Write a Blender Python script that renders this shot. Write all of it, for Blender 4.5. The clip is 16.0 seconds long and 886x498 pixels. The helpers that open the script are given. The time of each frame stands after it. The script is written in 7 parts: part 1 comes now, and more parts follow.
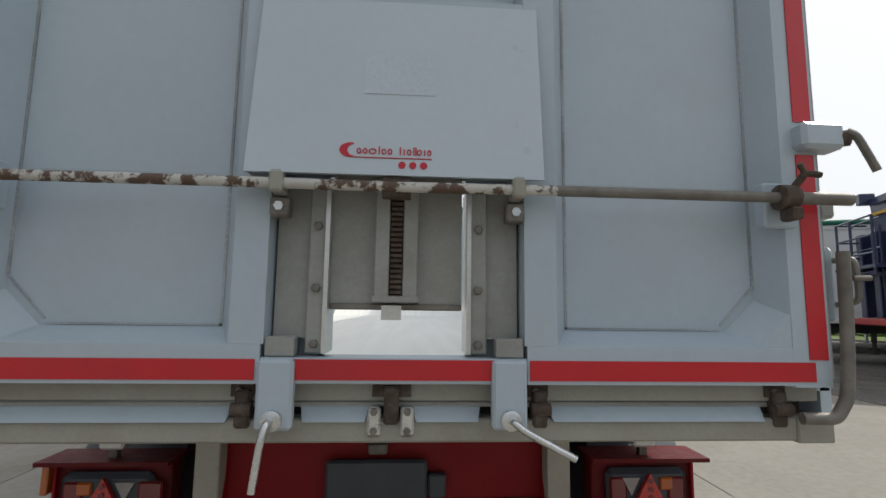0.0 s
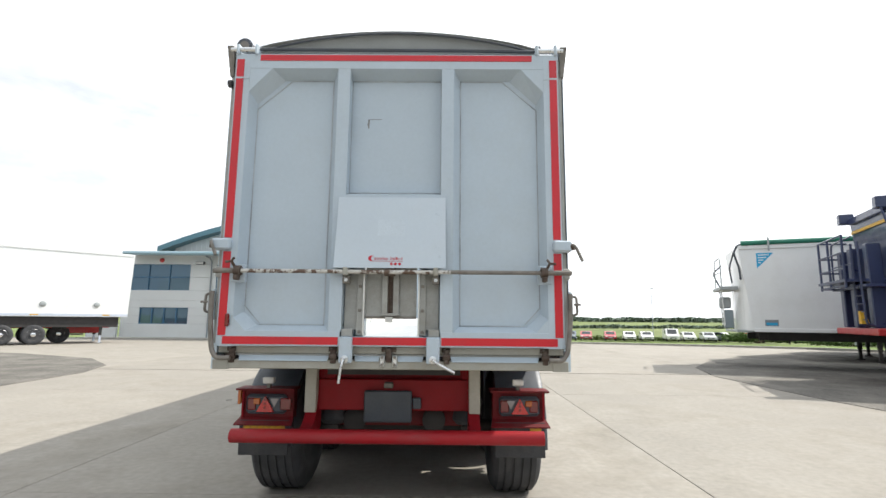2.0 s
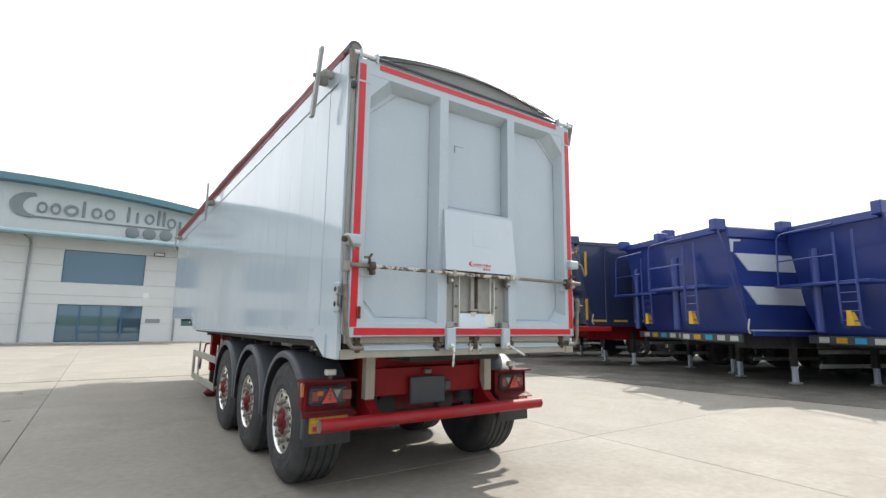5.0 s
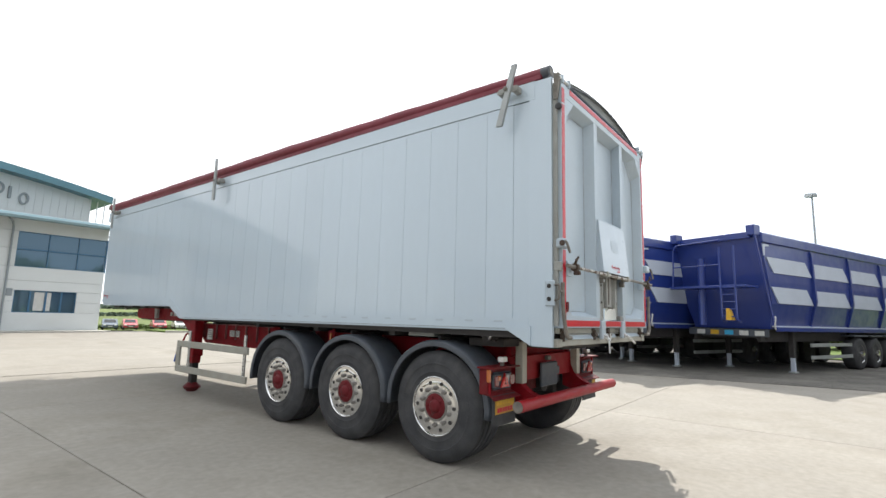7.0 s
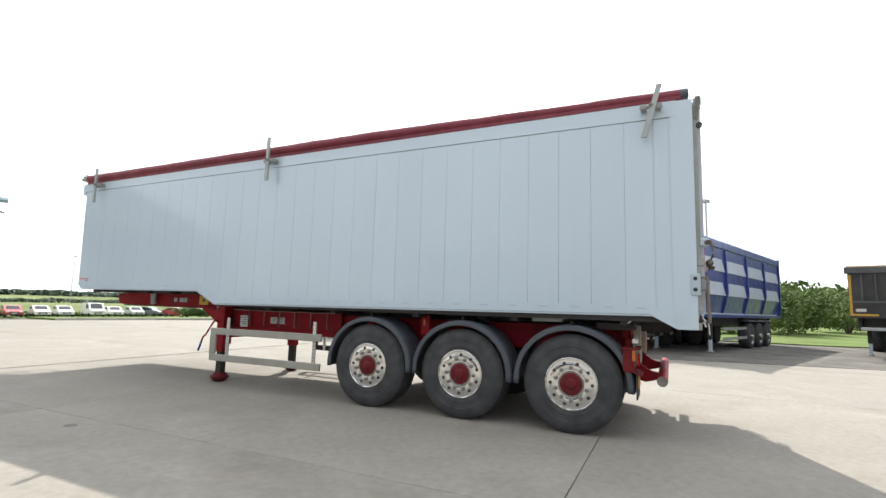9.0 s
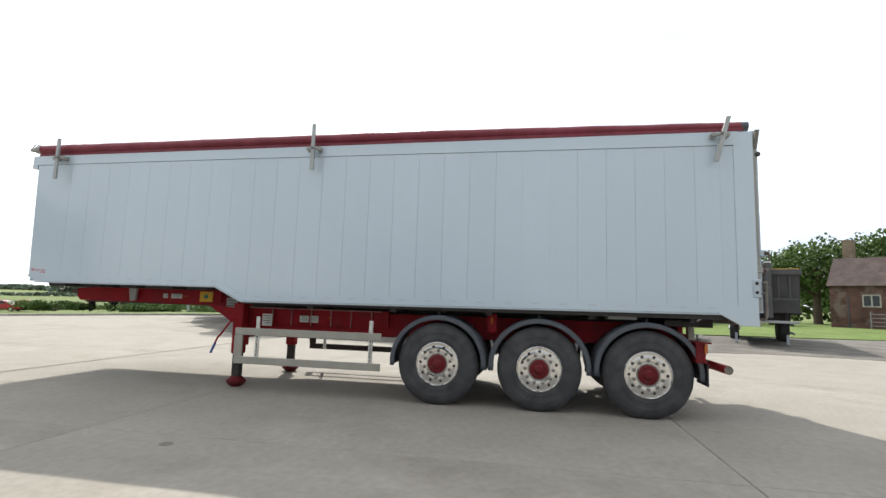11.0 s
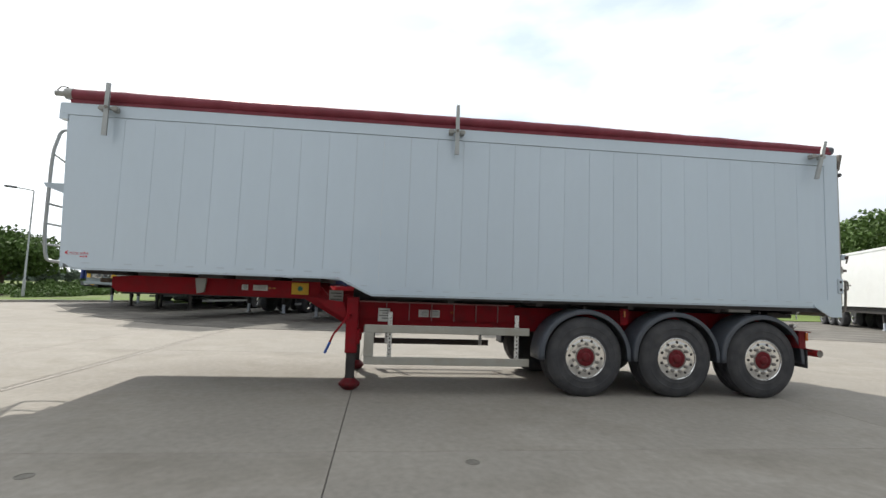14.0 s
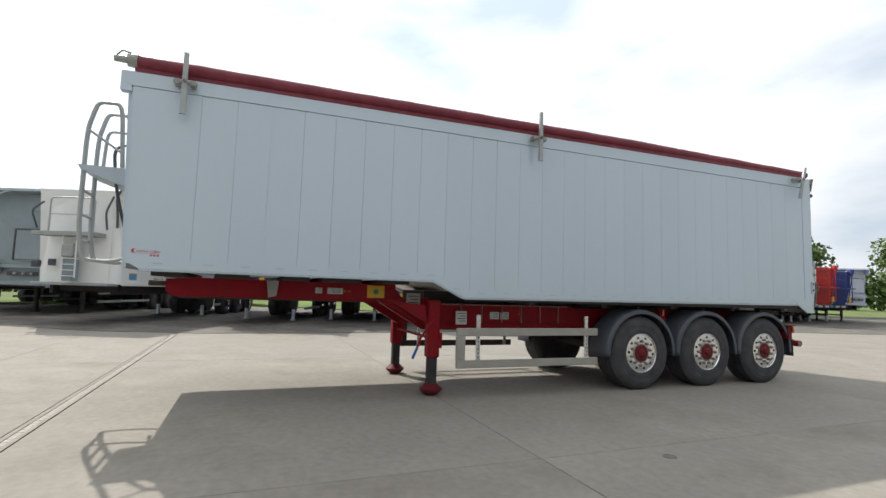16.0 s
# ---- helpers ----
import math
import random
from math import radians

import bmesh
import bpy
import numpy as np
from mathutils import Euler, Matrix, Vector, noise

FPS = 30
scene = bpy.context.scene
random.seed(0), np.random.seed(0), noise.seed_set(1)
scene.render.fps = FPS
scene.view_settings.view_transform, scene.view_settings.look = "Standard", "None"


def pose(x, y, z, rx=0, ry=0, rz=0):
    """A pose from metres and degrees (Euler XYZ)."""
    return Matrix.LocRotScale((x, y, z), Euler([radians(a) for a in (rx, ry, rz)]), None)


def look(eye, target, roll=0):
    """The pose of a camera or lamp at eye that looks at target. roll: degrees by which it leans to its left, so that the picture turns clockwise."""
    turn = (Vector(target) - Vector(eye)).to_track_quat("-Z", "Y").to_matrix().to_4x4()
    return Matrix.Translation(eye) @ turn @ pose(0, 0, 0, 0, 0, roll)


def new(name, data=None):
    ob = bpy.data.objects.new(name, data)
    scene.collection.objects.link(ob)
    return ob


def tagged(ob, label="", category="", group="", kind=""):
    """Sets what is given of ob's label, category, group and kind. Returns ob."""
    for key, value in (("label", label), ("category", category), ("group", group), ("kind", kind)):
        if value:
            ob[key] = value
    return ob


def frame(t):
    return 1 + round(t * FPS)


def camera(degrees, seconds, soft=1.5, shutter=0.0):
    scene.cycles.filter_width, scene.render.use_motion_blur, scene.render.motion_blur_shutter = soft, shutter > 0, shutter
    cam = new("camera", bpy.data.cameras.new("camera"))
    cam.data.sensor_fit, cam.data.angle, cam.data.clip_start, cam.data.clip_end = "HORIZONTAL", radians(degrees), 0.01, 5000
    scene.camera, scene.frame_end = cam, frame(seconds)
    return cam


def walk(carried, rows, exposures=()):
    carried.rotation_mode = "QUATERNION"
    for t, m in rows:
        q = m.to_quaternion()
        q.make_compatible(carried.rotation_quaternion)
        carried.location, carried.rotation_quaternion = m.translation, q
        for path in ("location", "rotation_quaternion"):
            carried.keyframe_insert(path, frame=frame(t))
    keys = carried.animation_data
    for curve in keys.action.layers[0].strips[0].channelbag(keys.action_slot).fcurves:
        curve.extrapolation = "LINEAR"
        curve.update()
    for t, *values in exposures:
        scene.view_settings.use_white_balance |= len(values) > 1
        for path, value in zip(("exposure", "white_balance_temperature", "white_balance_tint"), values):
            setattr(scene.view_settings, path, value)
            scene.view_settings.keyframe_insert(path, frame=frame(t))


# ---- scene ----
cam = camera(84.6, 16.0)
PATH = [
    (0, (0.013, 0.117, 1.529), (0.145, 2.099, 1.764), 0.8),
    (0.5, (0.086, -0.462, 1.513), (0.183, 1.515, 1.801), 0.5),
    (1, (0.191, -0.986, 1.536), (0.217, 0.993, 1.822), 0.5),
    (1.5, (0.271, -1.561, 1.509), (0.262, 0.417, 1.8), 0.6),
    (2, (0.37, -2.007, 1.515), (0.355, -0.028, 1.802), 0.5),
    (2.5, (0.265, -2.374, 1.447), (0.251, -0.395, 1.739), 0.5),
    (3, (-0.108, -2.401, 1.415), (-0.037, -0.423, 1.706), 0.5),
    (3.5, (-0.632, -2.356, 1.425), (-0.311, -0.403, 1.717), 0.9),
    (3.7, (-0.877, -2.352, 1.411), (-0.433, -0.424, 1.706), 0.8),
    (5.8, (-3.74, -1.316, 1.439), (-2.393, 0.135, 1.719), 1.2),
    (6, (-3.961, -1.15, 1.395), (-2.58, 0.271, 1.666), 1.3),
    (6.5, (-4.523, -0.72, 1.4), (-3.028, 0.58, 1.669), 1.5),
    (7, (-5.096, -0.296, 1.391), (-3.535, 0.923, 1.666), 1.5),
    (7.5, (-5.613, 0.117, 1.374), (-3.999, 1.266, 1.647), 1.5),
    (8, (-6.078, 0.6, 1.331), (-4.391, 1.644, 1.581), 1.5),
    (8.5, (-6.404, 1.168, 1.319), (-4.64, 2.082, 1.556), 1.7),
    (9, (-6.752, 1.752, 1.318), (-4.953, 2.593, 1.553), 1.7),
    (9.5, (-7.007, 2.351, 1.383), (-5.164, 3.093, 1.613), 1.6),
    (9.7, (-7.126, 2.601, 1.368), (-5.265, 3.297, 1.598), 1.6),
    (11.8, (-7.826, 5.219, 1.317), (-5.844, 5.393, 1.521), 1.9),
    (12, (-7.848, 5.502, 1.354), (-5.863, 5.642, 1.553), 1.9),
    (12.5, (-7.792, 6.186, 1.323), (-5.803, 6.233, 1.522), 1.9),
    (13, (-7.748, 6.861, 1.33), (-5.758, 6.819, 1.52), 2.0),
    (13.5, (-7.697, 7.505, 1.353), (-5.71, 7.355, 1.525), 2.0),
    (14, (-7.58, 8.13, 1.342), (-5.603, 7.881, 1.514), 2.0),
    (14.5, (-7.452, 8.75, 1.345), (-5.49, 8.403, 1.515), 2.0),
    (15, (-7.305, 9.411, 1.355), (-5.367, 8.949, 1.523), 1.9),
    (15.5, (-7.152, 10.115, 1.329), (-5.244, 9.541, 1.502), 1.9),
    (16, (-6.907, 10.737, 1.332), (-5.052, 10.01, 1.507), 1.8),
]
walk(cam, [(t, look(eye, target, roll)) for t, eye, target, roll in PATH],
     exposures=[(0.0, -0.68), (0.5, -0.30), (1.0, 0.0), (1.5, 0.16), (2.5, 0.24), (3.7, 0.34), (6.0, 0.25), (9.0, 0.31), (9.7, 0.27), (11.8, -0.05), (13.0, -0.16), (16.0, -0.2)])

# world: bright broken cloud over a pale blue sky, sun to the right and a little ahead
SUN_AZ, SUN_EL = math.atan2(0.36, 0.933), radians(46.5)
world = bpy.data.worlds.new("world")
scene.world = world
world.use_nodes = True
wn, wl = world.node_tree.nodes, world.node_tree.links
wn.clear()
w_out = wn.new("ShaderNodeOutputWorld")
w_bg = wn.new("ShaderNodeBackground")
w_sky = wn.new("ShaderNodeTexSky")
w_sky.sky_type = "NISHITA"
w_sky.sun_disc = False
w_sky.sun_elevation = SUN_EL
w_sky.sun_rotation = math.pi / 2 - SUN_AZ
w_bg.inputs[1].default_value = 0.095
w_co = wn.new("ShaderNodeTexCoord")
w_map = wn.new("ShaderNodeMapping")
w_map.inputs["Scale"].default_value = (1.0, 1.0, 2.6)
w_map.inputs["Location"].default_value = (3.1, 0.4, 0.2)
w_noise = wn.new("ShaderNodeTexNoise")
w_noise.inputs["Scale"].default_value = 1.7
w_noise.inputs["Detail"].default_value = 7.0
w_noise.inputs["Roughness"].default_value = 0.58
w_ramp = wn.new("ShaderNodeValToRGB")
w_ramp.color_ramp.elements[0].position = 0.22
w_ramp.color_ramp.elements[0].color = (0.45, 0.45, 0.45, 1)
w_ramp.color_ramp.elements[1].position = 0.40
w_mix = wn.new("ShaderNodeMix")
w_mix.data_type = "RGBA"
w_mix.inputs["B"].default_value = (9.6, 9.9, 10.2, 1)
wl.new(w_co.outputs["Generated"], w_map.inputs[0])
wl.new(w_map.outputs[0], w_noise.inputs["Vector"])
wl.new(w_noise.outputs["Fac"], w_ramp.inputs[0])
wl.new(w_ramp.outputs[0], w_mix.inputs["Factor"])
wl.new(w_sky.outputs[0], w_mix.inputs["A"])
# thin cloud glows towards the sun and greys away from it
w_dot = wn.new("ShaderNodeVectorMath")
w_dot.operation = "DOT_PRODUCT"
w_dot.inputs[1].default_value = (math.cos(SUN_AZ) * math.cos(SUN_EL), math.sin(SUN_AZ) * math.cos(SUN_EL), math.sin(SUN_EL))
w_glow = wn.new("ShaderNodeMapRange")
w_glow.inputs["From Min"].default_value, w_glow.inputs["From Max"].default_value = -0.7, 0.9
w_glow.inputs["To Min"].default_value, w_glow.inputs["To Max"].default_value = 0.55, 1.7
w_scale = wn.new("ShaderNodeVectorMath")
w_scale.operation = "SCALE"
wl.new(w_co.outputs["Generated"], w_dot.inputs[0])
wl.new(w_dot.outputs["Value"], w_glow.inputs["Value"])
wl.new(w_mix.outputs["Result"], w_scale.inputs[0])
wl.new(w_glow.outputs["Result"], w_scale.inputs["Scale"])
w_layer = wn.new("ShaderNodeTexNoise")
w_layer.inputs["Scale"].default_value, w_layer.inputs["Detail"].default_value = 2.3, 6.0
w_amount = wn.new("ShaderNodeMapRange")
w_amount.inputs["From Min"].default_value, w_amount.inputs["From Max"].default_value = 0.36, 0.58
w_amount.inputs["To Min"].default_value, w_amount.inputs["To Max"].default_value = 0.0, 1.0
w_tint = wn.new("ShaderNodeMix")
w_tint.data_type = "RGBA"
w_tint.inputs["A"].default_value = (0.62, 0.70, 0.79, 1)
w_tint.inputs["B"].default_value = (1.03, 1.03, 1.03, 1)
w_mul = wn.new("ShaderNodeVectorMath")
w_mul.operation = "MULTIPLY"
wl.new(w_map.outputs[0], w_layer.inputs["Vector"])
wl.new(w_layer.outputs["Fac"], w_amount.inputs["Value"])
# the thin blue-grey layer lies over the southern sky only
w_south = wn.new("ShaderNodeVectorMath")
w_south.operation = "DOT_PRODUCT"
w_south.inputs[1].default_value = (0.5, -0.86, 0.0)
w_range = wn.new("ShaderNodeMapRange")
w_range.inputs["From Min"].default_value, w_range.inputs["From Max"].default_value = 0.0, 0.6
w_gap = wn.new("ShaderNodeMath")
w_gap.operation, w_gap.inputs[0].default_value = "SUBTRACT", 1.0
w_part = wn.new("ShaderNodeMath")
w_part.operation = "MULTIPLY"
w_left = wn.new("ShaderNodeMath")
w_left.operation, w_left.inputs[0].default_value = "SUBTRACT", 1.0
wl.new(w_co.outputs["Generated"], w_south.inputs[0])
wl.new(w_south.outputs["Value"], w_range.inputs["Value"])
wl.new(w_amount.outputs["Result"], w_gap.inputs[1])
wl.new(w_gap.outputs[0], w_part.inputs[0])
wl.new(w_range.outputs["Result"], w_part.inputs[1])
wl.new(w_part.outputs[0], w_left.inputs[1])
wl.new(w_left.outputs[0], w_tint.inputs["Factor"])
wl.new(w_scale.outputs[0], w_mul.inputs[0])
wl.new(w_tint.outputs["Result"], w_mul.inputs[1])
wl.new(w_mul.outputs[0], w_bg.inputs[0])
wl.new(w_bg.outputs[0], w_out.inputs[0])
sun = new("sun", bpy.data.lights.new("sun", "SUN"))
sun.data.energy, sun.data.angle, sun.data.color = 5.0, radians(0.6), (1.0, 0.95, 0.87)
sun.matrix_world = look((0, 0, 30), (-math.cos(SUN_AZ) * math.cos(SUN_EL), -math.sin(SUN_AZ) * math.cos(SUN_EL), 30 - math.sin(SUN_EL)))


# ---- materials ----
def mat(name, color, rough=0.6, metal=0.0, vary=0.12, scale=3.0, grain=0.06, bump=0.0, bump_scale=60.0, dirt=None, dirt_amount=0.0,
        dirt_scale=1.4, dirt_from=0.48, dirt_to=0.74, spread=0.0, coat=0.0, stretch=(1, 1, 1), spec=0.5):
    """A painted, metal or stone surface: base colour with broad and fine variation, optional dirt, relief and per-piece spread."""
    m = bpy.data.materials.new(name)
    m.use_nodes = True
    n, l = m.node_tree.nodes, m.node_tree.links
    b = n["Principled BSDF"]
    co = n.new("ShaderNodeTexCoord")
    mp = n.new("ShaderNodeMapping")
    mp.inputs["Scale"].default_value = stretch
    l.new(co.outputs["Object"], mp.inputs[0])

    def noise_at(s, detail, rough_=0.55):
        t = n.new("ShaderNodeTexNoise")
        t.inputs["Scale"].default_value, t.inputs["Detail"].default_value, t.inputs["Roughness"].default_value = s, detail, rough_
        l.new(mp.outputs[0], t.inputs["Vector"])
        return t.outputs["Fac"]

    def ranged(v, lo, hi, a=0.3, z=0.7):
        r = n.new("ShaderNodeMapRange")
        r.inputs["From Min"].default_value, r.inputs["From Max"].default_value = a, z
        r.inputs["To Min"].default_value, r.inputs["To Max"].default_value = lo, hi
        l.new(v, r.inputs["Value"])
        return r.outputs["Result"]

    def times(a, c):
        x = n.new("ShaderNodeMath")
        x.operation = "MULTIPLY"
        l.new(a, x.inputs[0])
        l.new(c, x.inputs[1])
        return x.outputs[0]

    v = times(ranged(noise_at(scale, 5), 1 - vary, 1 + vary), ranged(noise_at(scale * 23, 3), 1 - grain, 1 + grain))
    if spread:
        oi = n.new("ShaderNodeObjectInfo")
        v = times(v, ranged(oi.outputs["Random"], 1 - spread, 1 + spread, 0, 1))
    mul = n.new("ShaderNodeVectorMath")
    mul.operation = "SCALE"
    mul.inputs[0].default_value = color
    l.new(v, mul.inputs["Scale"])
    col = mul.outputs[0]
    if dirt:
        mx = n.new("ShaderNodeMix")
        mx.data_type = "RGBA"
        mx.inputs["B"].default_value = (*dirt, 1)
        l.new(ranged(noise_at(dirt_scale, 8, 0.68), 0, dirt_amount, dirt_from, dirt_to), mx.inputs["Factor"])
        l.new(col, mx.inputs["A"])
        col = mx.outputs["Result"]
    l.new(col, b.inputs["Base Color"])
    b.inputs["Metallic"].default_value = metal
    l.new(ranged(noise_at(scale * 4, 4), max(0.02, rough - 0.08), min(1, rough + 0.1)), b.inputs["Roughness"])
    b.inputs["Coat Weight"].default_value = coat
    b.inputs["Coat Roughness"].default_value = 0.07
    b.inputs["Specular IOR Level"].default_value = spec
    if bump:
        bp = n.new("ShaderNodeBump")
        bp.inputs["Strength"].default_value = 1.0
        bp.inputs["Distance"].default_value = bump
        l.new(noise_at(bump_scale, 5), bp.inputs["Height"])
        l.new(bp.outputs[0], b.inputs["Normal"])
    return m


def glass(name, tint, rough=0.02, metal=0.0):
    m = bpy.data.materials.new(name)
    m.use_nodes = True
    b = m.node_tree.nodes["Principled BSDF"]
    b.inputs["Base Color"].default_value = (*tint, 1)
    b.inputs["Roughness"].default_value = rough
    b.inputs["Specular IOR Level"].default_value = 0.9
    b.inputs["Metallic"].default_value = metal
    return m


M = dict(
    concrete=mat("concrete", (0.252, 0.233, 0.202), 0.88, vary=0.14, scale=0.55, grain=0.10, bump=0.0014, bump_scale=140, dirt=(0.150, 0.134, 0.108), dirt_amount=0.75, dirt_scale=0.5, spread=0.05),
    joint=mat("joint_sealant", (0.10, 0.095, 0.085), 0.9, vary=0.3, scale=9),
    gravel=mat("gravel", (0.105, 0.098, 0.086), 0.95, vary=0.35, scale=0.7, grain=0.35, bump=0.012, bump_scale=34, dirt=(0.24, 0.225, 0.195), dirt_amount=0.75, dirt_scale=0.8),
    kerb=mat("kerb_concrete", (0.36, 0.345, 0.31), 0.9, vary=0.15, scale=3, bump=0.001, spread=0.08),
    grass=mat("mown_grass", (0.115, 0.165, 0.05), 0.95, vary=0.3, scale=0.25, grain=0.3, bump=0.03, bump_scale=9, dirt=(0.19, 0.19, 0.085), dirt_amount=0.6, dirt_scale=0.35, spec=0.1),
    field=mat("field_crop", (0.13, 0.165, 0.065), 0.95, vary=0.35, scale=0.012, grain=0.25, dirt=(0.21, 0.215, 0.11), dirt_amount=0.8, dirt_scale=0.018, spec=0.1),
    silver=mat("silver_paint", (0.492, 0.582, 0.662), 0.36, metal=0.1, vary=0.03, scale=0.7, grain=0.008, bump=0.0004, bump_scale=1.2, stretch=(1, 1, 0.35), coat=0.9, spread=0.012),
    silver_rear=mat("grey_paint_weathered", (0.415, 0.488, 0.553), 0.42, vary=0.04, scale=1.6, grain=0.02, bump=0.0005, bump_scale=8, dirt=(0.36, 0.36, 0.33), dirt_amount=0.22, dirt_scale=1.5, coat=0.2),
    grubby=mat("grey_paint_grubby", (0.30, 0.305, 0.29), 0.55, vary=0.1, scale=3, grain=0.06, dirt=(0.20, 0.185, 0.155), dirt_amount=0.65, dirt_scale=4.5, bump=0.0004),
    cream=mat("cream_paint_grubby", (0.31, 0.305, 0.27), 0.55, vary=0.08, scale=4, grain=0.05, dirt=(0.25, 0.21, 0.15), dirt_amount=0.5, dirt_scale=5),
    postcream=mat("cream_painted_steel", (0.43, 0.415, 0.355), 0.55, vary=0.08, scale=4, grain=0.05, dirt=(0.24, 0.20, 0.145), dirt_amount=0.4, dirt_scale=5),
    plate=mat("white_sheet_cover", (0.475, 0.545, 0.61), 0.35, vary=0.03, scale=2, grain=0.015, dirt=(0.48, 0.49, 0.49), dirt_amount=0.2, dirt_scale=3, coat=0.3),
    alu=mat("mill_aluminium", (0.62, 0.62, 0.60), 0.38, metal=0.85, vary=0.08, scale=4, grain=0.06, bump=0.0003),
    alufloor=mat("bright_aluminium_floor", (0.80, 0.80, 0.78), 0.45, metal=0.35, vary=0.05, scale=2, grain=0.05, stretch=(9, 0.4, 1)),
    chrome=mat("polished_alloy", (0.72, 0.72, 0.715), 0.09, metal=1.0, vary=0.05, scale=6, grain=0.03, dirt=(0.42, 0.39, 0.36), dirt_amount=0.3, dirt_scale=9),
    zinc=mat("zinc_plated_steel", (0.63, 0.64, 0.64), 0.3, metal=0.9, vary=0.08, scale=12),
    rust=mat("rusty_steel", (0.075, 0.052, 0.040), 0.8, metal=0.2, vary=0.3, scale=16, grain=0.2, dirt=(0.19, 0.17, 0.15), dirt_amount=0.75, dirt_scale=22, bump=0.0006, bump_scale=90),
    rustbar=mat("painted_bar_flaking_to_rust", (0.50, 0.49, 0.46), 0.6, vary=0.1, scale=12, dirt=(0.10, 0.062, 0.042), dirt_amount=1.0, dirt_scale=11, dirt_from=0.49, dirt_to=0.53, bump=0.0005, bump_scale=90),
    darksteel=mat("dark_worn_steel", (0.20, 0.185, 0.165), 0.6, metal=0.4, vary=0.25, scale=14, dirt=(0.10, 0.085, 0.07), dirt_amount=0.6, dirt_scale=18),
    red=mat("red_chassis_paint", (0.25, 0.005, 0.012), 0.6, vary=0.12, scale=3, grain=0.05, dirt=(0.09, 0.018, 0.02), dirt_amount=0.6, dirt_scale=4, spec=0.22),
    hubred=mat("greasy_red_hub_paint", (0.135, 0.010, 0.015), 0.6, vary=0.2, scale=12, dirt=(0.045, 0.03, 0.028), dirt_amount=0.8, dirt_scale=14, spec=0.25),
    tape=mat("red_reflective_tape", (0.52, 0.008, 0.018), 0.38, vary=0.05, scale=7, grain=0.05, dirt=(0.33, 0.02, 0.03), dirt_amount=0.5, dirt_scale=3, coat=0.2),
    burgundy=mat("burgundy_vinyl_sheet", (0.17, 0.016, 0.032), 0.5, vary=0.12, scale=5, grain=0.05, bump=0.004, bump_scale=7, dirt=(0.22, 0.05, 0.07), dirt_amount=0.45, dirt_scale=5),
    greysheet=mat("grey_vinyl_sheet", (0.24, 0.25, 0.245), 0.6, vary=0.1, scale=4, grain=0.05, bump=0.003, bump_scale=6),
    rubber=mat("tyre_rubber", (0.052, 0.053, 0.057), 0.72, vary=0.2, scale=6, grain=0.15, dirt=(0.10, 0.098, 0.094), dirt_amount=0.5, dirt_scale=5, bump=0.0008, bump_scale=70, spec=0.25),
    black=mat("black_plastic", (0.060, 0.070, 0.086), 0.45, vary=0.15, scale=6, grain=0.08, dirt=(0.07, 0.068, 0.064), dirt_amount=0.5, dirt_scale=5),
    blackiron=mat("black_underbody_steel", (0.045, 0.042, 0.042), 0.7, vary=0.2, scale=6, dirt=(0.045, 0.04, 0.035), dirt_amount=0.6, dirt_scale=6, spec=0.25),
    lens_red=mat("red_lamp_lens", (0.15, 0.008, 0.010), 0.14, vary=0.03, scale=9, coat=0.8),
    reflector=mat("red_triangle_reflector", (0.50, 0.018, 0.016), 0.25, vary=0.05, scale=30, coat=0.8),
    lens_amber=mat("amber_lamp_lens", (0.42, 0.10, 0.012), 0.16, vary=0.03, scale=9, coat=0.8),
    lens_white=mat("white_lamp_lens", (0.68, 0.68, 0.66), 0.15, vary=0.05, scale=30, coat=0.8),
    yellow=mat("yellow_sheet", (0.62, 0.36, 0.02), 0.5, vary=0.08, scale=8, dirt=(0.32, 0.2, 0.04), dirt_amount=0.35, dirt_scale=9),
    amberlabel=mat("dark_yellow_flap_panel", (0.52, 0.30, 0.03), 0.55, vary=0.12, scale=10, dirt=(0.25, 0.15, 0.04), dirt_amount=0.5, dirt_scale=12),
    label=mat("pale_label", (0.55, 0.55, 0.53), 0.5, vary=0.08, scale=14, dirt=(0.35, 0.33, 0.3), dirt_amount=0.4, dirt_scale=12),
    ink=mat("dark_print", (0.05, 0.05, 0.055), 0.6, vary=0.1),
    redprint=mat("red_print", (0.48, 0.012, 0.03), 0.45, vary=0.04),
    blueprint=mat("blue_print", (0.03, 0.36, 0.62), 0.45, vary=0.06),
    blue=mat("blue_body_paint", (0.015, 0.036, 0.205), 0.36, vary=0.06, scale=0.8, grain=0.02, coat=0.35),
    navy=mat("navy_body_paint", (0.022, 0.032, 0.085), 0.35, vary=0.1, scale=1.5, grain=0.03, coat=0.5),
    stripe=mat("pale_grey_stripe", (0.50, 0.55, 0.64), 0.4, vary=0.05, scale=2, coat=0.3),
    white=mat("white_body_paint", (0.76, 0.77, 0.76), 0.35, vary=0.03, scale=1.5, grain=0.015, coat=0.4, dirt=(0.62, 0.61, 0.57), dirt_amount=0.3, dirt_scale=1.2),
    greybody=mat("grey_body_paint", (0.225, 0.275, 0.305), 0.35, vary=0.06, scale=1.5, coat=0.3),
    darkgrey=mat("charcoal_body_paint", (0.06, 0.062, 0.066), 0.45, vary=0.12, scale=2, dirt=(0.11, 0.105, 0.1), dirt_amount=0.4, dirt_scale=2),
    redbody=mat("bright_red_body_paint", (0.42, 0.012, 0.014), 0.35, vary=0.06, scale=2, coat=0.5),
    green=mat("green_vinyl_sheet", (0.02, 0.17, 0.11), 0.5, vary=0.1, scale=3),
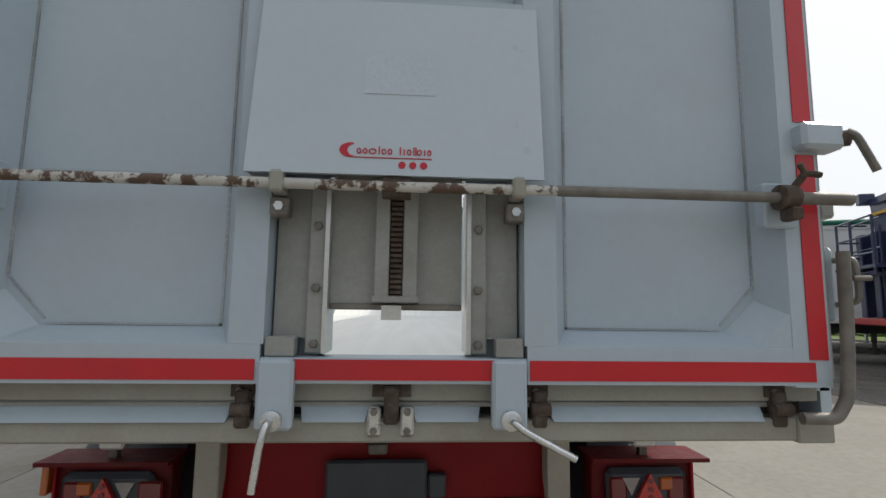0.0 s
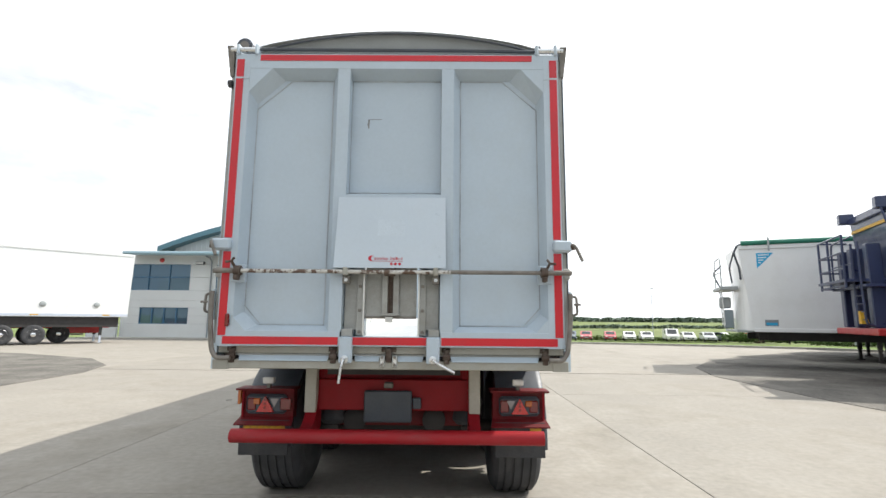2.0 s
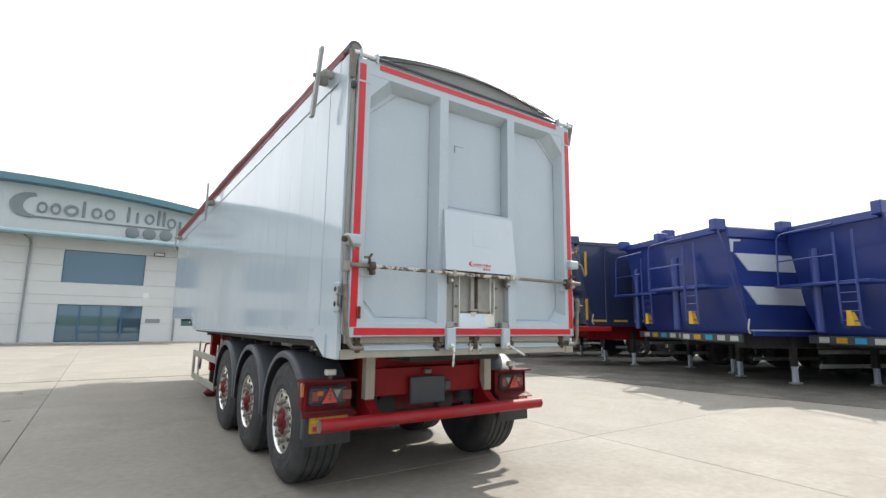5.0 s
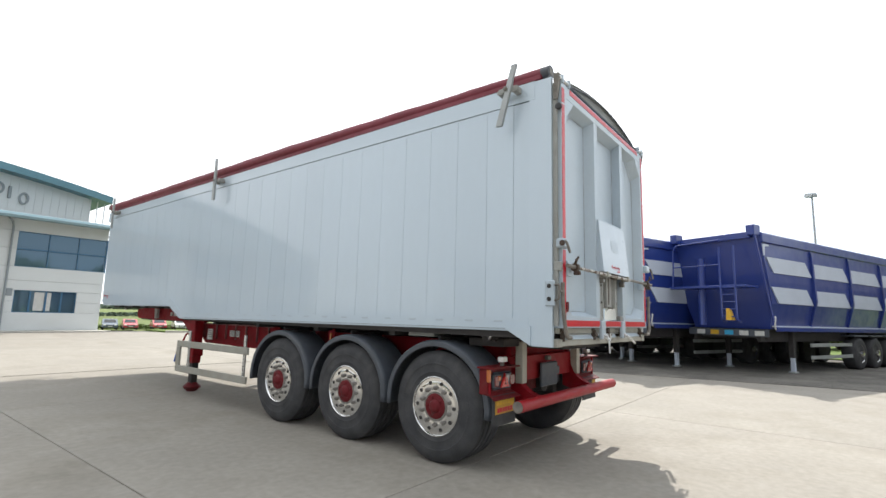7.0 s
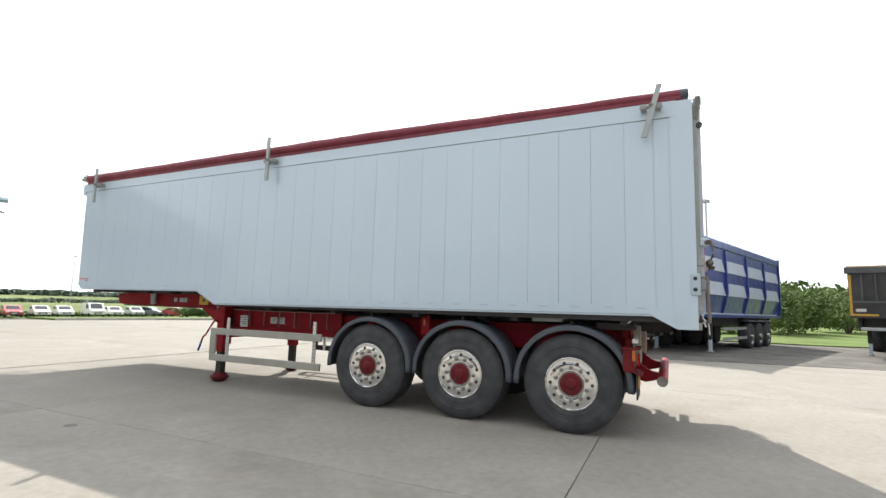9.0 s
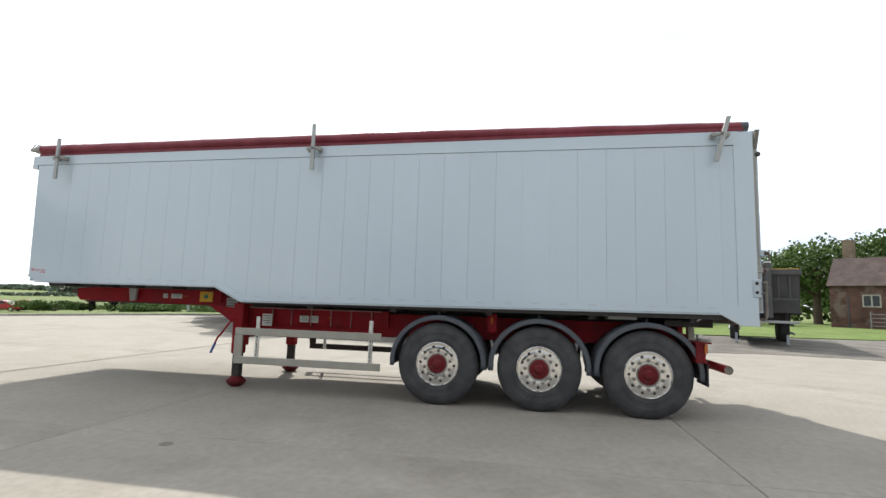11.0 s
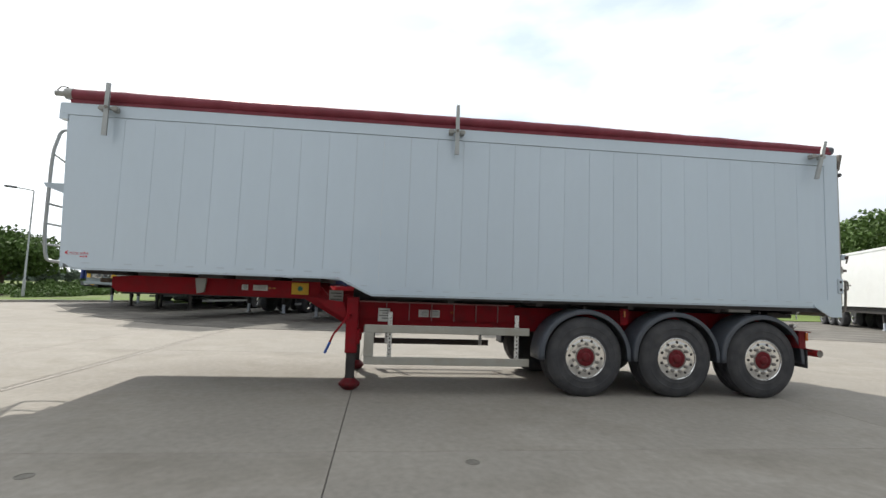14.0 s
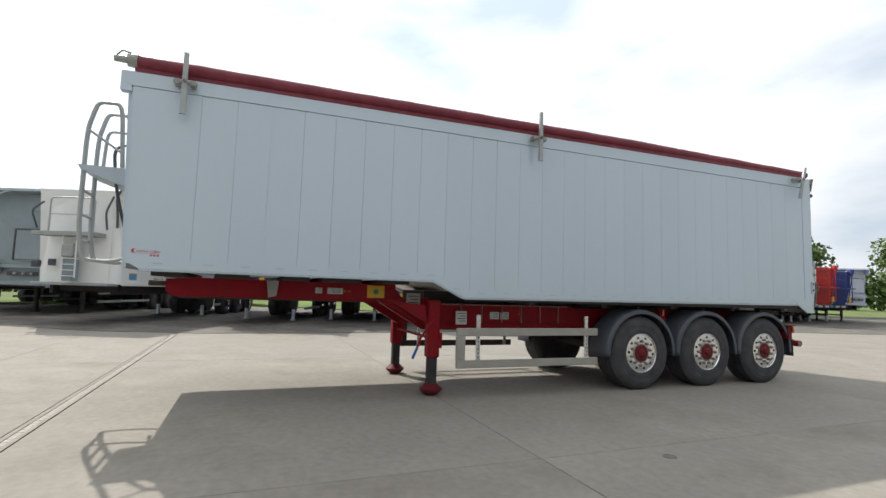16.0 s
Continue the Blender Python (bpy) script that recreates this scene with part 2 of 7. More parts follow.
    cladding=mat("pale_composite_cladding", (0.60, 0.625, 0.63), 0.45, vary=0.03, scale=0.7, grain=0.02, dirt=(0.50, 0.50, 0.46), dirt_amount=0.25, dirt_scale=0.5),
    gable=mat("white_ribbed_cladding", (0.60, 0.63, 0.645), 0.4, vary=0.03, scale=1),
    roofblue=mat("blue_grey_roof_trim", (0.10, 0.21, 0.26), 0.4, vary=0.06, scale=1, metal=0.1),
    soffit=mat("blue_grey_canopy", (0.22, 0.33, 0.38), 0.4, vary=0.05, scale=1),
    framblue=mat("blue_window_frame", (0.035, 0.12, 0.22), 0.35, vary=0.05, scale=3, coat=0.2),
    glass=glass("tinted_window_glass", (0.10, 0.17, 0.23), 0.03, 0.45),
    carglass=glass("car_glass", (0.02, 0.025, 0.03), 0.25),
    pipe=mat("grey_downpipe", (0.24, 0.27, 0.29), 0.45, vary=0.06),
    signgrey=mat("grey_sign_letters", (0.22, 0.25, 0.27), 0.4, vary=0.05),
    brick=mat("old_brick", (0.105, 0.055, 0.045), 0.9, vary=0.45, scale=0.8, grain=0.45, dirt=(0.20, 0.165, 0.14), dirt_amount=0.7, dirt_scale=0.7, dirt_from=0.5, dirt_to=0.62, bump=0.01, bump_scale=14),
    tile=mat("dark_clay_roof_tile", (0.058, 0.038, 0.034), 0.85, vary=0.25, scale=0.8, grain=0.2, dirt=(0.11, 0.085, 0.075), dirt_amount=0.6, dirt_scale=1.6, bump=0.05, bump_scale=7),
    # paler copy of the roof tile with the sunlight put into its colour
    tile_lit=mat("sunlit_clay_roof_tile", (0.17, 0.12, 0.095), 0.85, vary=0.2, scale=0.8, grain=0.2, bump=0.04, bump_scale=7),
    oldstack=mat("weathered_tan_brick", (0.20, 0.155, 0.115), 0.9, vary=0.35, scale=1.5, grain=0.3, bump=0.01, bump_scale=14),
    stonepale=mat("pale_render", (0.4, 0.38, 0.34), 0.8, vary=0.1),
    galv=mat("galvanised_post", (0.36, 0.38, 0.38), 0.5, metal=0.5, vary=0.1, scale=5),
    bark=mat("bark", (0.10, 0.075, 0.055), 0.9, vary=0.3, scale=6, bump=0.01, bump_scale=20),
    leaf=mat("leaf", (0.085, 0.14, 0.04), 0.7, vary=0.35, scale=0.9, grain=0.3, spec=0.25),
    leaf_light=mat("light_leaf", (0.145, 0.20, 0.07), 0.7, vary=0.35, scale=0.9, grain=0.3, spec=0.25),
    # aerial haze is put into this colour: paler and greyer than near foliage
    wood_hazed=mat("distant_woods", (0.14, 0.18, 0.14), 0.9, vary=0.3, scale=0.1, grain=0.3, spec=0.1),
    nutsteel=mat("dull_wheel_nut_steel", (0.24, 0.225, 0.21), 0.5, metal=0.5, vary=0.3, scale=20, spec=0.3),
    crossred=mat("fresh_red_cross_member_paint", (0.25, 0.005, 0.009), 0.55, vary=0.1, scale=3, dirt=(0.2, 0.02, 0.02), dirt_amount=0.5, dirt_scale=3, spec=0.3),
    grimyred=mat("grimy_red_housing_paint", (0.13, 0.007, 0.010), 0.6, vary=0.2, scale=5, dirt=(0.10, 0.045, 0.04), dirt_amount=0.7, dirt_scale=6, spec=0.25),
    grubbyred=mat("scuffed_faded_red_paint", (0.30, 0.13, 0.135), 0.6, vary=0.2, scale=6, dirt=(0.30, 0.24, 0.23), dirt_amount=0.6, dirt_scale=9),
    smoke=mat("clouded_grey_lens", (0.30, 0.28, 0.28), 0.2, vary=0.1, scale=20, coat=0.5),
    seam=mat("dirty_weld_seam", (0.33, 0.36, 0.385), 0.8, vary=0.35, scale=5, grain=0.2),
    ironlid=mat("worn_iron_cover", (0.15, 0.14, 0.12), 0.8, vary=0.2, scale=20),
    blue_handle=mat("blue_plastic_grip", (0.02, 0.08, 0.36), 0.5, vary=0.05),
)
for key, c in dict(car_red=(0.42, 0.02, 0.03), car_white=(0.75, 0.75, 0.74), car_silver=(0.5, 0.52, 0.53), car_grey=(0.12, 0.14, 0.16), car_dark=(0.05, 0.08, 0.12)).items():
    M[key] = mat(key + "_paint", c, 0.3, vary=0.03, coat=0.7)


# ---- mesh helpers ----
def B():
    return bmesh.new()


def box(bm, x0, x1, y0, y1, z0, z1, bev=0.0):
    v = [bm.verts.new((x, y, z)) for z in (z0, z1) for y in (y0, y1) for x in (x0, x1)]
    f = [bm.faces.new([v[i] for i in q]) for q in ((0, 2, 3, 1), (4, 5, 7, 6), (0, 1, 5, 4), (2, 6, 7, 3), (0, 4, 6, 2), (1, 3, 7, 5))]
    if bev:
        edges = list({e for q in f for e in q.edges})
        bmesh.ops.bevel(bm, geom=edges, offset=bev, segments=1, affect="EDGES")
    return bm


def prism(bm, poly, axis, a, b):
    """A polygon of (u, v) pairs pushed from a to b along x, y or z."""
    def at(u, v, w):
        return {"x": (w, u, v), "y": (u, w, v), "z": (u, v, w)}[axis]
    lo = [bm.verts.new(at(u, v, a)) for u, v in poly]
    hi = [bm.verts.new(at(u, v, b)) for u, v in poly]
    k = len(poly)
    bm.faces.new(lo[::-1]), bm.faces.new(hi)
    for i in range(k):
        bm.faces.new((lo[i], lo[(i + 1) % k], hi[(i + 1) % k], hi[i]))
    return bm


def hull(bm, pts):
    """A solid round eight corners: four at the back, four at the front, in the same turn."""
    v = [bm.verts.new(p) for p in pts]
    for q in ((3, 2, 1, 0), (4, 5, 6, 7), (0, 1, 5, 4), (1, 2, 6, 5), (2, 3, 7, 6), (3, 0, 4, 7)):
        bm.faces.new([v[i] for i in q])
    return bm


def tube(bm, pts, r, seg=8):
    """A round bar along a line of points."""
    pts = [Vector(p) for p in pts]
    rings = []
    up = Vector((0.13, 0.21, 0.97))
    for i, p in enumerate(pts):
        d = (pts[min(i + 1, len(pts) - 1)] - pts[max(i - 1, 0)]).normalized()
        if abs(d.dot(up)) > 0.95:
            up = Vector((0.97, 0.13, 0.21))
        s = d.cross(up).normalized()
        t = d.cross(s)
        up = -t if (-t).dot(up) > 0 else t
        rr = r[i] if isinstance(r, (list, tuple)) else r
        rings.append([bm.verts.new(p + (s * math.cos(a) + t * math.sin(a)) * rr) for a in (2 * math.pi * k / seg for k in range(seg))])
    for a, b in zip(rings, rings[1:]):
        for k in range(seg):
            bm.faces.new((a[k], a[(k + 1) % seg], b[(k + 1) % seg], b[k]))
    bm.faces.new(rings[0][::-1]), bm.faces.new(rings[-1])
    return bm


def lathe(bm, profile, seg=32, axis="x", at=(0, 0, 0)):
    """A profile of (along, radius) turned round the x, y or z axis through a point."""
    rings = []
    for a, r in profile:
        ring = []
        for k in range(seg):
            c, s = r * math.cos(2 * math.pi * k / seg), r * math.sin(2 * math.pi * k / seg)
            p = {"x": (a, c, s), "y": (c, a, s), "z": (c, s, a)}[axis]
            ring.append(bm.verts.new(Vector(p) + Vector(at)))
        rings.append(ring)
    for a, b in zip(rings, rings[1:]):
        for k in range(seg):
            bm.faces.new((a[k], a[(k + 1) % seg], b[(k + 1) % seg], b[k]))
    bm.faces.new(rings[0][::-1]), bm.faces.new(rings[-1])
    return bm


def bent(pts, n=5, cut=0.35):
    """Rounds the corners of a line of points."""
    pts = [Vector(p) for p in pts]
    out = [pts[0]]
    for a, b, c in zip(pts, pts[1:], pts[2:]):
        p, q = b.lerp(a, cut), b.lerp(c, cut)
        out += [p.lerp(b, s).lerp(b.lerp(q, s), s) for s in (k / n for k in range(n + 1))]
    return out + [pts[-1]]


def mesh_of(name, bm, material, smooth=None):
    me = bpy.data.meshes.new(name)
    bmesh.ops.recalc_face_normals(bm, faces=bm.faces)
    bm.to_mesh(me)
    bm.free()
    me.materials.append(M[material])
    if smooth:
        me.shade_smooth()
        me.set_sharp_from_angle(angle=radians(smooth))
    return me


def thing(name, label, category, at=(0, 0, 0), turn=0, group="", kind=""):
    ob = new(name)
    ob.empty_display_size = 0.2
    ob.matrix_basis = pose(*at, 0, 0, turn)
    return tagged(ob, label, category, group, kind)


def part(name, bm, material, parent, label="", smooth=None, at=None):
    me = bm if isinstance(bm, bpy.types.Mesh) else mesh_of(name, bm, material, smooth)
    ob = new(name, me)
    ob.parent = parent
    if at is not None:
        ob.matrix_basis = at
    return tagged(ob, label)


def solid(name, bm, material, label, category, at=None, kind="", group="", smooth=None):
    ob = new(name, bm if isinstance(bm, bpy.types.Mesh) else mesh_of(name, bm, material, smooth))
    if at is not None:
        ob.matrix_basis = at
    return tagged(ob, label, category, group, kind)


# ---- the ground ----
def land(x, y):
    """Height of the open land: level yard, then a gentle fall to the north-east car park and rising fields beyond."""
    d = max(0.0, y - 31) if x > -60 else 0.0
    z = -0.14 - 1.55 * min(1, d / 40)
    far = math.hypot(x, y)
    return z + 4.5 * max(0, (far - 160) / 1000) + (2.0 * noise.noise((x / 300, y / 300, 0)) if far > 140 else 0.0) * min(1, max(0, far - 140) / 200)


def ground():
    bm = B()
    marks = [0, 15, 31, 40, 50, 60, 72, 85, 100, 130, 170, 220, 300, 420, 600, 900, 1400, 2200, 3600]
    line = sorted({-m for m in marks} | set(marks))
    grid = [[bm.verts.new((x, y, land(x, y))) for x in line] for y in line]
    for a, b in zip(grid, grid[1:]):
        for i in range(len(line) - 1):
            bm.faces.new((a[i], a[i + 1], b[i + 1], b[i]))
    solid("ground", bm, "field", "gently falling open farmland under pale green crops", "ground", kind="structure", smooth=60)


ground()


def patch(name, poly, z, thick, material, label, cuts=0):
    bm = B()
    prism(bm, poly, "z", z - thick, z)
    return solid(name, bm, material, label, "ground", kind="structure")


# gravel standings where the other trailers park, on top of the concrete
EAST = [(7.9, 12.0), (8.7, 14.7), (10.6, 17.4), (13.5, 20.2), (16.5, 22.3), (19.5, 24.4), (23.5, 25.5), (25.9, 20), (25.9, -7), (25.9, -60), (4, -60), (6.3, -17), (9.0, -8), (10.0, -4), (9.3, 0), (8.4, 4), (7.9, 8)]
patch("gravel_standing", EAST, 0.012, 0.05, "gravel", "dark compacted gravel standing with uneven stained surface")
WEST = [(-10.3, 13.6), (-9.5, 11.5), (-9.3, 8.6), (-10.5, 4), (-12, -6), (-30, -6), (-30, 19.5), (-17, 18.2), (-12.5, 16)]
patch("gravel_standing", WEST, 0.012, 0.05, "gravel", "dark compacted gravel standing with a rounded corner")
# mown verges behind a low kerb
patch("grass_verge", [(8.2, 31.2), (12, 30.4), (17.5, 28.4), (22, 26.2), (25.2, 21), (26, 12), (34, 12), (34, 24), (23, 29.5), (8.2, 34)], 0.09, 0.3, "grass", "mown green grass verge beside the yard")
patch("grass_verge", [(21.5, 3), (21.2, -4), (22.3, -11), (24.2, -18), (28, -45), (95, -75), (95, 20), (34, 12), (26, 8)], 0.06, 0.3, "grass", "mown green grass bank with daisies")


def kerbs(line, name="kerb"):
    k = thing(name, "low precast concrete kerb along the grass verge", "kerb", kind="structure")
    for (x0, y0), (x1, y1) in zip(line, line[1:]):
        run = math.hypot(x1 - x0, y1 - y0)
        n = max(1, round(run / 0.915))
        a = math.degrees(math.atan2(y1 - y0, x1 - x0))
        me = mesh_of("kerb_stone", box(B(), -run / n / 2 + 0.006, run / n / 2 - 0.006, -0.075, 0.075, -0.1, 0.125, 0.015), "kerb")
        for i in range(n):
            f = (i + 0.5) / n
            part("kerb_stone", me, None, k, at=pose(x0 + (x1 - x0) * f, y0 + (y1 - y0) * f, 0, 0, 0, a))


kerbs([(8.2, 31.2), (12, 30.4), (17.5, 28.4), (22, 26.2), (25.2, 21)])


# ---- the concrete yard: slabs 6.1 x 5.96 m with sealed joints ----
def yard():
    base = patch("yard_base", [(-66, -60), (26, -60), (26, 31.5), (6.2, 34.2), (-66, 34.2)], -0.012, 0.2, "joint", "dark sealed joints between concrete slabs")
    top = thing("pavement", "pale worn concrete yard slabs with sealed joints and faint stains", "pavement", kind="structure")
    xs = [-3.39 + 6.11 * i for i in range(-10, 5)]
    ys = [2.46 + 5.98 * j for j in range(-8, 6)]
    for x0, x1 in zip(xs, xs[1:]):
        for y0, y1 in zip(ys, ys[1:]):
            g = 0.0045
            if x0 > 14 and y0 < 18 or x0 > 20:
                continue
            for a, b in (((y0, 12.44), (12.60, y1)) if y0 < 12.5 < y1 else ((y0, y1),)):
                part("slab", box(B(), x0 + g - (x0 + x1) / 2, x1 - g - (x0 + x1) / 2, a + g - (a + b) / 2, b - g - (a + b) / 2, -0.06, 0, 0.004), "concrete", top, at=pose((x0 + x1) / 2, (a + b) / 2, 0.0))


yard()


def drain():
    """The long slotted drainage channel across the yard."""
    d = thing("drain_channel", "slotted galvanised drainage channel set flush in the concrete", "drain", at=(0, 12.52, 0), kind="structure")
    part("channel_edge", box(B(), -40, 8, -0.072, -0.030, -0.04, 0.001), "concrete", d)
    part("channel_edge", box(B(), -40, 8, 0.030, 0.072, -0.04, 0.001), "concrete", d)
    bm = B()
    for i in range(330):
        x = -25 + i * 0.1
        box(bm, x, x + 0.088, -0.028, 0.028, -0.03, -0.004)
    tagged(part("grate_bars", bm, "darksteel", d), kind="stuff")
    for x, y in ((-3.66, 7.34), (-3.85, 10.45)):
        c = thing("stop_tap_cover", "small dark cast iron cover set in the slab", "cover", at=(x, y, 0))
        part("frame", lathe(B(), [(-0.02, 0.06), (0.003, 0.06), (0.003, 0.05), (-0.004, 0.05), (-0.02, 0.05)], 20, "z"), "ironlid", c)
        part("lid", lathe(B(), [(-0.02, 0.048), (0.001, 0.048), (0.003, 0.04)], 20, "z"), "ironlid", c)


drain()


# ---- the tipping trailer ----
TR = thing("tipping_trailer", "silver-grey tri-axle tipping trailer with red chassis, standing on landing legs", "trailer", at=(-0.02, 0, 0))
HW = 1.265          # half width of the body
REAR, FRONT = 1.50, 12.06
TOP = 3.53


def topz(y):
    """Top edge of the body, a little lower towards the front."""
    return 3.552 - 0.0083 * (y - 1.5)


def seam_z(y):
    """Seam between the side planks and the top rail."""
    return topz(y) - 0.15 - 0.03 * max(0.0, 1 - (y - 1.5) / 7)


def wheel_meshes():
    tyre = lathe(B(), [(0.02, 0.272), (-0.005, 0.281), (-0.012, 0.32), (-0.0145, 0.322), (-0.0145, 0.330), (-0.0135, 0.332), (-0.020, 0.40), (-0.0225, 0.402), (-0.0225, 0.412), (-0.019, 0.414), (-0.018, 0.455), (0.0, 0.492), (0.022, 0.515), (0.030, 0.522), (0.034, 0.529),
                       (0.075, 0.531), (0.078, 0.519), (0.090, 0.519), (0.093, 0.532), (0.145, 0.532), (0.148, 0.519), (0.162, 0.519), (0.165, 0.533),
                       (0.215, 0.533), (0.218, 0.519), (0.232, 0.519), (0.235, 0.532), (0.287, 0.532), (0.290, 0.519), (0.302, 0.519), (0.305, 0.531),
                       (0.346, 0.529), (0.350, 0.522), (0.358, 0.515), (0.38, 0.492), (0.398, 0.455), (0.40, 0.40), (0.392, 0.33), (0.36, 0.29)], 56)
    rim = lathe(B(), [(0.0, 0.282), (-0.012, 0.282), (-0.014, 0.276), (-0.008, 0.270), (0.022, 0.264), (0.050, 0.258), (0.056, 0.250), (0.020, 0.245), (0.000, 0.238), (-0.006, 0.200), (0.000, 0.150), (0.004, 0.120), (0.05, 0.115), (0.2, 0.115), (0.22, 0.27), (0.3, 0.28)], 56)
    hub = lathe(B(), [(0.02, 0.122), (-0.008, 0.121), (-0.013, 0.113), (-0.016, 0.098), (-0.017, 0.064), (-0.024, 0.058), (-0.038, 0.050), (-0.044, 0.038), (-0.046, 0.010)], 32)
    flange = lathe(B(), [(0.03, 0.141), (-0.004, 0.140), (-0.007, 0.137), (-0.007, 0.123), (0.02, 0.123)], 32)
    for k in range(5):
        a = 2 * math.pi * k / 5
        lathe(hub, [(-0.012, 0.011), (-0.027, 0.011), (-0.029, 0.007)], 6, at=(0, 0.088 * math.cos(a), 0.088 * math.sin(a)))
    nut = lathe(B(), [(0.01, 0.0235), (-0.012, 0.0235), (-0.014, 0.0185), (-0.030, 0.0180), (-0.034, 0.010)], 10)
    hole = lathe(B(), [(0.008, 0.0185), (-0.0052, 0.0185), (-0.0056, 0.016)], 14)
    return (mesh_of("rim", rim, "chrome", 35), mesh_of("tyre", tyre, "rubber", 40), mesh_of("hub", hub, "hubred", 40), mesh_of("wheel_nut", nut, "nutsteel", 40), mesh_of("vent_hole", hole, "blackiron", 40), mesh_of("hub_flange", flange, "nutsteel", 40))


WHEEL = wheel_meshes()


def road_wheel(parent, x, y, flip, nuts=True, turn=0.0):
    w = part("wheel", WHEEL[0], None, parent, "polished alloy wheel with a red hub", at=pose(x, y, 0.528, math.degrees(turn), 0, 180 if flip else 0) if flip else pose(x, y, 0.528, math.degrees(turn), 0, 0))
    part("tyre", WHEEL[1], None, w, "black wide single tyre with grooved tread")
    part("hub", WHEEL[2], None, w, "red painted hub cap")
    part("hub_flange", WHEEL[5], None, w, "greasy dark hub flange")
    if nuts:
        for k in range(10):
            a = 2 * math.pi * (k + 0.5) / 10
            part("wheel_nut", WHEEL[3], None, w, at=pose(0, 0.174 * math.cos(a), 0.174 * math.sin(a)))
            b = 2 * math.pi * k / 10
            part("vent_hole", WHEEL[4], None, w, at=pose(-0.0012, 0.2235 * math.cos(b), 0.2235 * math.sin(b)))


AXLES = (2.745, 4.05, 5.36)
for i, y in enumerate(AXLES):
    road_wheel(TR, -1.235, y, False, True, 0.35 * i)
    road_wheel(TR, 1.185, y, True, i == 0, 0.2 * i)


def mudguards():
    for y in AXLES:
        for side in (-1, 1):
            bm = B()
            xs = [side * (v - (0.05 if side > 0 else 0)) for v in (1.262, 1.270, 1.268, 1.255, 1.22, 0.86, 0.855)]
            rs = [0.575, 0.585, 0.628, 0.640, 0.648, 0.648, 0.60]
            n, rings = 30, []
            for k in range(n + 1):
                a = radians(-6 + 192 * k / n)
                rings.append([bm.verts.new((x, y + r * math.cos(a), 0.545 + r * math.sin(a) * 0.955)) for x, r in zip(xs, rs)])
            for p, q in zip(rings, rings[1:]):
                for j in range(len(xs) - 1):
                    bm.faces.new((p[j], p[j + 1], q[j + 1], q[j]))
            ob = part("mudguard", bm, "black", TR, "black moulded plastic half-round mudguard", 40)
            m = ob.modifiers.new("thick", "SOLIDIFY")
            m.thickness = 0.008
        part("mudguard_stay", tube(B(), [(-1.2, y, 1.185), (-0.75, y, 1.185), (-0.62, y, 1.0)], 0.018), "blackiron", TR)


mudguards()


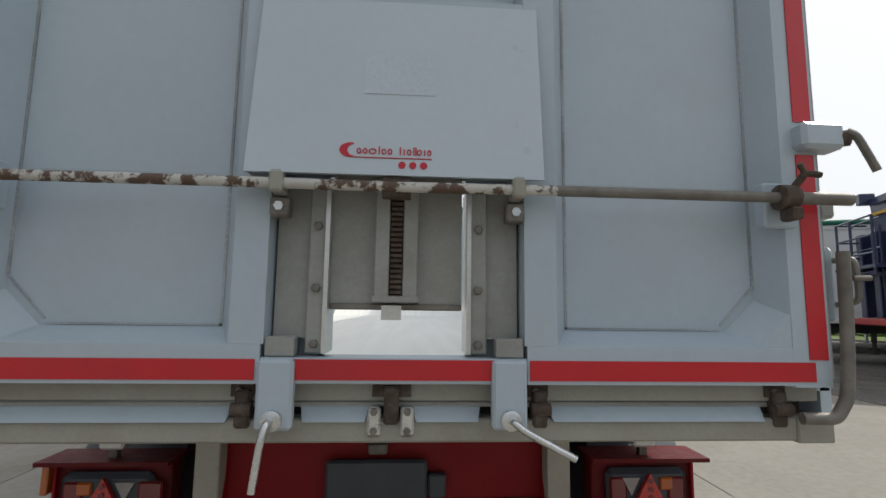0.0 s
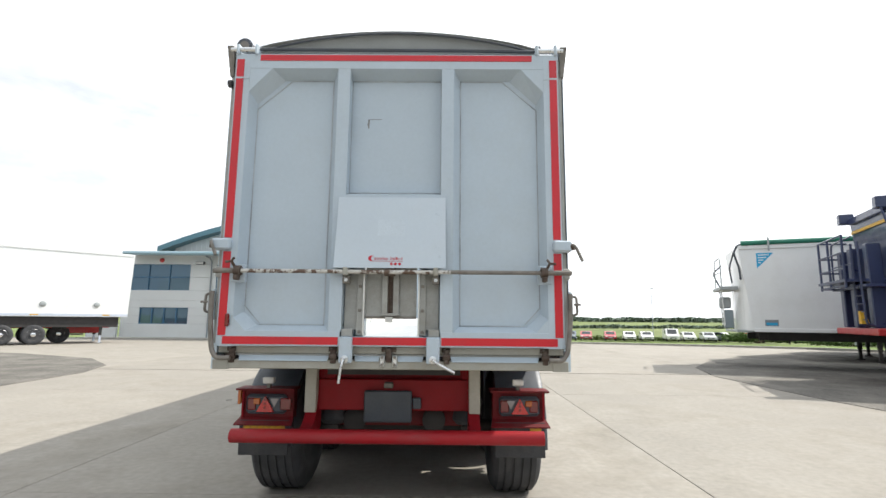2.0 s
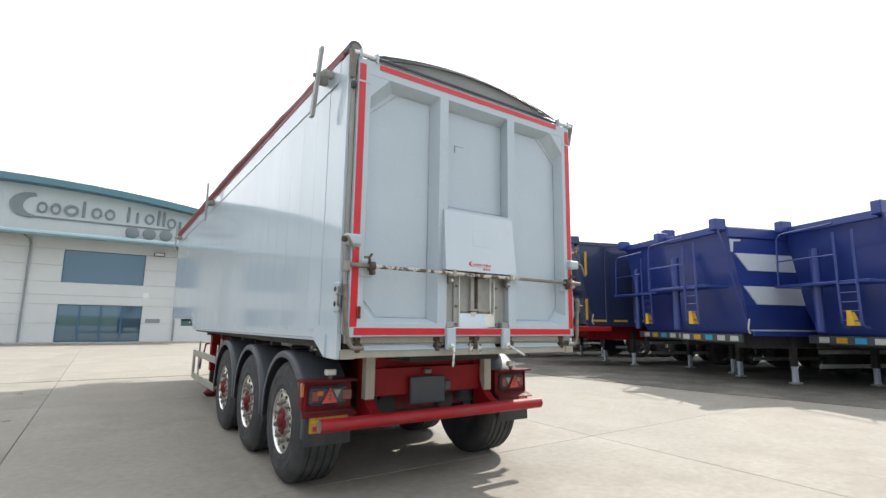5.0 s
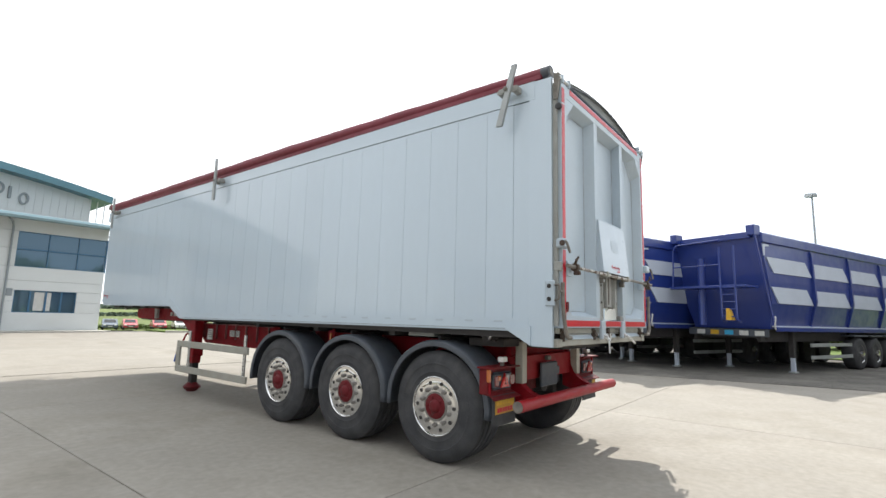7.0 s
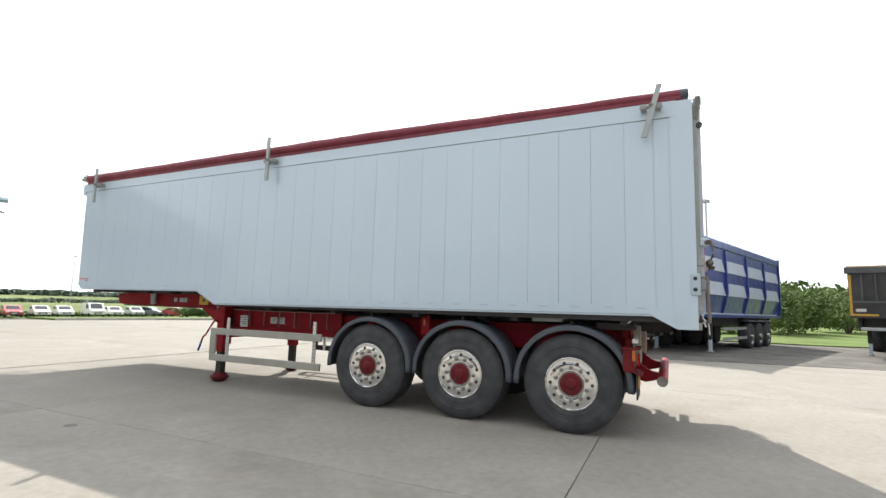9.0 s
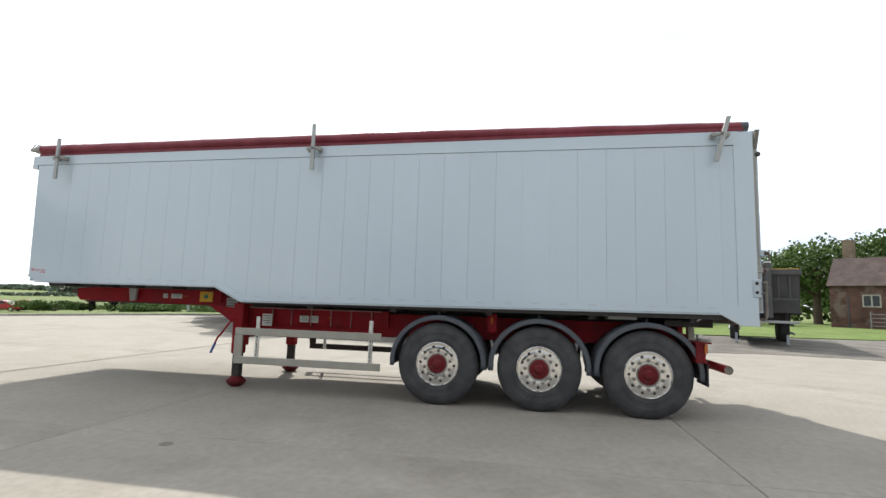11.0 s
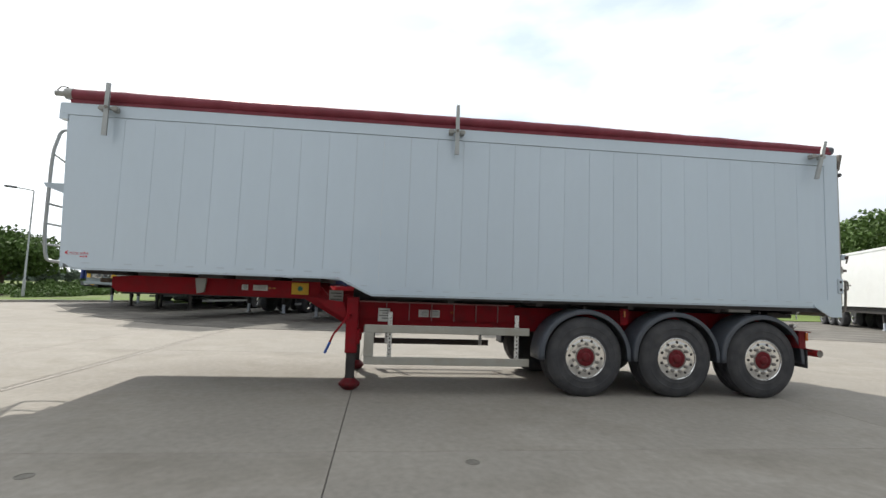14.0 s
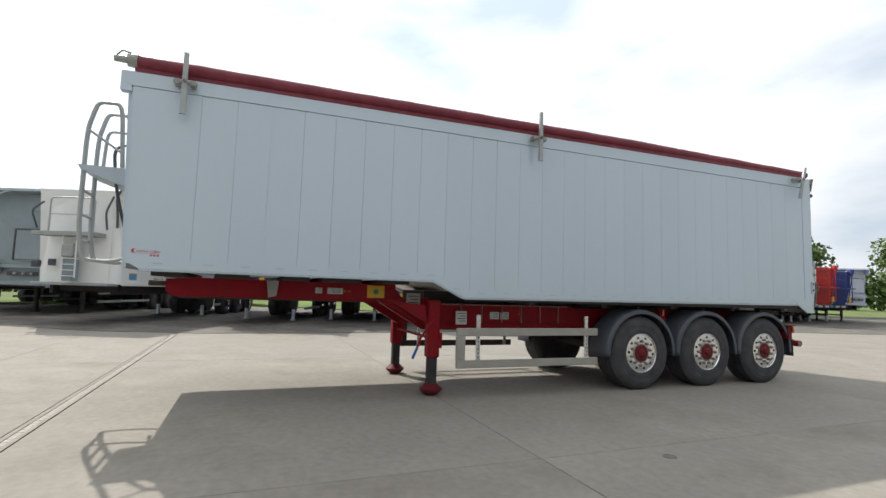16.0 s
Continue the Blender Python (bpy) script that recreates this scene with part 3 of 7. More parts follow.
def running_gear():
    for side in (-1, 1):
        part("chassis_rail", prism(B(), [(2.17, 0.88), (2.17, 1.14), (8.75, 1.14), (9.0, 1.40), (11.35, 1.40), (11.35, 1.19), (9.15, 1.17), (8.55, 0.82), (6.2, 0.80), (2.3, 0.86)], "x", side * 0.58 - 0.05, side * 0.58 + 0.05), "red", TR, "red painted steel chassis rail")
    # outer web in red behind the side guard, with upright stiffeners
    part("side_web", box(B(), -0.705, -0.685, 6.2, 8.55, 0.93, 1.17), "red", TR)
    for i in range(6):
        part("stiffener", box(B(), -0.735, -0.705, 8.02 - i * 0.315, 8.032 - i * 0.315, 0.92, 1.16), "grubbyred", TR, "pale scuffed web stiffener")
    part("web_bar", tube(B(), [(-0.74, 8.4, 1.165), (-0.74, 6.3, 1.165)], 0.010), "grubbyred", TR)
    for y, z in ((11.25, 1.29), (10.4, 1.29), (9.3, 1.27), (8.3, 1.0), (6.6, 1.0), (2.25, 0.98)):
        part("cross_member", box(B(), -0.60, 0.60, y - 0.05, y + 0.05, z - 0.09, z + 0.09), "red", TR)
    part("gooseneck_web", prism(B(), [(8.95, 1.18), (11.55, 1.19), (11.62, 1.25), (11.62, 1.385), (11.3, 1.405), (8.95, 1.405)], "x", -0.655, -0.635), "red", TR, "red gooseneck side plate")
    part("gooseneck_web", box(B(), 0.635, 0.655, 8.95, 11.4, 1.18, 1.405), "red", TR, "red gooseneck side plate")
    part("rubbing_plate", box(B(), -0.62, 0.62, 9.2, 11.5, 1.165, 1.185), "blackiron", TR)
    part("front_stub", box(B(), -0.60, 0.60, 11.63, 11.80, 1.30, 1.36, 0.01), "rust", TR)
    for y in AXLES:
        part("axle", tube(B(), [(-0.9, y, 0.53), (0.9, y, 0.53)], 0.065, 12), "blackiron", TR)
        for side in (-1, 1):
            part("air_spring", lathe(B(), [(0.62, 0.10), (0.66, 0.135), (0.74, 0.12), (0.80, 0.14), (0.88, 0.10)], 16, "z", (side * 0.58, y - 0.32, 0)), "rubber", TR, smooth=40)
            part("trailing_arm", hull(B(), [(side * 0.58 - .05, y + 0.5, 0.72), (side * 0.58 + .05, y + 0.5, 0.72), (side * 0.58 + .05, y + 0.5, 0.86), (side * 0.58 - .05, y + 0.5, 0.86), (side * 0.58 - .05, y - 0.4, 0.52), (side * 0.58 + .05, y - 0.4, 0.52), (side * 0.58 + .05, y - 0.4, 0.61), (side * 0.58 - .05, y - 0.4, 0.61)]), "blackiron", TR)
    part("air_tank", tube(B(), [(0.25, 6.4, 0.86), (0.25, 7.6, 0.86)], 0.13, 16), "blackiron", TR, smooth=40)
    # added inner plate, no known part, that blocks the light between the wheels
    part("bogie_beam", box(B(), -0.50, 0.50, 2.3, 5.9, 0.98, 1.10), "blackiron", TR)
    # underside tubes and brackets below the body
    for side in (-1, 1):
        part("sill", box(B(), side * 1.19 - 0.05, side * 1.19 + 0.05, 1.7, 8.2, 1.225, 1.285), "blackiron", TR)
    for y in (2.2, 3.4, 4.7, 6.0, 7.2):
        part("floor_bearer", box(B(), -1.2, 1.2, y - 0.04, y + 0.04, 1.18, 1.30), "blackiron", TR)
    part("rear_tray", box(B(), -1.05, -0.70, 2.1, 2.5, 1.12, 1.20, 0.01), "blackiron", TR)
    part("hydraulic_line", tube(B(), bent([(-1.05, 2.2, 1.18), (-1.22, 2.16, 1.2), (-1.2, 2.1, 1.28)], 5), 0.012), "zinc", TR, smooth=40)
    part("tank_box", box(B(), -1.16, -0.85, 2.85, 3.20, 1.185, 1.255, 0.008), "grubby", TR)
    part("side_marker", box(B(), -0.99, -0.97, 4.655, 4.69, 1.06, 1.15, 0.004), "lens_amber", TR, "amber side marker lamp")
    part("marker_plate", box(B(), -0.97, -0.955, 4.61, 4.73, 0.95, 1.2), "red", TR)
    part("side_marker", box(B(), -1.305, -1.280, 2.085, 2.12, 0.82, 0.93, 0.004), "lens_amber", TR, "amber side marker lamp")
    # reflectors, plates and labels on the frame
    part("yellow_plate", box(B(), -0.668, -0.657, 9.10, 9.33, 1.225, 1.385, 0.004), "yellow", TR, "yellow plate with a central green disc")
    part("disc", lathe(B(), [(-0.672, 0.035), (-0.668, 0.035)], 20, "x", (0, 9.215, 1.305)), "green", TR)
    for y, z, w, h, m in ((9.74, 1.30, 0.19, 0.075, "label"), (9.94, 1.30, 0.08, 0.07, "label"), (7.35, 1.02, 0.13, 0.10, "label"), (7.51, 1.02, 0.14, 0.10, "label"), (8.06, 0.99, 0.16, 0.18, "label"), (8.72, 1.19, 0.19, 0.22, "grubby")):
        x = -0.669 if y > 8.9 else -0.72
        x = -0.81 if y == 8.06 else x
        part("label_plate", box(B(), x - 0.006, x + 0.006, y - w / 2, y + w / 2, z - h / 2, z + h / 2, 0.002), m, TR, "small pale data plate")
        bm = B()
        for k in range(4):
            box(bm, x - 0.0075, x - 0.0055, y - w * 0.38, y + w * (0.38 - 0.2 * (k % 2)), z + h * (0.30 - 0.19 * k), z + h * (0.30 - 0.19 * k) + h * 0.06)
        part("print", bm, "ink", TR)
    part("amber_reflector", box(B(), -0.672, -0.66, 9.60, 9.64, 1.29, 1.31), "lens_amber", TR)
    part("amber_reflector", box(B(), -0.672, -0.66, 9.54, 9.58, 1.29, 1.31), "lens_amber", TR)
    part("amber_reflector", box(B(), -0.722, -0.71, 7.09, 7.13, 1.035, 1.055), "lens_amber", TR)
    part("body_prop", hull(B(), [(-0.74, 10.42, 1.40), (-0.74, 10.56, 1.40), (-0.70, 10.56, 1.40), (-0.70, 10.42, 1.40), (-0.74, 10.44, 1.22), (-0.74, 10.53, 1.20), (-0.70, 10.53, 1.20), (-0.70, 10.44, 1.22)]), "grubby", TR)
    for y0, y1 in ((8.9, 9.25), (9.5, 9.95), (10.1, 10.4), (10.75, 11.1), (11.4, 11.7)):
        part("floor_runner", box(B(), -1.1, 1.1, y0, y1, 1.405, 1.455), "blackiron", TR)
    part("tow_hook", tube(B(), bent([(-0.9, 11.62, 1.45), (-0.9, 11.62, 1.36), (-0.9, 11.70, 1.37)], 5), 0.010), "zinc", TR)


running_gear()


def landing_legs():
    for side in (-1, 1):
        x = side * 0.84
        leg = part("landing_leg", box(B(), x - 0.075, x + 0.075, 8.40, 8.56, 0.48, 1.22, 0.012), "red", TR, "red landing leg with a worn lower tube")
        part("inner_tube", box(B(), x - 0.055, x + 0.055, 8.42, 8.54, 0.10, 0.49, 0.01), "blackiron", leg, "black greasy inner tube")
        part("foot", lathe(B(), [(0.0, 0.07), (0.02, 0.10), (0.06, 0.142), (0.085, 0.146), (0.12, 0.105), (0.15, 0.075), (0.155, 0.03)], 10, "z", (x, 8.48, 0.0)), "hubred", leg, "dirty red dished landing foot", 30)
        part("gearbox", box(B(), x - 0.09 * 1, x + 0.09, 8.37, 8.42, 0.60, 0.80, 0.01), "red", leg)
        part("leg_brace", hull(B(), [(x - 0.02, 8.6, 1.15), (x + 0.02, 8.6, 1.15), (x + 0.02, 9.05, 1.2), (x - 0.02, 9.05, 1.2), (x - 0.02, 8.55, 0.95), (x + 0.02, 8.55, 0.95), (x + 0.02, 8.58, 0.92), (x - 0.02, 8.58, 0.92)]), "red", leg)
    part("leg_shaft", tube(B(), [(-0.84, 8.48, 0.72), (0.84, 8.48, 0.72)], 0.02), "red", TR)
    part("knee_panel", prism(B(), [(8.5, 1.25), (9.2, 1.20), (8.86, 1.05), (8.66, 0.92), (8.5, 0.9)], "x", -0.70, -0.66), "red", TR)
    crank = part("crank_handle", tube(B(), bent([(-0.93, 8.5, 0.98), (-1.0, 8.52, 0.98), (-1.0, 8.70, 0.74), (-1.03, 8.71, 0.72), (-1.03, 8.80, 0.50)], 4, 0.2), 0.014), "red", TR, "folded red landing leg crank with blue grip", 40)
    part("grip", tube(B(), [(-1.03, 8.745, 0.63), (-1.03, 8.805, 0.49)], 0.017), "blue_handle", crank, "blue crank grip", 40)


landing_legs()


def side_guard():
    for side in (-1, 1):
        x = side * 1.225
        m = "cream" if side < 0 else "blackiron"
        g = part("side_guard", box(B(), x - 0.015, x + 0.015, 6.14, 8.30, 0.785, 0.885, 0.006), m, TR, "pale aluminium side under-run guard")
        part("lower_rail", box(B(), x - 0.015, x + 0.015, 6.14, 8.30, 0.385, 0.485, 0.006), m, g)
        part("end_post", box(B(), x - 0.016, x + 0.016, 8.18, 8.305, 0.486, 0.784, 0.006), m, g)
        for y in (6.30, 7.98):
            part("hanger", box(B(), x * 0.965 - 0.012, x * 0.965 + 0.012, y - 0.028, y + 0.028, 0.40, 1.05, 0.003), "zinc", g, "punched zinc hanger strap")
            bm = B()
            for k in range(6):
                box(bm, x * 0.965 - 0.0135, x * 0.965 + 0.0135, y - 0.008, y + 0.008, 0.50 + k * 0.05, 0.525 + k * 0.05)
            part("slot_row", bm, "blackiron", g)


side_guard()


# ---- body: plank sides, floor, headboard, rear posts ----
def low_edge(y):
    """Bottom edge of the side wall."""
    if y < 8.23:
        return 1.305 - (y - 1.7) * 0.0058
    if y < 8.65:
        return 1.267 + (y - 8.23) / 0.42 * 0.20
    return 1.467


def body_shell():
    x = -HW
    edges = [1.88] + [2.17 + 0.3522 * i for i in range(28)]
    edges[-1] = 11.915
    for y0, y1 in zip(edges, edges[1:]):
        g = 0.0012
        pts = [(y0 + g, low_edge(y0) + 0.1)] + [(k, low_edge(k) + 0.1) for k in (8.23, 8.65) if y0 < k < y1] + [(y1 - g, low_edge(y1) + 0.1), (y1 - g, seam_z(y1)), (y0 + g, seam_z(y0))]
        if y1 > 11.9:
            pts[1], pts[2] = (11.905, 1.567), (11.965, topz(12) - 0.15)
        part("side_plank", prism(B(), pts, "x", x, x + 0.035), "silver", TR)
    # inner skin behind the planks and the far wall
    part("inner_skin", prism(B(), [(1.6, 1.40), (8.2, 1.36), (8.65, 1.56), (11.88, 1.56), (11.93, topz(12) - 0.02), (1.6, topz(1.6) - 0.02)], "x", x + 0.036, x + 0.046), "alu", TR)
    part("far_side_wall", prism(B(), [(REAR, 1.30), (8.23, 1.267), (8.65, 1.467), (11.8, 1.467), (11.92, 1.55), (12.01, topz(12)), (REAR, topz(REAR))], "x", HW - 0.04, HW), "silver", TR, "silver-grey plank side wall")
    bm = B()
    ys = [1.72, 8.23, 8.65, 11.78, 11.92]
    lows = [low_edge(1.72), 1.267, 1.467, 1.467, 1.55]
    for a, b, la, lb in zip(ys, ys[1:], lows, lows[1:]):
        prism(bm, [(a, la), (b, lb), (b, 1.566 if b > 11.9 else lb + 0.1), (a, la + 0.1)], "x", x - 0.006, x + 0.03)
    part("bottom_rail", bm, "silver", TR, "silver-grey bottom rail")
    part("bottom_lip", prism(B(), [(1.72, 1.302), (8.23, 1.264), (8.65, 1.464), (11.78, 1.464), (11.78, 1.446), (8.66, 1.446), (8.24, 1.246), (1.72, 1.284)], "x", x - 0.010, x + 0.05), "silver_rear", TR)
    clip = mesh_of("rail_clip", box(B(), -0.004, 0.0, -0.045, 0.045, -0.007, 0.007, 0.002), "silver_rear")
    for y0, y1 in zip(edges, edges[1:]):
        y = (y0 + y1) / 2
        part("rail_clip", clip, None, TR, at=pose(x - 0.006, y, low_edge(y) + 0.062))
    part("top_rail", prism(B(), [(1.66, seam_z(1.66) + 0.005), (8.5, seam_z(8.5) + 0.005), (11.965, topz(12) - 0.145), (12.04, topz(12) - 0.12), (12.045, topz(12)), (1.66, topz(1.66))], "x", x - 0.008, x + 0.05), "silver", TR, "silver-grey top rail")
    part("far_top_rail", prism(B(), [(1.60, topz(1.6) - 0.13), (12.04, topz(12) - 0.13), (12.04, topz(12)), (1.60, topz(1.6))], "x", HW - 0.05, HW + 0.01), "silver", TR)
    riv = mesh_of("rivet", lathe(B(), [(0.0, 0.009), (-0.005, 0.007), (-0.007, 0.002)], 8), "zinc")
    for i in range(24):
        part("rivet", riv, None, TR, at=pose(x - 0.008, 1.95 + i * 0.43, topz(1.95 + i * 0.43) - 0.012))
    # rear corner posts with the dropped skirt
    for s in (-1, 1):
        prof = [(REAR, 1.16), (1.69, 1.16), (1.72, 1.20), (1.72, topz(1.6) - 0.006), (REAR, topz(1.6) - 0.006)]
        part("corner_post", prism(B(), prof, "x", s * HW - 0.03 if s > 0 else -HW - 0.004, s * HW + 0.004 if s > 0 else -HW + 0.03), "silver", TR, "silver-grey rear corner post")
        part("post_flat", box(B(), s * HW - (0.028 if s > 0 else -0.003), s * HW + (0.028 if s < 0 else -0.003), 1.721, 1.879, low_edge(1.8), seam_z(1.88) - 0.002), "silver", TR)
        part("skirt_corner", prism(B(), [(1.70, 1.165), (1.95, low_edge(1.9) - 0.002), (1.95, 1.33), (1.70, 1.33)], "x", s * HW - 0.02, s * HW + 0.0), "silver", TR)
    part("floor", box(B(), -HW + 0.05, HW - 0.045, 1.52, 8.3, 1.345, 1.375), "alufloor", TR, "bright ribbed aluminium floor")
    part("front_floor", prism(B(), [(8.3, 1.345), (8.7, 1.52), (11.9, 1.52), (11.9, 1.55), (8.7, 1.55), (8.3, 1.375)], "x", -HW + 0.05, HW - 0.045), "alufloor", TR)
    part("headboard", prism(B(), [(11.90, 1.47), (11.94, 1.47), (12.02, topz(12)), (11.98, topz(12))], "x", -HW + 0.052, HW - 0.042), "silver", TR, "silver-grey front headboard")
    part("headboard_shoulder", box(B(), -HW - 0.004, -HW + 0.1, 11.98, 12.075, topz(12) - 0.20, topz(12) - 0.002), "silver", TR)
    part("subframe", box(B(), -0.50, 0.50, 1.75, 8.5, 1.10, 1.34), "blackiron", TR)
    for y in (3.2, 5.0, 6.8, 8.6, 10.4):
        part("cover_hoop", tube(B(), [(-HW + 0.06, y, topz(y)), (-0.6, y, topz(y) + 0.09), (0, y, topz(y) + 0.12), (0.6, y, topz(y) + 0.09), (HW - 0.06, y, topz(y))], 0.02, 8), "alu", TR, "arched alloy cover hoop", 40)


body_shell()


def brand_mark(parent, cx, z0, w, plane, at, flip=1):
    """The maker's mark as plain shapes: a crescent, two rows of short strokes for the words, an underline and three dots."""
    u = w / 200.0
    def put(bm, u0, u1, v0, v1):
        if plane == "y":
            box(bm, cx + u0 * u, cx + u1 * u, at - 0.0016, at, z0 + v0 * u, z0 + v1 * u)
        else:
            box(bm, at - 0.0016, at, cx - u1 * u, cx - u0 * u, z0 + v0 * u, z0 + v1 * u)
    def shape(bm, pts):
        pts = [(p * u, q * u) for p, q in pts]
        if plane == "y":
            prism(bm, [(cx + p, z0 + q) for p, q in pts], "y", at - 0.0016, at)
        else:
            prism(bm, [(cx - p, z0 + q) for p, q in pts], "x", at - 0.0016, at)
    bm = B()
    outer = [(-78 + 22 * math.cos(a), 14 * math.sin(a)) for a in (radians(90 + 180 * k / 10) for k in range(11))]
    inner = [(-74 + 12 * math.cos(a), 11 * math.sin(a)) for a in (radians(270 - 180 * k / 10) for k in range(11))]
    shape(bm, outer + inner)
    part("crescent", bm, "redprint", parent)
    x = -70.0
    for i, wd in enumerate((10, 10, 15, 6, 10, 10, 0, 6, 7, 10, 3, 3, 10, 7, 9)):
        if not wd:
            x += 9
            continue
        drop = max(0, x - 55) ** 2 * 0.012
        bm = B()
        if wd >= 9:
            rx, ry, cz = (wd - 1.2) / 2, 5.6, -1.5 - drop
            for k in range(12):
                a0, a1 = (2 * math.pi * q / 12 for q in (k, k + 1))
                shape(bm, [(x + rx + rx * math.cos(a0), cz + ry * math.sin(a0)), (x + rx + rx * math.cos(a1), cz + ry * math.sin(a1)),
                           (x + rx + (rx - 2) * math.cos(a1), cz + (ry - 2) * math.sin(a1)), (x + rx + (rx - 2) * math.cos(a0), cz + (ry - 2) * math.sin(a0))])
        else:
            put(bm, x + wd * 0.3, x + wd * 0.3 + 2.2, -7 - drop, (8 if wd in (6, 3) else 4) - drop)
        part("mark_stroke", bm, "redprint", parent)
        x += wd + 0.6
    bm = B()
    put(bm, -75, 62, -14, -12.5)
    part("underline", bm, "redprint", parent)
    for k in range(3):
        bm = B()
        c = 10 + k * 19
        shape(bm, [(c + 6.5 * math.cos(a), -26 + 6.5 * math.sin(a)) for a in (2 * math.pi * j / 14 for j in range(14))])
        part("dot", bm, "redprint", parent)


brand_mark(TR, 11.70, 1.645, 0.32, "x", -HW - 0.0002)


def sheet():
    """The roll-over cover: arched sheet, the rolled edge, front cap and stop posts."""
    # rolled cover lying along the near top rail, open over the load
    pts, rad = [], []
    for i in range(90):
        y = 1.60 + (11.94 - 1.60) * i / 89
        back = max(0.0, 1 - (y - 1.6) / 4)
        sag = 0.004 * noise.noise((y * 2.3, 0, 9)) + 0.004 * noise.noise((y * 7, 1, 4))
        pts.append((-HW + 0.015 + 0.045 * back + 0.006 * noise.noise((y * 1.1, 0, 9)), y, topz(y) + 0.108 - 0.032 * back + sag))
        rad.append(0.068 - 0.008 * back + 0.007 * noise.noise((y * 1.6, 3, 1)) + 0.003 * noise.noise((y * 9, 3, 7)) + 0.006 * math.exp(-((y - 11.2) / 0.6) ** 2))
    part("sheet_roll", tube(B(), pts, rad, 18), "burgundy", TR, "rolled burgundy vinyl cover on its tube", 60)
    part("sheet_side", prism(B(), [(1.60, topz(1.6) + 0.003), (11.96, topz(12) + 0.003), (11.96, topz(12) + 0.055), (1.60, topz(1.6) + 0.045)], "x", -HW - 0.012, -HW + 0.006), "burgundy", TR, "burgundy sheet skirt under the roll")
    zr, zf = topz(1.5) + 0.076, topz(12) + 0.115
    part("roll_tube", tube(B(), [(-HW + 0.06, 1.53, zr), (-HW + 0.06, 1.61, zr)], 0.061, 20), "black", TR, "dark end of the roll", 60)
    part("roll_bore", tube(B(), [(-HW + 0.06, 1.526, zr), (-HW + 0.06, 1.535, zr)], 0.036, 18), "darksteel", TR)
    cap = part("roll_crank_joint", tube(B(), [(-HW + 0.015, 11.94, zf), (-HW + 0.015, 12.03, zf), (-HW + 0.015, 12.035, zf), (-HW + 0.015, 12.15, zf)], [0.072, 0.066, 0.036, 0.032], 14), "grubby", TR, "worn grey crank joint at the roll end", 40)
    part("joint_wire", tube(B(), bent([(-HW + 0.0, 12.0, zf + 0.07), (-HW, 12.08, zf + 0.09), (-HW, 12.13, zf + 0.03)], 5), 0.007), "darksteel", cap)
    # short fixed cap of the cover at the tailgate end
    bm = B()
    grid = []
    for i in range(3):
        row = []
        for j in range(17):
            q = j / 16
            row.append(bm.verts.new((-1.10 + 2.18 * q, 1.47 + 0.11 * i, topz(1.5) + 0.02 + 0.145 * math.sin(math.pi * q) ** 0.8)))
        grid.append(row)
    for a, b in zip(grid, grid[1:]):
        for j in range(16):
            bm.faces.new((a[j], a[j + 1], b[j + 1], b[j]))
    ob = part("end_cap_sheet", bm, "greysheet", TR, "grey vinyl end cap of the cover", 60)
    ob.modifiers.new("thick", "SOLIDIFY").thickness = 0.006
    # end flap at the rear
    bm = B()
    arc = [(-1.02 + 2.04 * i / 20, 3.54 + 0.150 * math.sin(math.pi * i / 20) ** 0.8) for i in range(21)]
    prism(bm, arc, "y", 1.49, 1.515)
    part("end_flap", bm, "greysheet", TR, "grey vinyl rear end flap", 60)
    part("flap_edge", tube(B(), [(-1.08, 1.455, 3.552), (-0.5, 1.45, 3.546), (0.5, 1.45, 3.544), (1.05, 1.455, 3.54), (1.09, 1.45, 3.575)], 0.013, 6), "black", TR)
    bm = B()
    arc2 = [(x, 1.463, z + 0.003) for x, z in arc]
    tube(bm, arc2, 0.009, 6)
    part("flap_hem", bm, "black", TR)
    # stop posts on the near side
    for y, tilt, top, low in ((11.49, 0.0, 3.705, 3.060), (7.215, 0.0, 3.79, 3.125), (1.89, -0.24, 3.70, 3.140)):
        p = part("stop_post", hull(B(), [(-1.405, y - 0.028 - tilt * (low - 3.47), low), (-1.375, y - 0.028 - tilt * (low - 3.47), low), (-1.375, y + 0.028 - tilt * (low - 3.47), low), (-1.405, y + 0.028 - tilt * (low - 3.47), low),
                                         (-1.405, y - 0.022 - tilt * -(top - 3.47), top), (-1.375, y - 0.022 + tilt * (top - 3.47), top), (-1.375, y + 0.022 + tilt * (top - 3.47), top), (-1.405, y + 0.022 + tilt * (top - 3.47), top)]) if tilt == 0 else
                 hull(B(), [(-1.405, y - 0.03 + 0.07, low), (-1.375, y - 0.03 + 0.07, low), (-1.375, y + 0.03 + 0.07, low), (-1.405, y + 0.03 + 0.07, low),
                            (-1.405, y - 0.025 - 0.085, top), (-1.375, y - 0.025 - 0.085, top), (-1.375, y + 0.025 - 0.085, top), (-1.405, y + 0.025 - 0.085, top)]), "galv", TR, "grey alloy sheet stop post")
        part("bracket", box(B(), -1.372, -HW - 0.011, y - 0.10, y - 0.045, topz(y) - 0.095, topz(y) - 0.035, 0.006), "grubby", p)
        part("bracket", box(B(), -1.372, -HW - 0.011, y + 0.045, y + 0.10, topz(y) - 0.095, topz(y) - 0.035, 0.006), "grubby", p)
        part("cross_bar", box(B(), -1.374, -1.335, y - 0.11, y + 0.11, topz(y) - 0.08, topz(y) - 0.05, 0.004), "grubby", p)
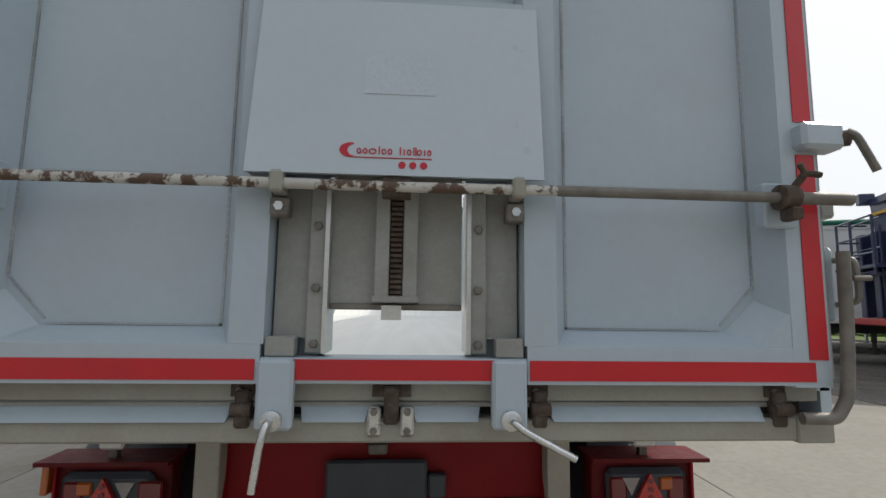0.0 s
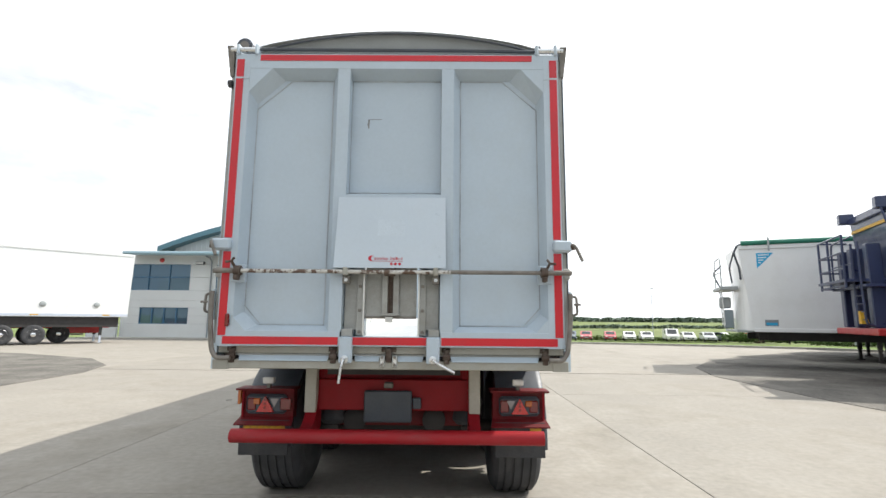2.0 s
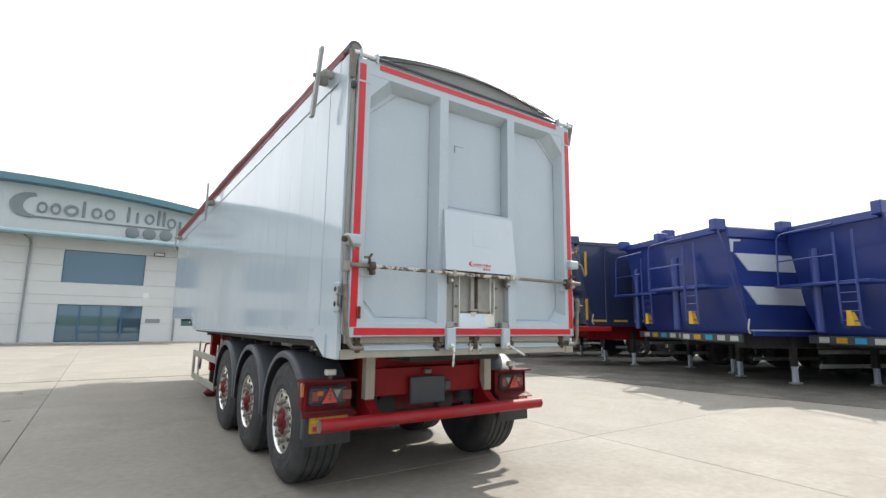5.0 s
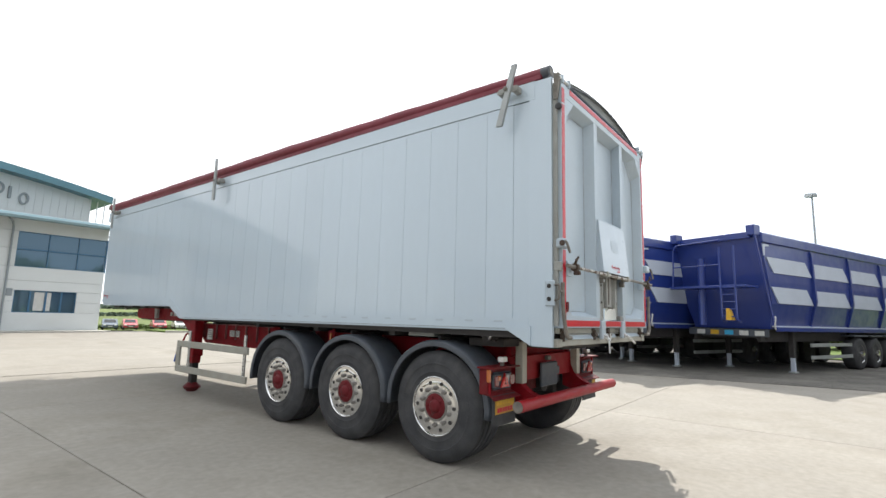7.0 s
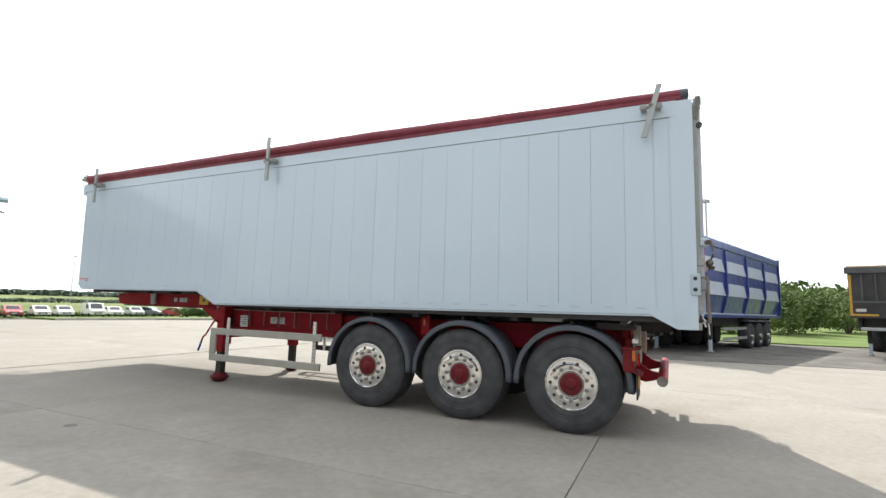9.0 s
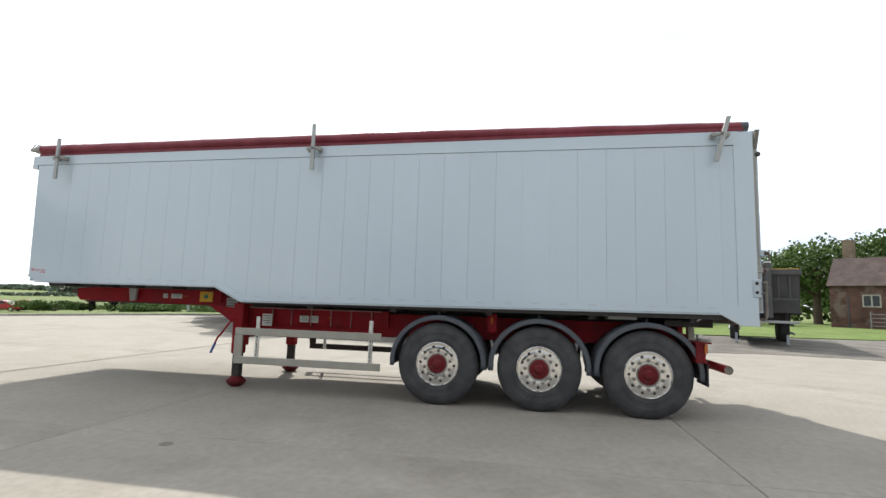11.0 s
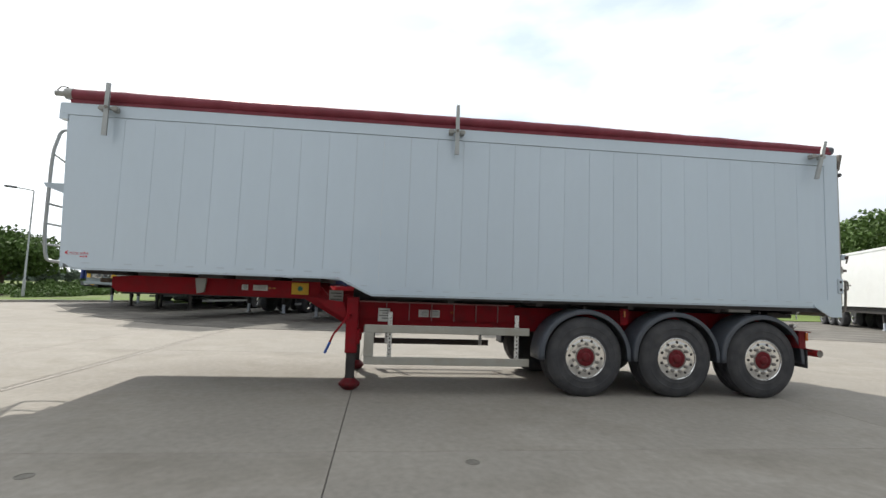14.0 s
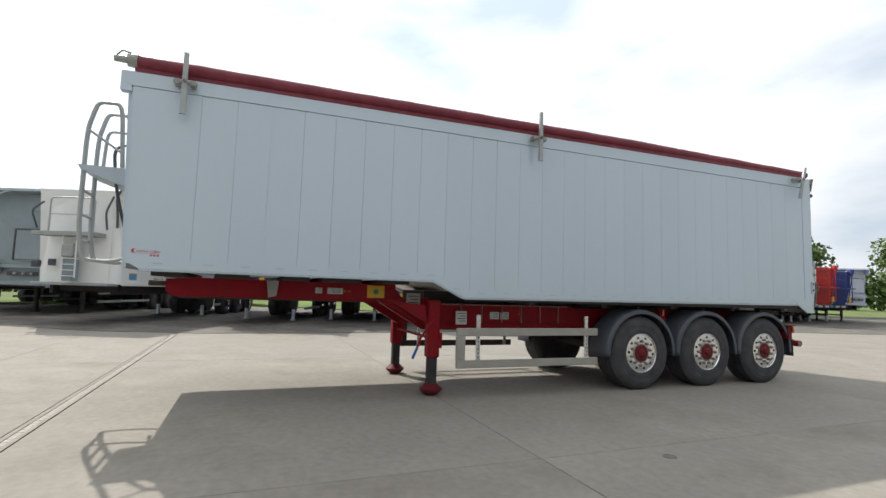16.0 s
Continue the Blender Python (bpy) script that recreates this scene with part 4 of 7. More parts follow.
        part("pivot_bolt", lathe(B(), [(-1.425, 0.008), (-1.42, 0.02), (-1.406, 0.02)], 8, "x", (0, y, topz(y) - 0.065)), "darksteel", p)


sheet()


# ---- the tailgate and everything on the rear end ----
def bar_trap(bm, x0, x1, z0, z1, y0, y1, sl=0.0, sr=0.0, sb=0.0, st=0.0):
    """A raised bar whose sides slope outwards towards the back."""
    return hull(bm, [(x0 - sl, y1, z0 - sb), (x1 + sr, y1, z0 - sb), (x1 + sr, y1, z1 + st), (x0 - sl, y1, z1 + st), (x0, y0, z0), (x1, y0, z0), (x1, y0, z1), (x0, y0, z1)])


def tailgate():
    F, Bk = 1.43, 1.525
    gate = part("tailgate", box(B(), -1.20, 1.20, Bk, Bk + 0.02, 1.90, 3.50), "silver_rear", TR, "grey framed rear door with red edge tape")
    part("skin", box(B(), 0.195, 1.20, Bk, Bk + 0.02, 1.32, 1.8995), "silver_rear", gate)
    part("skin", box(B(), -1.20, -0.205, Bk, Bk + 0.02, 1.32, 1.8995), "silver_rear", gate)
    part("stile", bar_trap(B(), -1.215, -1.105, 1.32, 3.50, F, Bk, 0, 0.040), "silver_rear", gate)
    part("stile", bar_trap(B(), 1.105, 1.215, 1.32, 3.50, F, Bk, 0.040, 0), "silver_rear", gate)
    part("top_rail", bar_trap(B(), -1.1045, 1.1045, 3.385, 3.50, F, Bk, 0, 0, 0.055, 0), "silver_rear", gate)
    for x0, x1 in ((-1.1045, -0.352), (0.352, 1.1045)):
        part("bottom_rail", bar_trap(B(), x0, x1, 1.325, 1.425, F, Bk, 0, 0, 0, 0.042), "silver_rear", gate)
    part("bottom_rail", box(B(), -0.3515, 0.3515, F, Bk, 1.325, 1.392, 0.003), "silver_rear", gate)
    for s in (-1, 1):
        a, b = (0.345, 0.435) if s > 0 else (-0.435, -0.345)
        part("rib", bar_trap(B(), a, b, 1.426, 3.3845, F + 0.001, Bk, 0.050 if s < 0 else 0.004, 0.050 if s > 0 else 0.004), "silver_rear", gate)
        # corner gussets
        o = s * 1.105
        part("corner_gusset", hull(B(), [(o - s * 0.0, Bk - 0.001, 3.10), (o - s * 0.30, Bk - 0.001, 3.385), (o, Bk - 0.001, 3.385), (o, Bk - 0.001, 3.385),
                                         (o, F + 0.002, 3.20), (o - s * 0.17, F + 0.002, 3.385), (o, F + 0.002, 3.385), (o, F + 0.002, 3.386)]), "silver_rear", gate)
        part("corner_gusset", hull(B(), [(o, Bk - 0.001, 1.60), (o - s * 0.18, Bk - 0.001, 1.425), (o, Bk - 0.001, 1.425), (o, Bk - 0.001, 1.424),
                                         (o, F + 0.002, 1.52), (o - s * 0.09, F + 0.002, 1.425), (o, F + 0.002, 1.425), (o, F + 0.002, 1.424)]), "silver_rear", gate)
    # weld seams where the slopes meet the skin and the flat faces
    for s in (-1, 1):
        for z0, z1, x, d in ((1.60, 3.10, 1.063, 0.0), (1.46, 3.345, 0.488, 0.0)):
            part("weld_seam", box(B(), s * x - 0.004, s * x + 0.004, Bk - 0.004, Bk + 0.001, z0, z1), "seam", gate)
        part("weld_seam", box(B(), s * 0.762 - 0.285, s * 0.762 + 0.045, Bk - 0.004, Bk + 0.001, 3.322, 3.329) if s > 0 else box(B(), -0.807, -0.477, Bk - 0.004, Bk + 0.001, 3.322, 3.329), "seam", gate)
        part("weld_seam", box(B(), min(s * 0.477, s * 0.95), max(s * 0.477, s * 0.95), Bk - 0.004, Bk + 0.001, 1.468, 1.474), "seam", gate)
        part("weld_seam", box(B(), s * 0.342 - 0.004, s * 0.342 + 0.004, Bk - 0.006, Bk + 0.001, 2.44, 3.325), "seam", gate)
        part("weld_seam", tube(B(), [(s * 1.063, Bk - 0.001, 1.60), (s * 0.955, Bk - 0.001, 1.484)], 0.004, 6), "seam", gate)
        part("weld_seam", tube(B(), [(s * 1.063, Bk - 0.001, 3.10), (s * 0.81, Bk - 0.001, 3.325)], 0.004, 6), "seam", gate)
    part("weld_seam", box(B(), -0.338, 0.338, Bk - 0.004, Bk + 0.001, 2.440, 2.447), "seam", gate)
    part("weld_seam", box(B(), -0.338, 0.338, Bk - 0.004, Bk + 0.001, 3.322, 3.329), "seam", gate)
    part("mid_rail", bar_trap(B(), -0.344, 0.344, 2.345, 2.41, F + 0.001, Bk, 0, 0, 0, 0.03), "silver_rear", gate)
    # grain chute: cover sheet, guide bars, sliding hatch with rack
    cover = part("chute_cover", hull(B(), [(-0.39, F - 0.002, 2.385), (0.38, F - 0.002, 2.385), (0.38, F - 0.014, 2.385), (-0.39, F - 0.014, 2.385), (-0.40, F - 0.052, 1.868), (0.385, F - 0.052, 1.868), (0.385, F - 0.066, 1.868), (-0.40, F - 0.066, 1.868)]), "plate", gate, "pale grey hinged chute cover with the maker's mark")
    part("cover_return", hull(B(), [(-0.398, F - 0.05, 1.870), (-0.394, F - 0.05, 1.870), (-0.386, F - 0.002, 2.38), (-0.390, F - 0.002, 2.38), (-0.398, F + 0.0, 1.870), (-0.394, F + 0.0, 1.870), (-0.386, F + 0.0, 2.38), (-0.390, F + 0.0, 2.38)]), "plate", cover)
    for s in (-1, 1):
        part("guide_bar", box(B(), s * 0.222 - 0.024, s * 0.222 + 0.024, F + 0.035, F + 0.06, 1.40, 1.86, 0.004), "grubby", gate, "grubby bolted guide bar")
        part("guide_lip", box(B(), s * 0.195 - 0.006, s * 0.195 + 0.006, F + 0.025, Bk + 0.05, 1.40, 1.86), "alu", gate)
        part("pocket_plate", box(B(), s * 0.29 - 0.045, s * 0.29 + 0.045, F + 0.055, F + 0.07, 1.44, 1.86), "grubby", gate)
        part("step_block", box(B(), s * 0.305 - 0.038, s * 0.305 + 0.038, F + 0.004, F + 0.06, 1.393, 1.445, 0.004), "grubby", gate)
        for z in (1.425, 1.575, 1.745):
            part("bolt", lathe(B(), [(F + 0.035, 0.013), (F + 0.022, 0.012), (F + 0.020, 0.006)], 6, "y", (s * 0.222, 0, z)), "darksteel", gate)
    hatch = part("sliding_hatch", box(B(), -0.188, 0.178, F + 0.065, F + 0.075, 1.525, 1.92), "grubby", gate, "grubby sliding chute hatch with a toothed rack")
    part("hatch_edge", box(B(), -0.188, 0.178, F + 0.055, F + 0.078, 1.517, 1.535, 0.004), "darksteel", hatch)
    part("rack_channel", box(B(), -0.066, -0.026, F + 0.03, F + 0.064, 1.55, 1.86, 0.003), "grubby", hatch)
    part("rack_channel", box(B(), 0.012, 0.052, F + 0.03, F + 0.064, 1.55, 1.86, 0.003), "grubby", hatch)
    part("channel_foot", box(B(), -0.072, 0.058, F + 0.026, F + 0.064, 1.538, 1.556, 0.003), "grubby", hatch)
    bm = box(B(), -0.0245, 0.0105, F + 0.045, F + 0.062, 1.556, 1.88)
    for k in range(21):
        box(bm, -0.0225, 0.0085, F + 0.031, F + 0.045, 1.562 + k * 0.0145, 1.570 + k * 0.0145)
    part("rack", bm, "rust", hatch, "rusty toothed rack")
    part("rack_knuckle", tube(B(), [(-0.045, F - 0.03, 1.846), (0.03, F - 0.03, 1.846)], 0.034, 12), "rust", hatch, smooth=40)
    part("hatch_tab", box(B(), -0.045, 0.01, F + 0.05, F + 0.06, 1.49, 1.53), "alu", hatch)
    part("badge_ghost", box(B(), -0.10, 0.09, 1.374, 1.375, 2.10, 2.22, 0.0), "plate_ghost", cover)
    brand_mark(cover, -0.01, 1.935, 0.30, "y", 1.375)
    for o in cover.children:
        if o.name.split(".")[0] in ("crescent", "mark_stroke", "underline", "dot", "badge_ghost"):
            o.matrix_basis = Matrix.Translation((0, 1.3666, 1.9)) @ Matrix.Rotation(radians(-5.74), 4, "X") @ Matrix.Translation((0, -1.375, -1.9))
    # red tape
    for x0, x1, z0, z1 in ((-1.17, -0.363, 1.335, 1.388), (-0.262, 0.258, 1.335, 1.388), (0.358, 1.165, 1.335, 1.388)):
        part("tape", box(B(), x0, x1, F - 0.0035, F - 0.0005, z0, z1), "tape", gate, "red reflective edge tape")
    part("tape", box(B(), -1.03, 1.02, F - 0.0035, F - 0.0005, 3.445, 3.492), "tape", gate, "red reflective edge tape")
    for s in (-1, 1):
        for z0, z1 in ((1.395, 1.985), (2.085, 3.30), (3.315, 3.455)):
            part("tape", hull(B(), [(s * 1.205, F - 0.0005, z0), (s * 1.150, F - 0.0005, z0 + (0.0 if z0 > 1.4 else 0.0)), (s * 1.150, F - 0.0005, z1), (s * 1.205, F - 0.0005, z1), (s * 1.205, F - 0.0035, z0), (s * 1.150, F - 0.0035, z0), (s * 1.150, F - 0.0035, z1), (s * 1.205, F - 0.0035, z1)]), "tape", gate, "red reflective edge tape")
        part("weld_line", box(B(), s * 1.205 - 0.01 * (s > 0) - 0.09 * (s > 0), s * 1.205 + 0.01 * (s < 0) + 0.09 * (s < 0), F - 0.004, F - 0.0005, 3.300, 3.314), "silver_rear", gate)
    part("corner_reflector", box(B(), -1.155, -1.125, F - 0.02, F - 0.004, 1.455, 1.545, 0.006), "lens_red", gate, "small red marker lens")
    # scratches left by loading
    bm = B()
    for x0, x1, z0, z1 in ((-0.215, -0.205, 2.95, 3.02), (-0.215, -0.11, 3.018, 3.022), (-0.222, -0.212, 2.975, 2.985)):
        box(bm, x0, x1, Bk - 0.0015, Bk - 0.0002, z0, z1)
    part("scratch", bm, "darksteel", gate)
    # horizontal lock bar with brackets
    bar = part("lock_bar", tube(B(), [(-1.235, F - 0.055, 1.842), (-0.42, F - 0.055, 1.842), (0.0, F - 0.055, 1.840), (0.42, F - 0.055, 1.842), (1.255, F - 0.055, 1.842)], 0.0145, 14), "rustbar", TR, "long chute lock bar, white paint flaking to rust", 40)
    part("bar_sleeve", tube(B(), [(0.42, F - 0.055, 1.842), (1.05, F - 0.055, 1.842)], 0.0150, 14), "darksteel", bar, smooth=40)
    part("bar_sleeve", tube(B(), [(-1.237, F - 0.055, 1.842), (-1.09, F - 0.055, 1.842)], 0.018, 14), "darksteel", bar, "dark steel end sleeve", smooth=40)
    part("bar_sleeve", tube(B(), [(1.06, F - 0.055, 1.842), (1.26, F - 0.055, 1.842)], 0.018, 14), "darksteel", bar, "dark steel end sleeve", smooth=40)
    for s in (-1, 1):
        for x in (0.315,):
            part("bar_clip", box(B(), s * x - 0.017, s * x + 0.017, F - 0.08, F, 1.815, 1.872, 0.006), "cream", bar)
            part("bolt_block", box(B(), s * (x + 0.0) - 0.025, s * (x + 0.0) + 0.025, F - 0.03, F + 0.02, 1.76, 1.812, 0.005), "darksteel", bar)
            part("block_bolt", lathe(B(), [(F - 0.03, 0.014), (F - 0.038, 0.013)], 6, "y", (s * x, 0, 1.786)), "zinc", bar)
        part("end_bracket", box(B(), s * 1.085 - 0.05, s * 1.085 + 0.05, F - 0.015, F + 0.03, 1.765, 1.895, 0.006), "silver_rear", bar)
        part("collar", lathe(B(), [(s * 1.07 - 0.025, 0.028), (s * 1.07 - 0.022, 0.036), (s * 1.07 + 0.022, 0.036), (s * 1.07 + 0.025, 0.028)], 14, "x", (0, F - 0.055, 1.842)), "rust", bar, smooth=40)
        part("collar_lug", box(B(), s * 1.07 - 0.015, s * 1.07 + 0.015, F - 0.10, F - 0.04, 1.775, 1.81, 0.006), "rust", bar)
        part("wing_screw", tube(B(), [(s * 1.09, F - 0.06, 1.87), (s * 1.105, F - 0.085, 1.905)], 0.010, 8), "rust", bar)
        part("wing_screw", tube(B(), [(s * 1.085, F - 0.09, 1.93), (s * 1.105, F - 0.085, 1.905), (s * 1.145, F - 0.09, 1.90)], 0.009, 8), "rust", bar)
        # swing-bolt clamps at the sides
        c = part("side_clamp", box(B(), s * 1.21 - 0.065, s * 1.21 + 0.065, F - 0.045, F + 0.035, 1.995, 2.075, 0.012), "silver_rear", TR, "grey door clamp with a bent tommy bar")
        part("clamp_screw", tube(B(), [(s * 1.262, F - 0.02, 2.03), (s * 1.292, F - 0.035, 2.03)], 0.024, 10), "rust", c, smooth=40)
        part("tommy_bar", tube(B(), bent([(1.275, F - 0.045, 2.045), (1.295, F - 0.055, 2.03), (1.338, F - 0.065, 1.925)] if s > 0 else [(-1.275, F - 0.05, 2.05), (-1.262, F - 0.065, 2.03), (-1.225, F - 0.075, 1.95)], 5, 0.3), 0.011, 8), "darksteel", c, smooth=40)
        part("bar_stop", box(B(), s * 1.235 - 0.02, s * 1.235 + 0.03, F + 0.0, F + 0.07, 1.80, 1.88, 0.008), "grubby", c)
        # long side handle with its catch bracket
        h = part("side_handle", tube(B(), bent([(s * 1.10, F - 0.02, 1.242), (s * 1.19, F - 0.03, 1.242), (s * 1.228, F - 0.03, 1.30), (s * 1.252, F - 0.02, 1.50), (s * 1.256, F - 0.02, 1.70)], 6, 0.3), 0.017, 10), "darksteel", TR, "long worn steel door release handle", 40)
        part("catch_bracket", box(B(), s * 1.275 - 0.012, s * 1.275 + 0.012, F + 0.04, F + 0.13, 1.50, 1.72, 0.01), "silver_rear", h)
        part("catch_loop", tube(B(), bent([(s * 1.28, F + 0.04, 1.68), (s * 1.30, F - 0.01, 1.68), (s * 1.305, F - 0.01, 1.56), (s * 1.28, F + 0.04, 1.55)], 5, 0.25), 0.009, 8), "darksteel", h, smooth=40)
        part("catch_pin", tube(B(), [(s * 1.28, F - 0.02, 1.625), (s * 1.325, F - 0.03, 1.625)], 0.008, 8), "darksteel", h)
        for z in (1.56, 1.67):
            part("slot_hole", lathe(B(), [(s * 1.288, 0.02), (s * 1.290, 0.02)], 12, "x", (0, F + 0.09, z)), "blackiron", h)
        # top hinge arm
        hg = part("top_hinge", hull(B(), [(s * 1.235, 1.42, 3.56), (s * 1.285, 1.42, 3.56), (s * 1.285, 1.47, 3.56), (s * 1.235, 1.47, 3.56), (s * 1.235, 1.45, 3.33), (s * 1.262, 1.45, 3.33), (s * 1.262, 1.48, 3.33), (s * 1.235, 1.48, 3.33)]), "darksteel", TR, "grey top hinge arm")
        part("hinge_pin", tube(B(), [(s * 1.05, 1.44, 3.535), (s * 1.26, 1.44, 3.535)], 0.022, 12), "zinc", hg, smooth=40)
        for x in (1.06, 1.20):
            part("hinge_ear", box(B(), s * x - 0.012, s * x + 0.012, 1.41, 1.49, 3.49, 3.575, 0.008), "silver_rear", hg)
        part("edge_seal", box(B(), s * 1.235 - 0.012, s * 1.235 + 0.012, 1.46, 1.498, 1.34, 3.48), "grubby", TR)
    # rubber bump stop on the near edge
    part("bump_stop", lathe(B(), [(-1.235, 0.03), (-1.26, 0.03), (-1.265, 0.022)], 12, "x", (0, 1.44, 3.26)), "rubber", TR)


M["plate_ghost"] = mat("faded_patch", (0.482, 0.55, 0.612), 0.5, vary=0.04, scale=6)
tailgate()


def rear_beam():
    b = part("rear_beam", box(B(), -1.225, 1.225, 1.475, 1.60, 1.165, 1.228, 0.006), "cream", TR, "grubby cream rear floor beam with drop flaps")
    part("upper_strip", box(B(), -1.215, 1.215, 1.485, 1.60, 1.272, 1.322, 0.004), "cream", b)
    part("slot_back", box(B(), -1.20, 1.20, 1.54, 1.60, 1.228, 1.272), "blackiron", b)
    part("slot_rod", tube(B(), [(-1.1, 1.50, 1.262), (1.1, 1.50, 1.262)], 0.008, 8), "grubby", b)
    for s in (-1, 1):
        part("beam_end", box(B(), s * 1.19 - 0.055, s * 1.19 + 0.055, 1.468, 1.60, 1.160, 1.2275, 0.004), "cream", b)
    for x0, x1 in ((-1.07, -0.43), (-0.255, -0.068), (0.045, 0.235), (0.42, 1.045)):
        part("drop_flap", hull(B(), [(x0, 1.50, 1.262), (x1, 1.50, 1.262), (x1, 1.512, 1.262), (x0, 1.512, 1.262), (x0 + 0.012, 1.462, 1.222), (x1 - 0.012, 1.462, 1.222), (x1 - 0.012, 1.472, 1.219), (x0 + 0.012, 1.472, 1.219)]), "silver_rear", b, "grey folded drop flap")
    for x in (-1.115, -0.40, -0.395 + 0.79, 1.085):
        h = part("flap_hinge", box(B(), x - 0.020, x + 0.020, 1.462, 1.50, 1.205, 1.305, 0.006), "rust", b, "rusty flap hinge")
        part("knuckle", tube(B(), [(x - 0.026, 1.462, 1.255), (x + 0.026, 1.462, 1.255)], 0.018, 10), "rust", h, smooth=40)
        part("hinge_leaf", box(B(), x - 0.035, x + 0.025, 1.478, 1.486, 1.285, 1.318), "rust", h)
        part("bolt", lathe(B(), [(1.476, 0.009), (1.468, 0.008)], 6, "y", (x - 0.012, 0, 1.302)), "darksteel", h)
    c = part("centre_hinge", box(B(), -0.03, 0.01, 1.458, 1.50, 1.215, 1.315, 0.006), "rust", b, "rusty centre flap hinge")
    part("hinge_leaf", box(B(), -0.062, 0.042, 1.474, 1.484, 1.285, 1.320), "rust", c)
    for x in (-0.055, 0.033):
        part("catch", box(B(), x - 0.018, x + 0.018, 1.455, 1.485, 1.185, 1.262, 0.006), "zinc", c)
        for z in (1.20, 1.25):
            part("bolt", lathe(B(), [(1.456, 0.011), (1.447, 0.010)], 6, "y", (x, 0, z)), "darksteel", c)
    # two drop lock straps with tommy handles
    for x, bend in ((-0.305, [(0, 0, 0), (-0.004, -0.03, 0), (-0.012, -0.045, -0.04), (-0.025, -0.05, -0.155)]), (0.30, [(0, 0, 0), (0.004, -0.03, 0), (0.03, -0.04, -0.02), (0.15, -0.06, -0.08)])):
        st = part("lock_strap", box(B(), x - 0.046, x + 0.046, 1.405, 1.445, 1.212, 1.390, 0.008), "silver_rear", TR, "grey drop lock strap with a zinc handle")
        part("boss", lathe(B(), [(1.405, 0.026), (1.39, 0.026), (1.386, 0.016)], 14, "y", (x, 0, 1.240)), "zinc", st, smooth=40)
        part("handle", tube(B(), bent([(x + p, 1.40 + q, 1.24 + r) for p, q, r in bend], 4, 0.3), 0.0095, 10), "zinc", st, "bent zinc-plated tommy handle", 40)


rear_beam()


